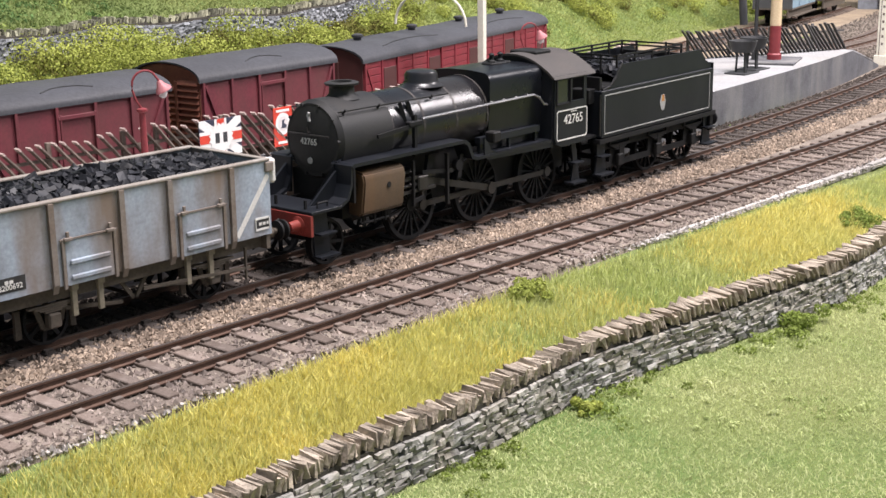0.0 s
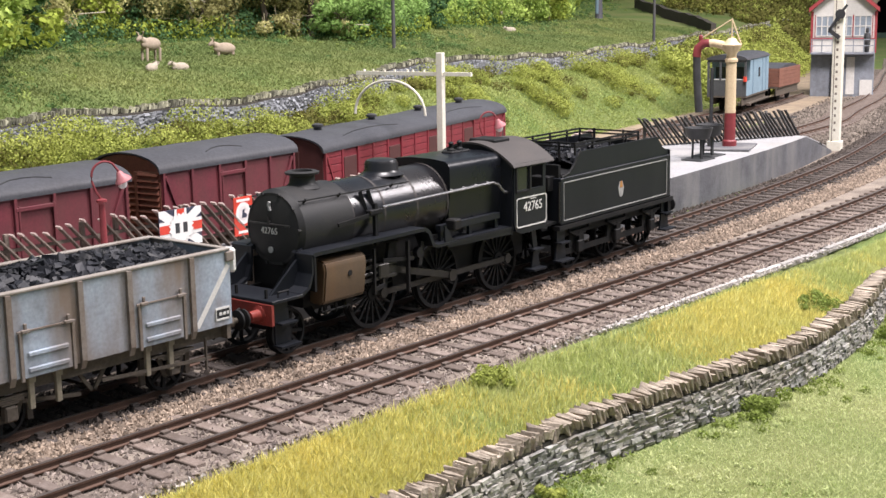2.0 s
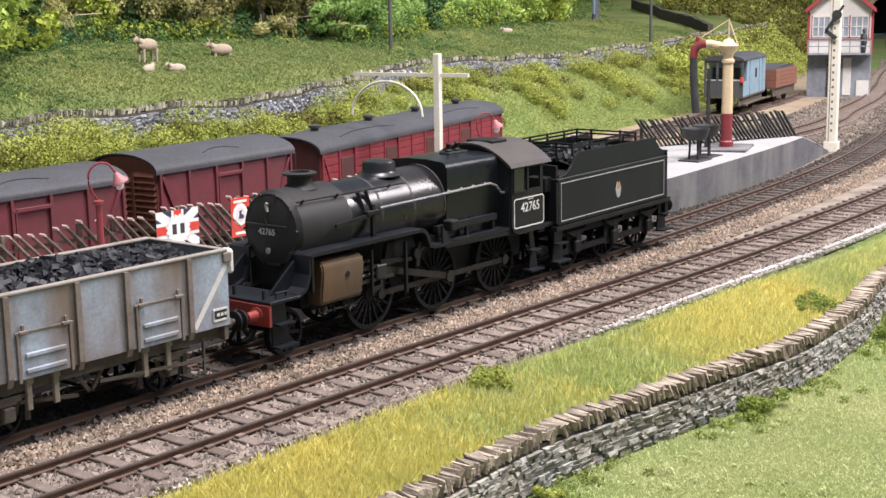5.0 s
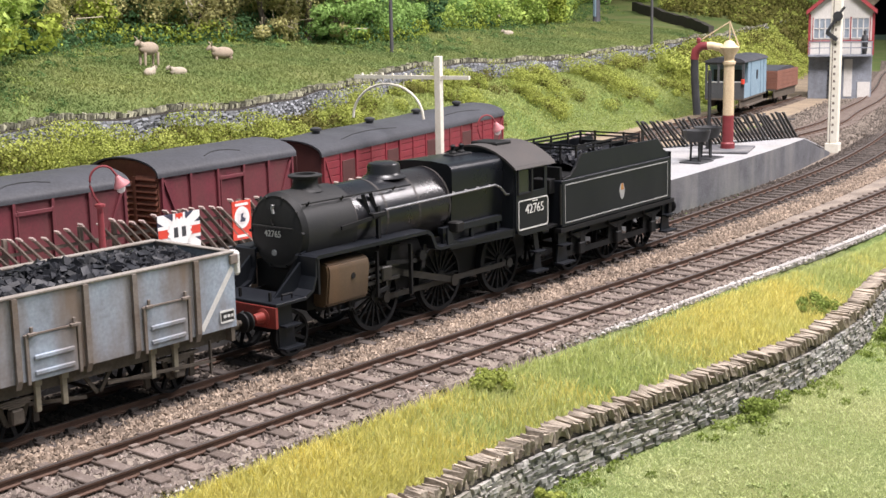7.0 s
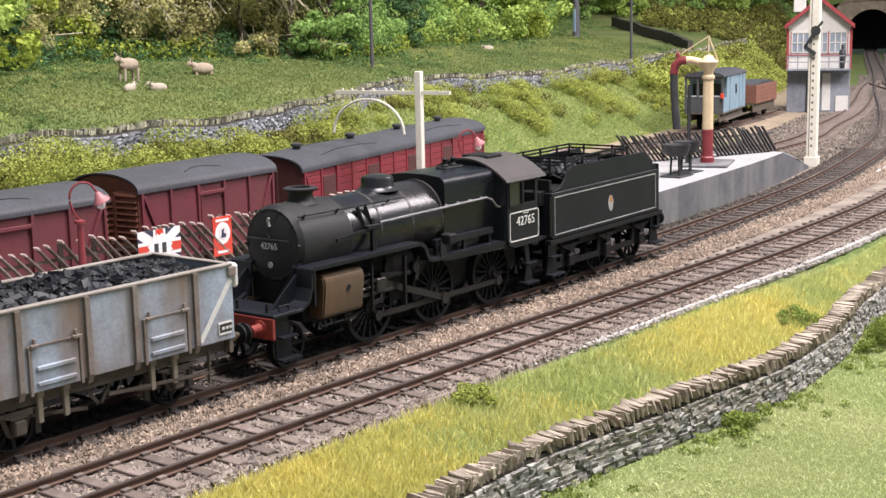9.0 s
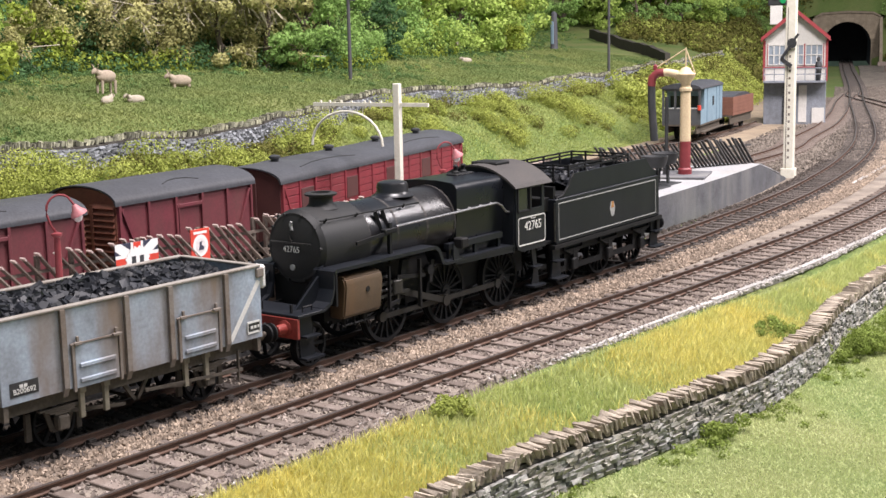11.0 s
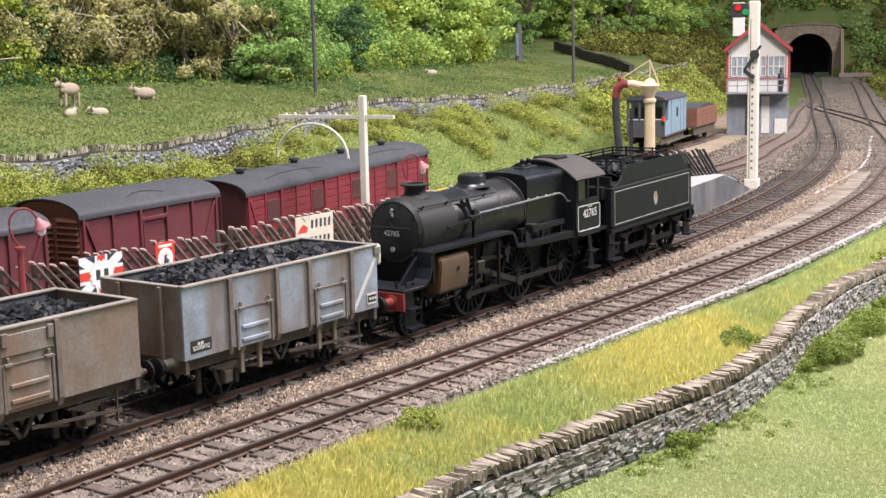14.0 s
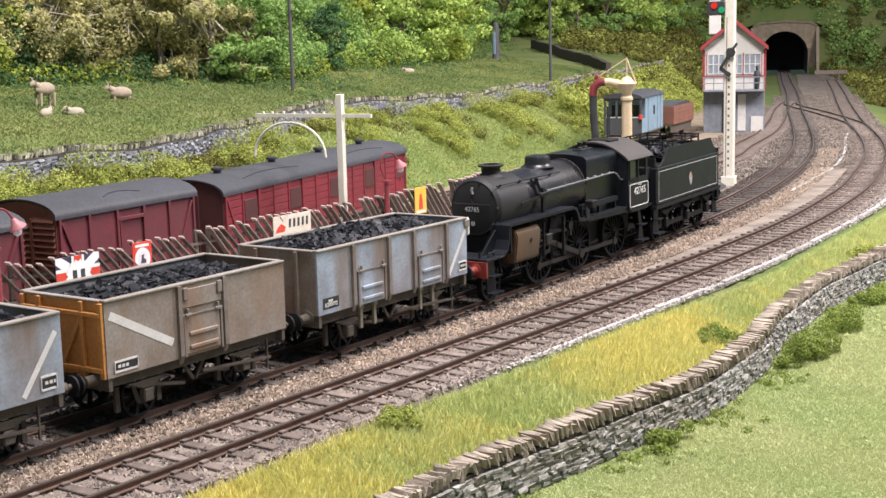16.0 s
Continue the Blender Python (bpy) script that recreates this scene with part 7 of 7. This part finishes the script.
scatter_clumps("bank_scrub", 210, box_slope_spot, 1.1, 260, .11, SCRUB, "lime-green scrub on the slope behind the signal box", 117, lift=.4)
scatter_clumps("bank_scrub", 120, box_slope_spot, 1.1, 200, .11, SCRUB_DARK, "olive scrub on the slope behind the signal box", 118, lift=.4)
scatter_clumps("hedge_growth", 420, tree_foot_spot, 1.15, 150, .12, LEAF[2], "yellow-green undergrowth at the foot of the trees", 74, "undergrowth")
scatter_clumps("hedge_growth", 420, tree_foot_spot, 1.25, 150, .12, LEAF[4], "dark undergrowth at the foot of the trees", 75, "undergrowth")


def thicket_spot(rng):
    x, y = tree_foot_spot(rng)
    return (x, y + rng.uniform(1.5, 4)) if 6 < x < 60 else None


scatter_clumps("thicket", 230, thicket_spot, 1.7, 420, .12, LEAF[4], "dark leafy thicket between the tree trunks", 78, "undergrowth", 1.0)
scatter_clumps("thicket", 150, thicket_spot, 1.4, 300, .12, LEAF[3], "olive-tan leafy thicket between the tree trunks", 79, "undergrowth", 1.8)


def tree_skirt_spot(rng):
    x, y = tree_foot_spot(rng)
    return (x, y - rng.uniform(-.6, .7)) if x > 37 else None


def far_skirt_spot(rng):
    q = tree_skirt_spot(rng)
    return q if q and q[0] > 54 else None


def twiggy_skirt_spot(rng):
    x, y = tree_foot_spot(rng)
    return (x, y + rng.uniform(-.3, 2.0)) if 13 < x < 40 else None


scatter_clumps("leafy_skirt", 210, far_skirt_spot, 1.35, 260, .12, LEAF[0], "bright green leaves hanging to the grass under the trees", 103, "undergrowth", .9)
scatter_clumps("leafy_skirt", 190, tree_skirt_spot, 1.3, 240, .12, LEAF[1], "deep green leaves hanging to the grass under the trees", 104, "undergrowth", 1.6)
scatter_clumps("leafy_skirt", 110, twiggy_skirt_spot, 1.3, 330, .10, LEAF[3], "olive-tan leaves hanging low under the twiggy trees", 105, "undergrowth", 2.0)


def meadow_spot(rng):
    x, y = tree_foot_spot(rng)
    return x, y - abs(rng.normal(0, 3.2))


# Tree shade is put into the first tuft green, sunlight into the second.
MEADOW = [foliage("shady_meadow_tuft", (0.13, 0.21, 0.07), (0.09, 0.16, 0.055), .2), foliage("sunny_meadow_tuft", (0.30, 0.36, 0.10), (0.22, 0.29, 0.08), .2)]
scatter_clumps("meadow_tufts", 900, meadow_spot, .42, 60, .075, MEADOW[0], "grass tufts under the trees, their green darkened as in shade", 111, "grass", .1)
scatter_clumps("meadow_tufts", 420, meadow_spot, .32, 55, .07, MEADOW[1], "yellowish tufts of grass in the sheep field", 112, "grass", .1)


def right_spot(rng):
    x = rng.uniform(78, 175)
    y = float(near_line(x)) - rng.uniform(6, 22)
    return (x, y) if float(wobble(x * .5, y * .6)) > 0 else None


scatter_clumps("far_scrub", 320, right_spot, 1.0, 60, .2, SCRUB, "low scrub beyond the tracks", 76)


def hill_spot(rng):
    x = rng.uniform(120, 230)
    y = float(main_line(x)) + (rng.uniform(8, 30) if rng.random() < .6 else -rng.uniform(9, 40))
    if x > 208 and rng.random() < .5:
        y = float(main_line(x)) + rng.uniform(-9, 9)
    return None if 198 < x < 212 and abs(y - float(main_line(x))) < 8 else (x, y)


def portal_spot(rng):
    x = rng.uniform(203, 226)
    u = rng.uniform(-46, 46)
    if abs(u) < 7.5 and x < 211.5:
        return None
    return x, float(main_line(x)) + u


scatter_clumps("hill_scrub", 1100, hill_spot, 1.7, 110, .24, SCRUB_DARK, "olive scrub on the tunnel hill", 77)
scatter_clumps("hill_scrub", 520, hill_spot, 1.5, 110, .24, SCRUB, "lime scrub on the tunnel hill", 106)
scatter_clumps("hill_scrub", 620, portal_spot, 2.2, 150, .28, LEAF[1], "deep green bushes over and round the tunnel mouth", 107)
scatter_clumps("hill_scrub", 260, portal_spot, 1.9, 150, .28, SCRUB_DARK, "olive bushes over and round the tunnel mouth", 108)


def grass(name, count, spot, h0, h1, width, material, label, seed, lean=.75):
    """Single blades standing on the ground."""
    rng = np.random.default_rng(seed)
    x, y = spot(rng, count)
    n = len(x)
    z = land(x, y) - .02
    a, b = rng.uniform(0, 6.28, n), rng.uniform(0, 6.28, n)
    h = rng.uniform(h0, h1, n)
    w = width * rng.uniform(.6, 1.3, n)
    l = h * rng.uniform(0, lean, n)
    p = np.stack([x, y, z], -1)
    side = np.stack([np.cos(a) * w, np.sin(a) * w, 0 * w], -1)
    mid = p + np.stack([np.cos(b) * l * .35, np.sin(b) * l * .35, h * .55], -1)
    tip = p + np.stack([np.cos(b) * l, np.sin(b) * l, h], -1)
    v = np.stack([p - side, p + side, mid + side * .7, mid - side * .7, tip], 1).reshape(-1, 3)
    k = np.arange(n)[:, None] * 5
    me = bpy.data.meshes.new(name)
    me.from_pydata((v * S).tolist(), [], np.concatenate([k, k + 1, k + 2, k + 3], 1).tolist() + np.concatenate([k + 3, k + 2, k + 4], 1).tolist())
    me.materials.append(material)
    return tagged(new(name, me), label, "grass", kind="stuff")


def yellow_share(x, y):
    near = np.exp(-((x + 9.8) / 4.6) ** 2) + .98 * np.exp(-((x - 6.6) / 3.7) ** 2)
    f = (near_line(x) - 1.35 - y) / 3.0
    return np.clip(near * 1.15 + .18 * wobble(x * 3, y * 4) - .12 + .1 * f, 0, 1)


def verge(yellow):
    def spot(rng, count):
        x = -17 + 52 * rng.random(count * 3) ** 1.25
        top = trough_line(x) - .42
        bottom = near_wall_line(x) + .12
        y = bottom + (top - bottom) * rng.random(count * 3)
        s = yellow_share(x, y)
        keep = rng.random(count * 3) < (s if yellow else (1 - s) * .9 + .06)
        return x[keep][:count], y[keep][:count]
    return spot


def field(rng, count):
    x = -16 + 50 * rng.random(count) ** 1.3
    y = near_wall_line(x) - .35 - 9.0 * rng.random(count)
    return x, y


def hill_field(rng, count):
    x = rng.uniform(-8, 95, count)
    y = bank_wall_line(x) + rng.uniform(.3, 22, count)
    return x, y


def bank_field(rng, count):
    x = rng.uniform(-10, 75, count)
    y = siding_line(x) + 2.6 + (bank_wall_line(x) - siding_line(x) - 2.8) * rng.random(count)
    return x, y


YELLOW = foliage("yellow_grass_blade", (0.82, 0.72, 0.25), (0.62, 0.61, 0.22), .2)
GREEN = foliage("green_grass_blade", (0.48, 0.54, 0.20), (0.62, 0.64, 0.28), .18)
LAWN = foliage("pale_green_lawn_blade", (0.43, 0.51, 0.21), (0.66, 0.68, 0.37), .08, .4)
HILLG = foliage("hill_grass_blade", (0.11, 0.175, 0.06), (0.30, 0.325, 0.12), .12, .13)
BANKG = foliage("bank_grass_blade", (0.27, 0.345, 0.10), (0.40, 0.43, 0.16), .15)
grass("long_grass", 70000, verge(True), .12, .34, .014, YELLOW, "long yellow dry grass on the verge", 81)
grass("long_grass", 70000, verge(False), .10, .28, .014, GREEN, "fresh green grass on the verge", 82)
grass("field_grass", 340000, field, .03, .10, .011, LAWN, "short pale green grass of the near field", 83, 1.6)
grass("hill_grass", 330000, hill_field, .05, .17, .035, HILLG, "green grass of the sheep field", 84, 1.9)
grass("bank_grass", 150000, bank_field, .05, .15, .035, BANKG, "green grass on the railway bank", 85, 1.8)


BUSH = foliage("olive_green_bush", (0.27, 0.34, 0.08), (0.16, 0.21, 0.045))


def wall_foot_spot(rng):
    x = rng.uniform(-10, 34)
    y = float(near_wall_line(x)) - .35 - abs(rng.normal(0, .5))
    return (x, y) if float(wobble(x * 1.3, 2)) > -.1 else None


def field_patch_spot(rng):
    x, y = rng.uniform(-8, 30), rng.uniform(-16, -8.6)
    return (x, y) if float(wobble(x * .9, y * 1.1)) > .55 and y < float(near_wall_line(x)) - .5 else None


scatter_clumps("wall_foot_growth", 170, wall_foot_spot, .16, 60, .035, BUSH, "olive moss and weeds along the foot of the field wall", 101, "weeds")
scatter_clumps("field_weeds", 220, field_patch_spot, .12, 45, .035, LAWN, "soft low tufts of paler grass in the field", 102, "grass")


def bush(x, y, r, count, leaf, size, label, seed, stretch=1.0):
    rng = np.random.default_rng(seed)
    centres, radii = [], []
    for _ in range(count):
        px, py = x + rng.normal(0, r * .55) * stretch, y + rng.normal(0, r * .4)
        q = r * rng.uniform(.25, .5)
        centres.append((px, py, float(land(px, py)) + q * .5 + rng.uniform(0, .35) * r))
        radii.append(q)
    v, f = leaf_cloud(centres, radii, 200, size, seed)
    tagged(new("bush", leaf_mesh("bush", v, f, leaf)), label, "bush", "bushes by the field wall")


bush(-3.5, -4.95, .42, 14, SCRUB, .04, "small lime-green bush at the edge of the ballast", 91)
bush(1.5, -8.65, .45, 14, BUSH, .04, "small olive bush at the foot of the field wall", 92)
bush(11.0, -8.55, .7, 34, BUSH, .04, "spreading green bush against the field wall", 93, 2.0)
bush(15.0, -8.3, .7, 30, BUSH, .04, "spreading green bush against the field wall", 94, 2.0)
bush(19.5, -8.0, .6, 24, BUSH, .04, "low bright green bush by the field wall", 95, 2.0)
bush(8.8, -6.9, .5, 18, BUSH, .04, "green bramble bush in the long grass", 96, 1.8)
bush(-5.5, -7.75, .3, 5, SCRUB, .045, "tuft of lime weed against the field wall", 97)
bush(24, -6.2, .6, 12, SCRUB, .07, "green tuft beside the far verge", 98, 2.0)

bush(62.5, 25.2, 2.4, 34, SCRUB, .13, "large lime-green bush on the bank behind the brake van", 113, 1.6)
bush(67.5, 25.6, 2.6, 34, SCRUB_DARK, .13, "large olive bush on the bank beside the signal box", 114, 1.5)
bush(71.5, 25.2, 2.6, 36, SCRUB, .13, "large lime-green bush beside the signal box", 115, 1.4)
bush(79.0, 28.5, 2.6, 30, SCRUB, .14, "green bush on the slope behind the signal box", 116, 1.6)


# ---- sheep, posts ----
FLEECE = paint("tan_fleece", (0.36, 0.295, 0.22), (0.27, 0.215, 0.16), 0.9, scale=4, fine=20, bump=0.02)
PALE_FLEECE = paint("white_fleece", (0.42, 0.37, 0.29), (0.32, 0.27, 0.21), 0.9, scale=4, fine=20, bump=0.02)


def sheep(x, y, turn, lying, horns, fleece, label):
    root = thing("sheep", place(x, y, float(land(x, y)) - (.50 if lying else 0), 0, 0, turn) @ Matrix.Scale(.85 if lying and not horns else 1.2, 4), label, "sheep", "sheep in the hill field")
    bm = bmesh.new()
    r = bmesh.ops.create_uvsphere(bm, u_segments=14, v_segments=9, radius=1, matrix=Matrix.Translation((0, 0, .70)) @ Matrix.Diagonal((.52, .25, .27, 1)))
    part("body", bm, fleece, root, smooth=True)
    bm = bmesh.new()
    rod(bm, (.32, 0, .80), (.50, 0, .93), .18, 10, .11)
    bmesh.ops.create_uvsphere(bm, u_segments=10, v_segments=7, radius=1, matrix=Matrix.Translation((.60, 0, .94)) @ Matrix.Rotation(radians(32), 4, "Y") @ Matrix.Diagonal((.18, .09, .10, 1)))
    head = part("head", bm, fleece, root, smooth=True)
    for s in (-1, 1):
        bm = bmesh.new()
        if horns:
            pipe(bm, [(.54, .05 * s, 1.0), (.50, .13 * s, 1.12), (.56, .2 * s, 1.2)], .025, 6)
        else:
            bar(bm, (.54, .07 * s, 1.0), (.50, .19 * s, .98), .04, .08)
        part("horn" if horns else "ear", bm, fleece, head)
        for xx in (-.36, .34):
            bm = bmesh.new()
            rod(bm, (xx, .14 * s, .55), (xx + .02, .14 * s, 0), .065, 8, .045)
            part("leg", bm, fleece, root)


sheep(17.0, 30.5, 185, False, True, FLEECE, "tan horned sheep standing in the hill field")
sheep(15.6, 28.8, 20, True, False, PALE_FLEECE, "white lamb lying in the hill field")
sheep(16.9, 28.3, 165, True, False, PALE_FLEECE, "white lamb lying in the hill field")
sheep(23.9, 32.9, 160, True, True, FLEECE, "tan horned sheep lying in the hill field")
sheep(67.0, 46.0, 215, False, False, PALE_FLEECE, "pale sheep standing by the distant trees")
sheep(60.8, 40.6, 150, True, False, PALE_FLEECE, "pale sheep lying near the far wall")
sheep(57.2, 46.1, 100, False, False, PALE_FLEECE, "pale sheep near the trees")
sheep(52.5, 44.5, 10, True, False, FLEECE, "tan sheep lying near the trees")
POLE = paint("dark_telegraph_pole", (0.045, 0.045, 0.05), (0.07, 0.068, 0.066), 0.85, scale=2, fine=14)


def pole(x, y, h, r):
    root = thing("telegraph_pole", place(x, y, float(land(x, y)) - .2), "dark grey telegraph pole with small brackets", "pole", "telegraph poles")
    bm = bmesh.new()
    rod(bm, (0, 0, 0), (0, 0, h), r, 12, r * .75)
    part("shaft", bm, POLE, root, smooth=True)
    for z in (h - 1.0, h - 2.2, h - 4.4):
        bm = bmesh.new()
        box(bm, -.05, -.5, z, .05, .15, z + .09)
        part("bracket", bm, POLE, root)


pole(38.7, 33.7, 9.5, .125)
pole(70.9, 33.6, 9.0, .12)
stump = thing("dead_tree", place(93, 52.6, float(land(93, 52.6)) - .2), "bare dark tree trunk with bluish pale bark", "tree")
bm = bmesh.new()
turned(bm, [(.5, 0), (.4, .4), (.36, 2.4), (.3, 3.8), (.1, 4.0)], 10)
part("trunk", bm, SLATE, stump)
bm = bmesh.new()
box(bm, -.42, -.16, .7, -.30, .16, 3.0, .04)
part("bark_patch", bm, BLUE_GREY, stump)
dark_wall_line = curve_through([(88, 36), (94, 40.7), (102.2, 47.5), (109, 54.5), (118, 63)])
bm = bmesh.new()
for k in range(15):
    x = 92 + k * 1.7
    y = float(dark_wall_line(x))
    z = float(land(x, y))
    bar(bm, (x, y, z + .45), (x + 1.8, float(dark_wall_line(x + 1.8)), float(land(x + 1.8, float(dark_wall_line(x + 1.8)))) + .45), .5, 1.3)
tagged(part("dark_field_wall", bm, CORE), "dark stone boundary wall on the hillside", "stone wall", kind="structure")

# ---- backdrop ----
BACK = paint("painted_backscene", (0.20, 0.26, 0.16), (0.27, 0.31, 0.24), 0.95, scale=0.03, fine=0.3, spec=0.05)
bm = bmesh.new()
rows = [[bm.verts.new((x, y, z)) for z in (-6, 45)] for x, y in ((-95, 62), (20, 96), (120, 130), (260, 150), (330, 110), (340, 0), (300, -70))]
for a, b in zip(rows, rows[1:]):
    bm.faces.new((a[0], b[0], b[1], a[1]))
tagged(part("backdrop", bm, BACK), "plain dull green painted backscene board", "backdrop", kind="structure")


# ---- scaling towards the eye ----
# The things above are laid out on a level plan; beyond x = 8 this scales
# them towards the camera's eye, which lifts, shrinks and draws them nearer.
def eye_pull(x):
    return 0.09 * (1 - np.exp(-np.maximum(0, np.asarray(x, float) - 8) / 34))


def eye_scaled(p):
    """A place of the level plan, scaled towards the camera's eye."""
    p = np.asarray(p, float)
    e = eye_pull(p[..., 0])[..., None]
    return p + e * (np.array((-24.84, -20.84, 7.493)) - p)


def eye_scale_mesh(me):
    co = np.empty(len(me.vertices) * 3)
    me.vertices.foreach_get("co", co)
    me.vertices.foreach_set("co", (eye_scaled(co.reshape(-1, 3) / S) * S).ravel())
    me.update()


def eye_scale_all():
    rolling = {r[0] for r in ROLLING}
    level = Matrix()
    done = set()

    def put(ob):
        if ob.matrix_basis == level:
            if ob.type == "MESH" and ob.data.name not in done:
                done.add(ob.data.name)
                eye_scale_mesh(ob.data)
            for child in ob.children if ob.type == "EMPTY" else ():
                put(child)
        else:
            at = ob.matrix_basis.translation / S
            e = float(eye_pull(at.x))
            ob.matrix_basis = Matrix.Translation(Vector(eye_scaled(at)) * S) @ Matrix.Scale(1 - e, 4) @ Matrix.Translation(-at * S) @ ob.matrix_basis

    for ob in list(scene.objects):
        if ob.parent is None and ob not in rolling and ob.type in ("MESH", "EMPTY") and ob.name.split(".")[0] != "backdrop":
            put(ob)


eye_scale_all()

# ---- what moves ----
def motions():
    steps = [0.0, 2.0, 4.0, 5.2] + [round(6 + .2 * k, 1) for k in range(51)]
    xs = np.arange(-70, 70, .05)
    line = eye_scaled(np.stack([xs, main_line(xs), 0 * xs], -1))
    run = np.concatenate([[0], np.cumsum(np.linalg.norm(np.diff(line, axis=0), axis=1))])
    run -= np.interp(0, xs, run)

    def on_line(d):
        return np.array([np.interp(d, run, line[:, k]) for k in range(3)])

    for ob, offset, back, front in ROLLING:
        rows = []
        for t in steps:
            a, b = on_line(travel(t) + offset + back), on_line(travel(t) + offset + front)
            d = (b - a) / (front - back)
            at = a - d * back
            rows.append((t, place(at[0], at[1], at[2], 0, -math.degrees(math.atan2(d[2], math.hypot(d[0], d[1]))), math.degrees(math.atan2(d[1], d[0])))))
        walk(ob, rows)
    for ob, x, y, r, side in WHEELS:
        start = 0 if side < 0 else 90
        walk(ob, [(t, place(x, y, r) @ pose(0, 0, 0, 0, start + math.degrees(travel(t) / r) + 8, 0 if side < 0 else 180) if side < 0
                   else place(x, y, r) @ pose(0, 0, 0, 0, start - math.degrees(travel(t) / r), 180)) for t in steps])
    crank = DRIVER * .38
    for ob, x, y, side, role in RODS:
        rows = []
        for t in steps:
            a = travel(t) / DRIVER + radians(8 if side < 0 else -90)
            px, pz = crank * math.cos(a), -crank * math.sin(a)
            if role == "couple":
                rows.append((t, place(x + px, y, DRIVER + pz)))
            else:
                tilt = math.asin((DRIVER + pz - 1.36) / 2.42)
                rows.append((t, place(x + px, y, DRIVER + pz, 0, math.degrees(-tilt), 0)))
        walk(ob, rows)


motions()
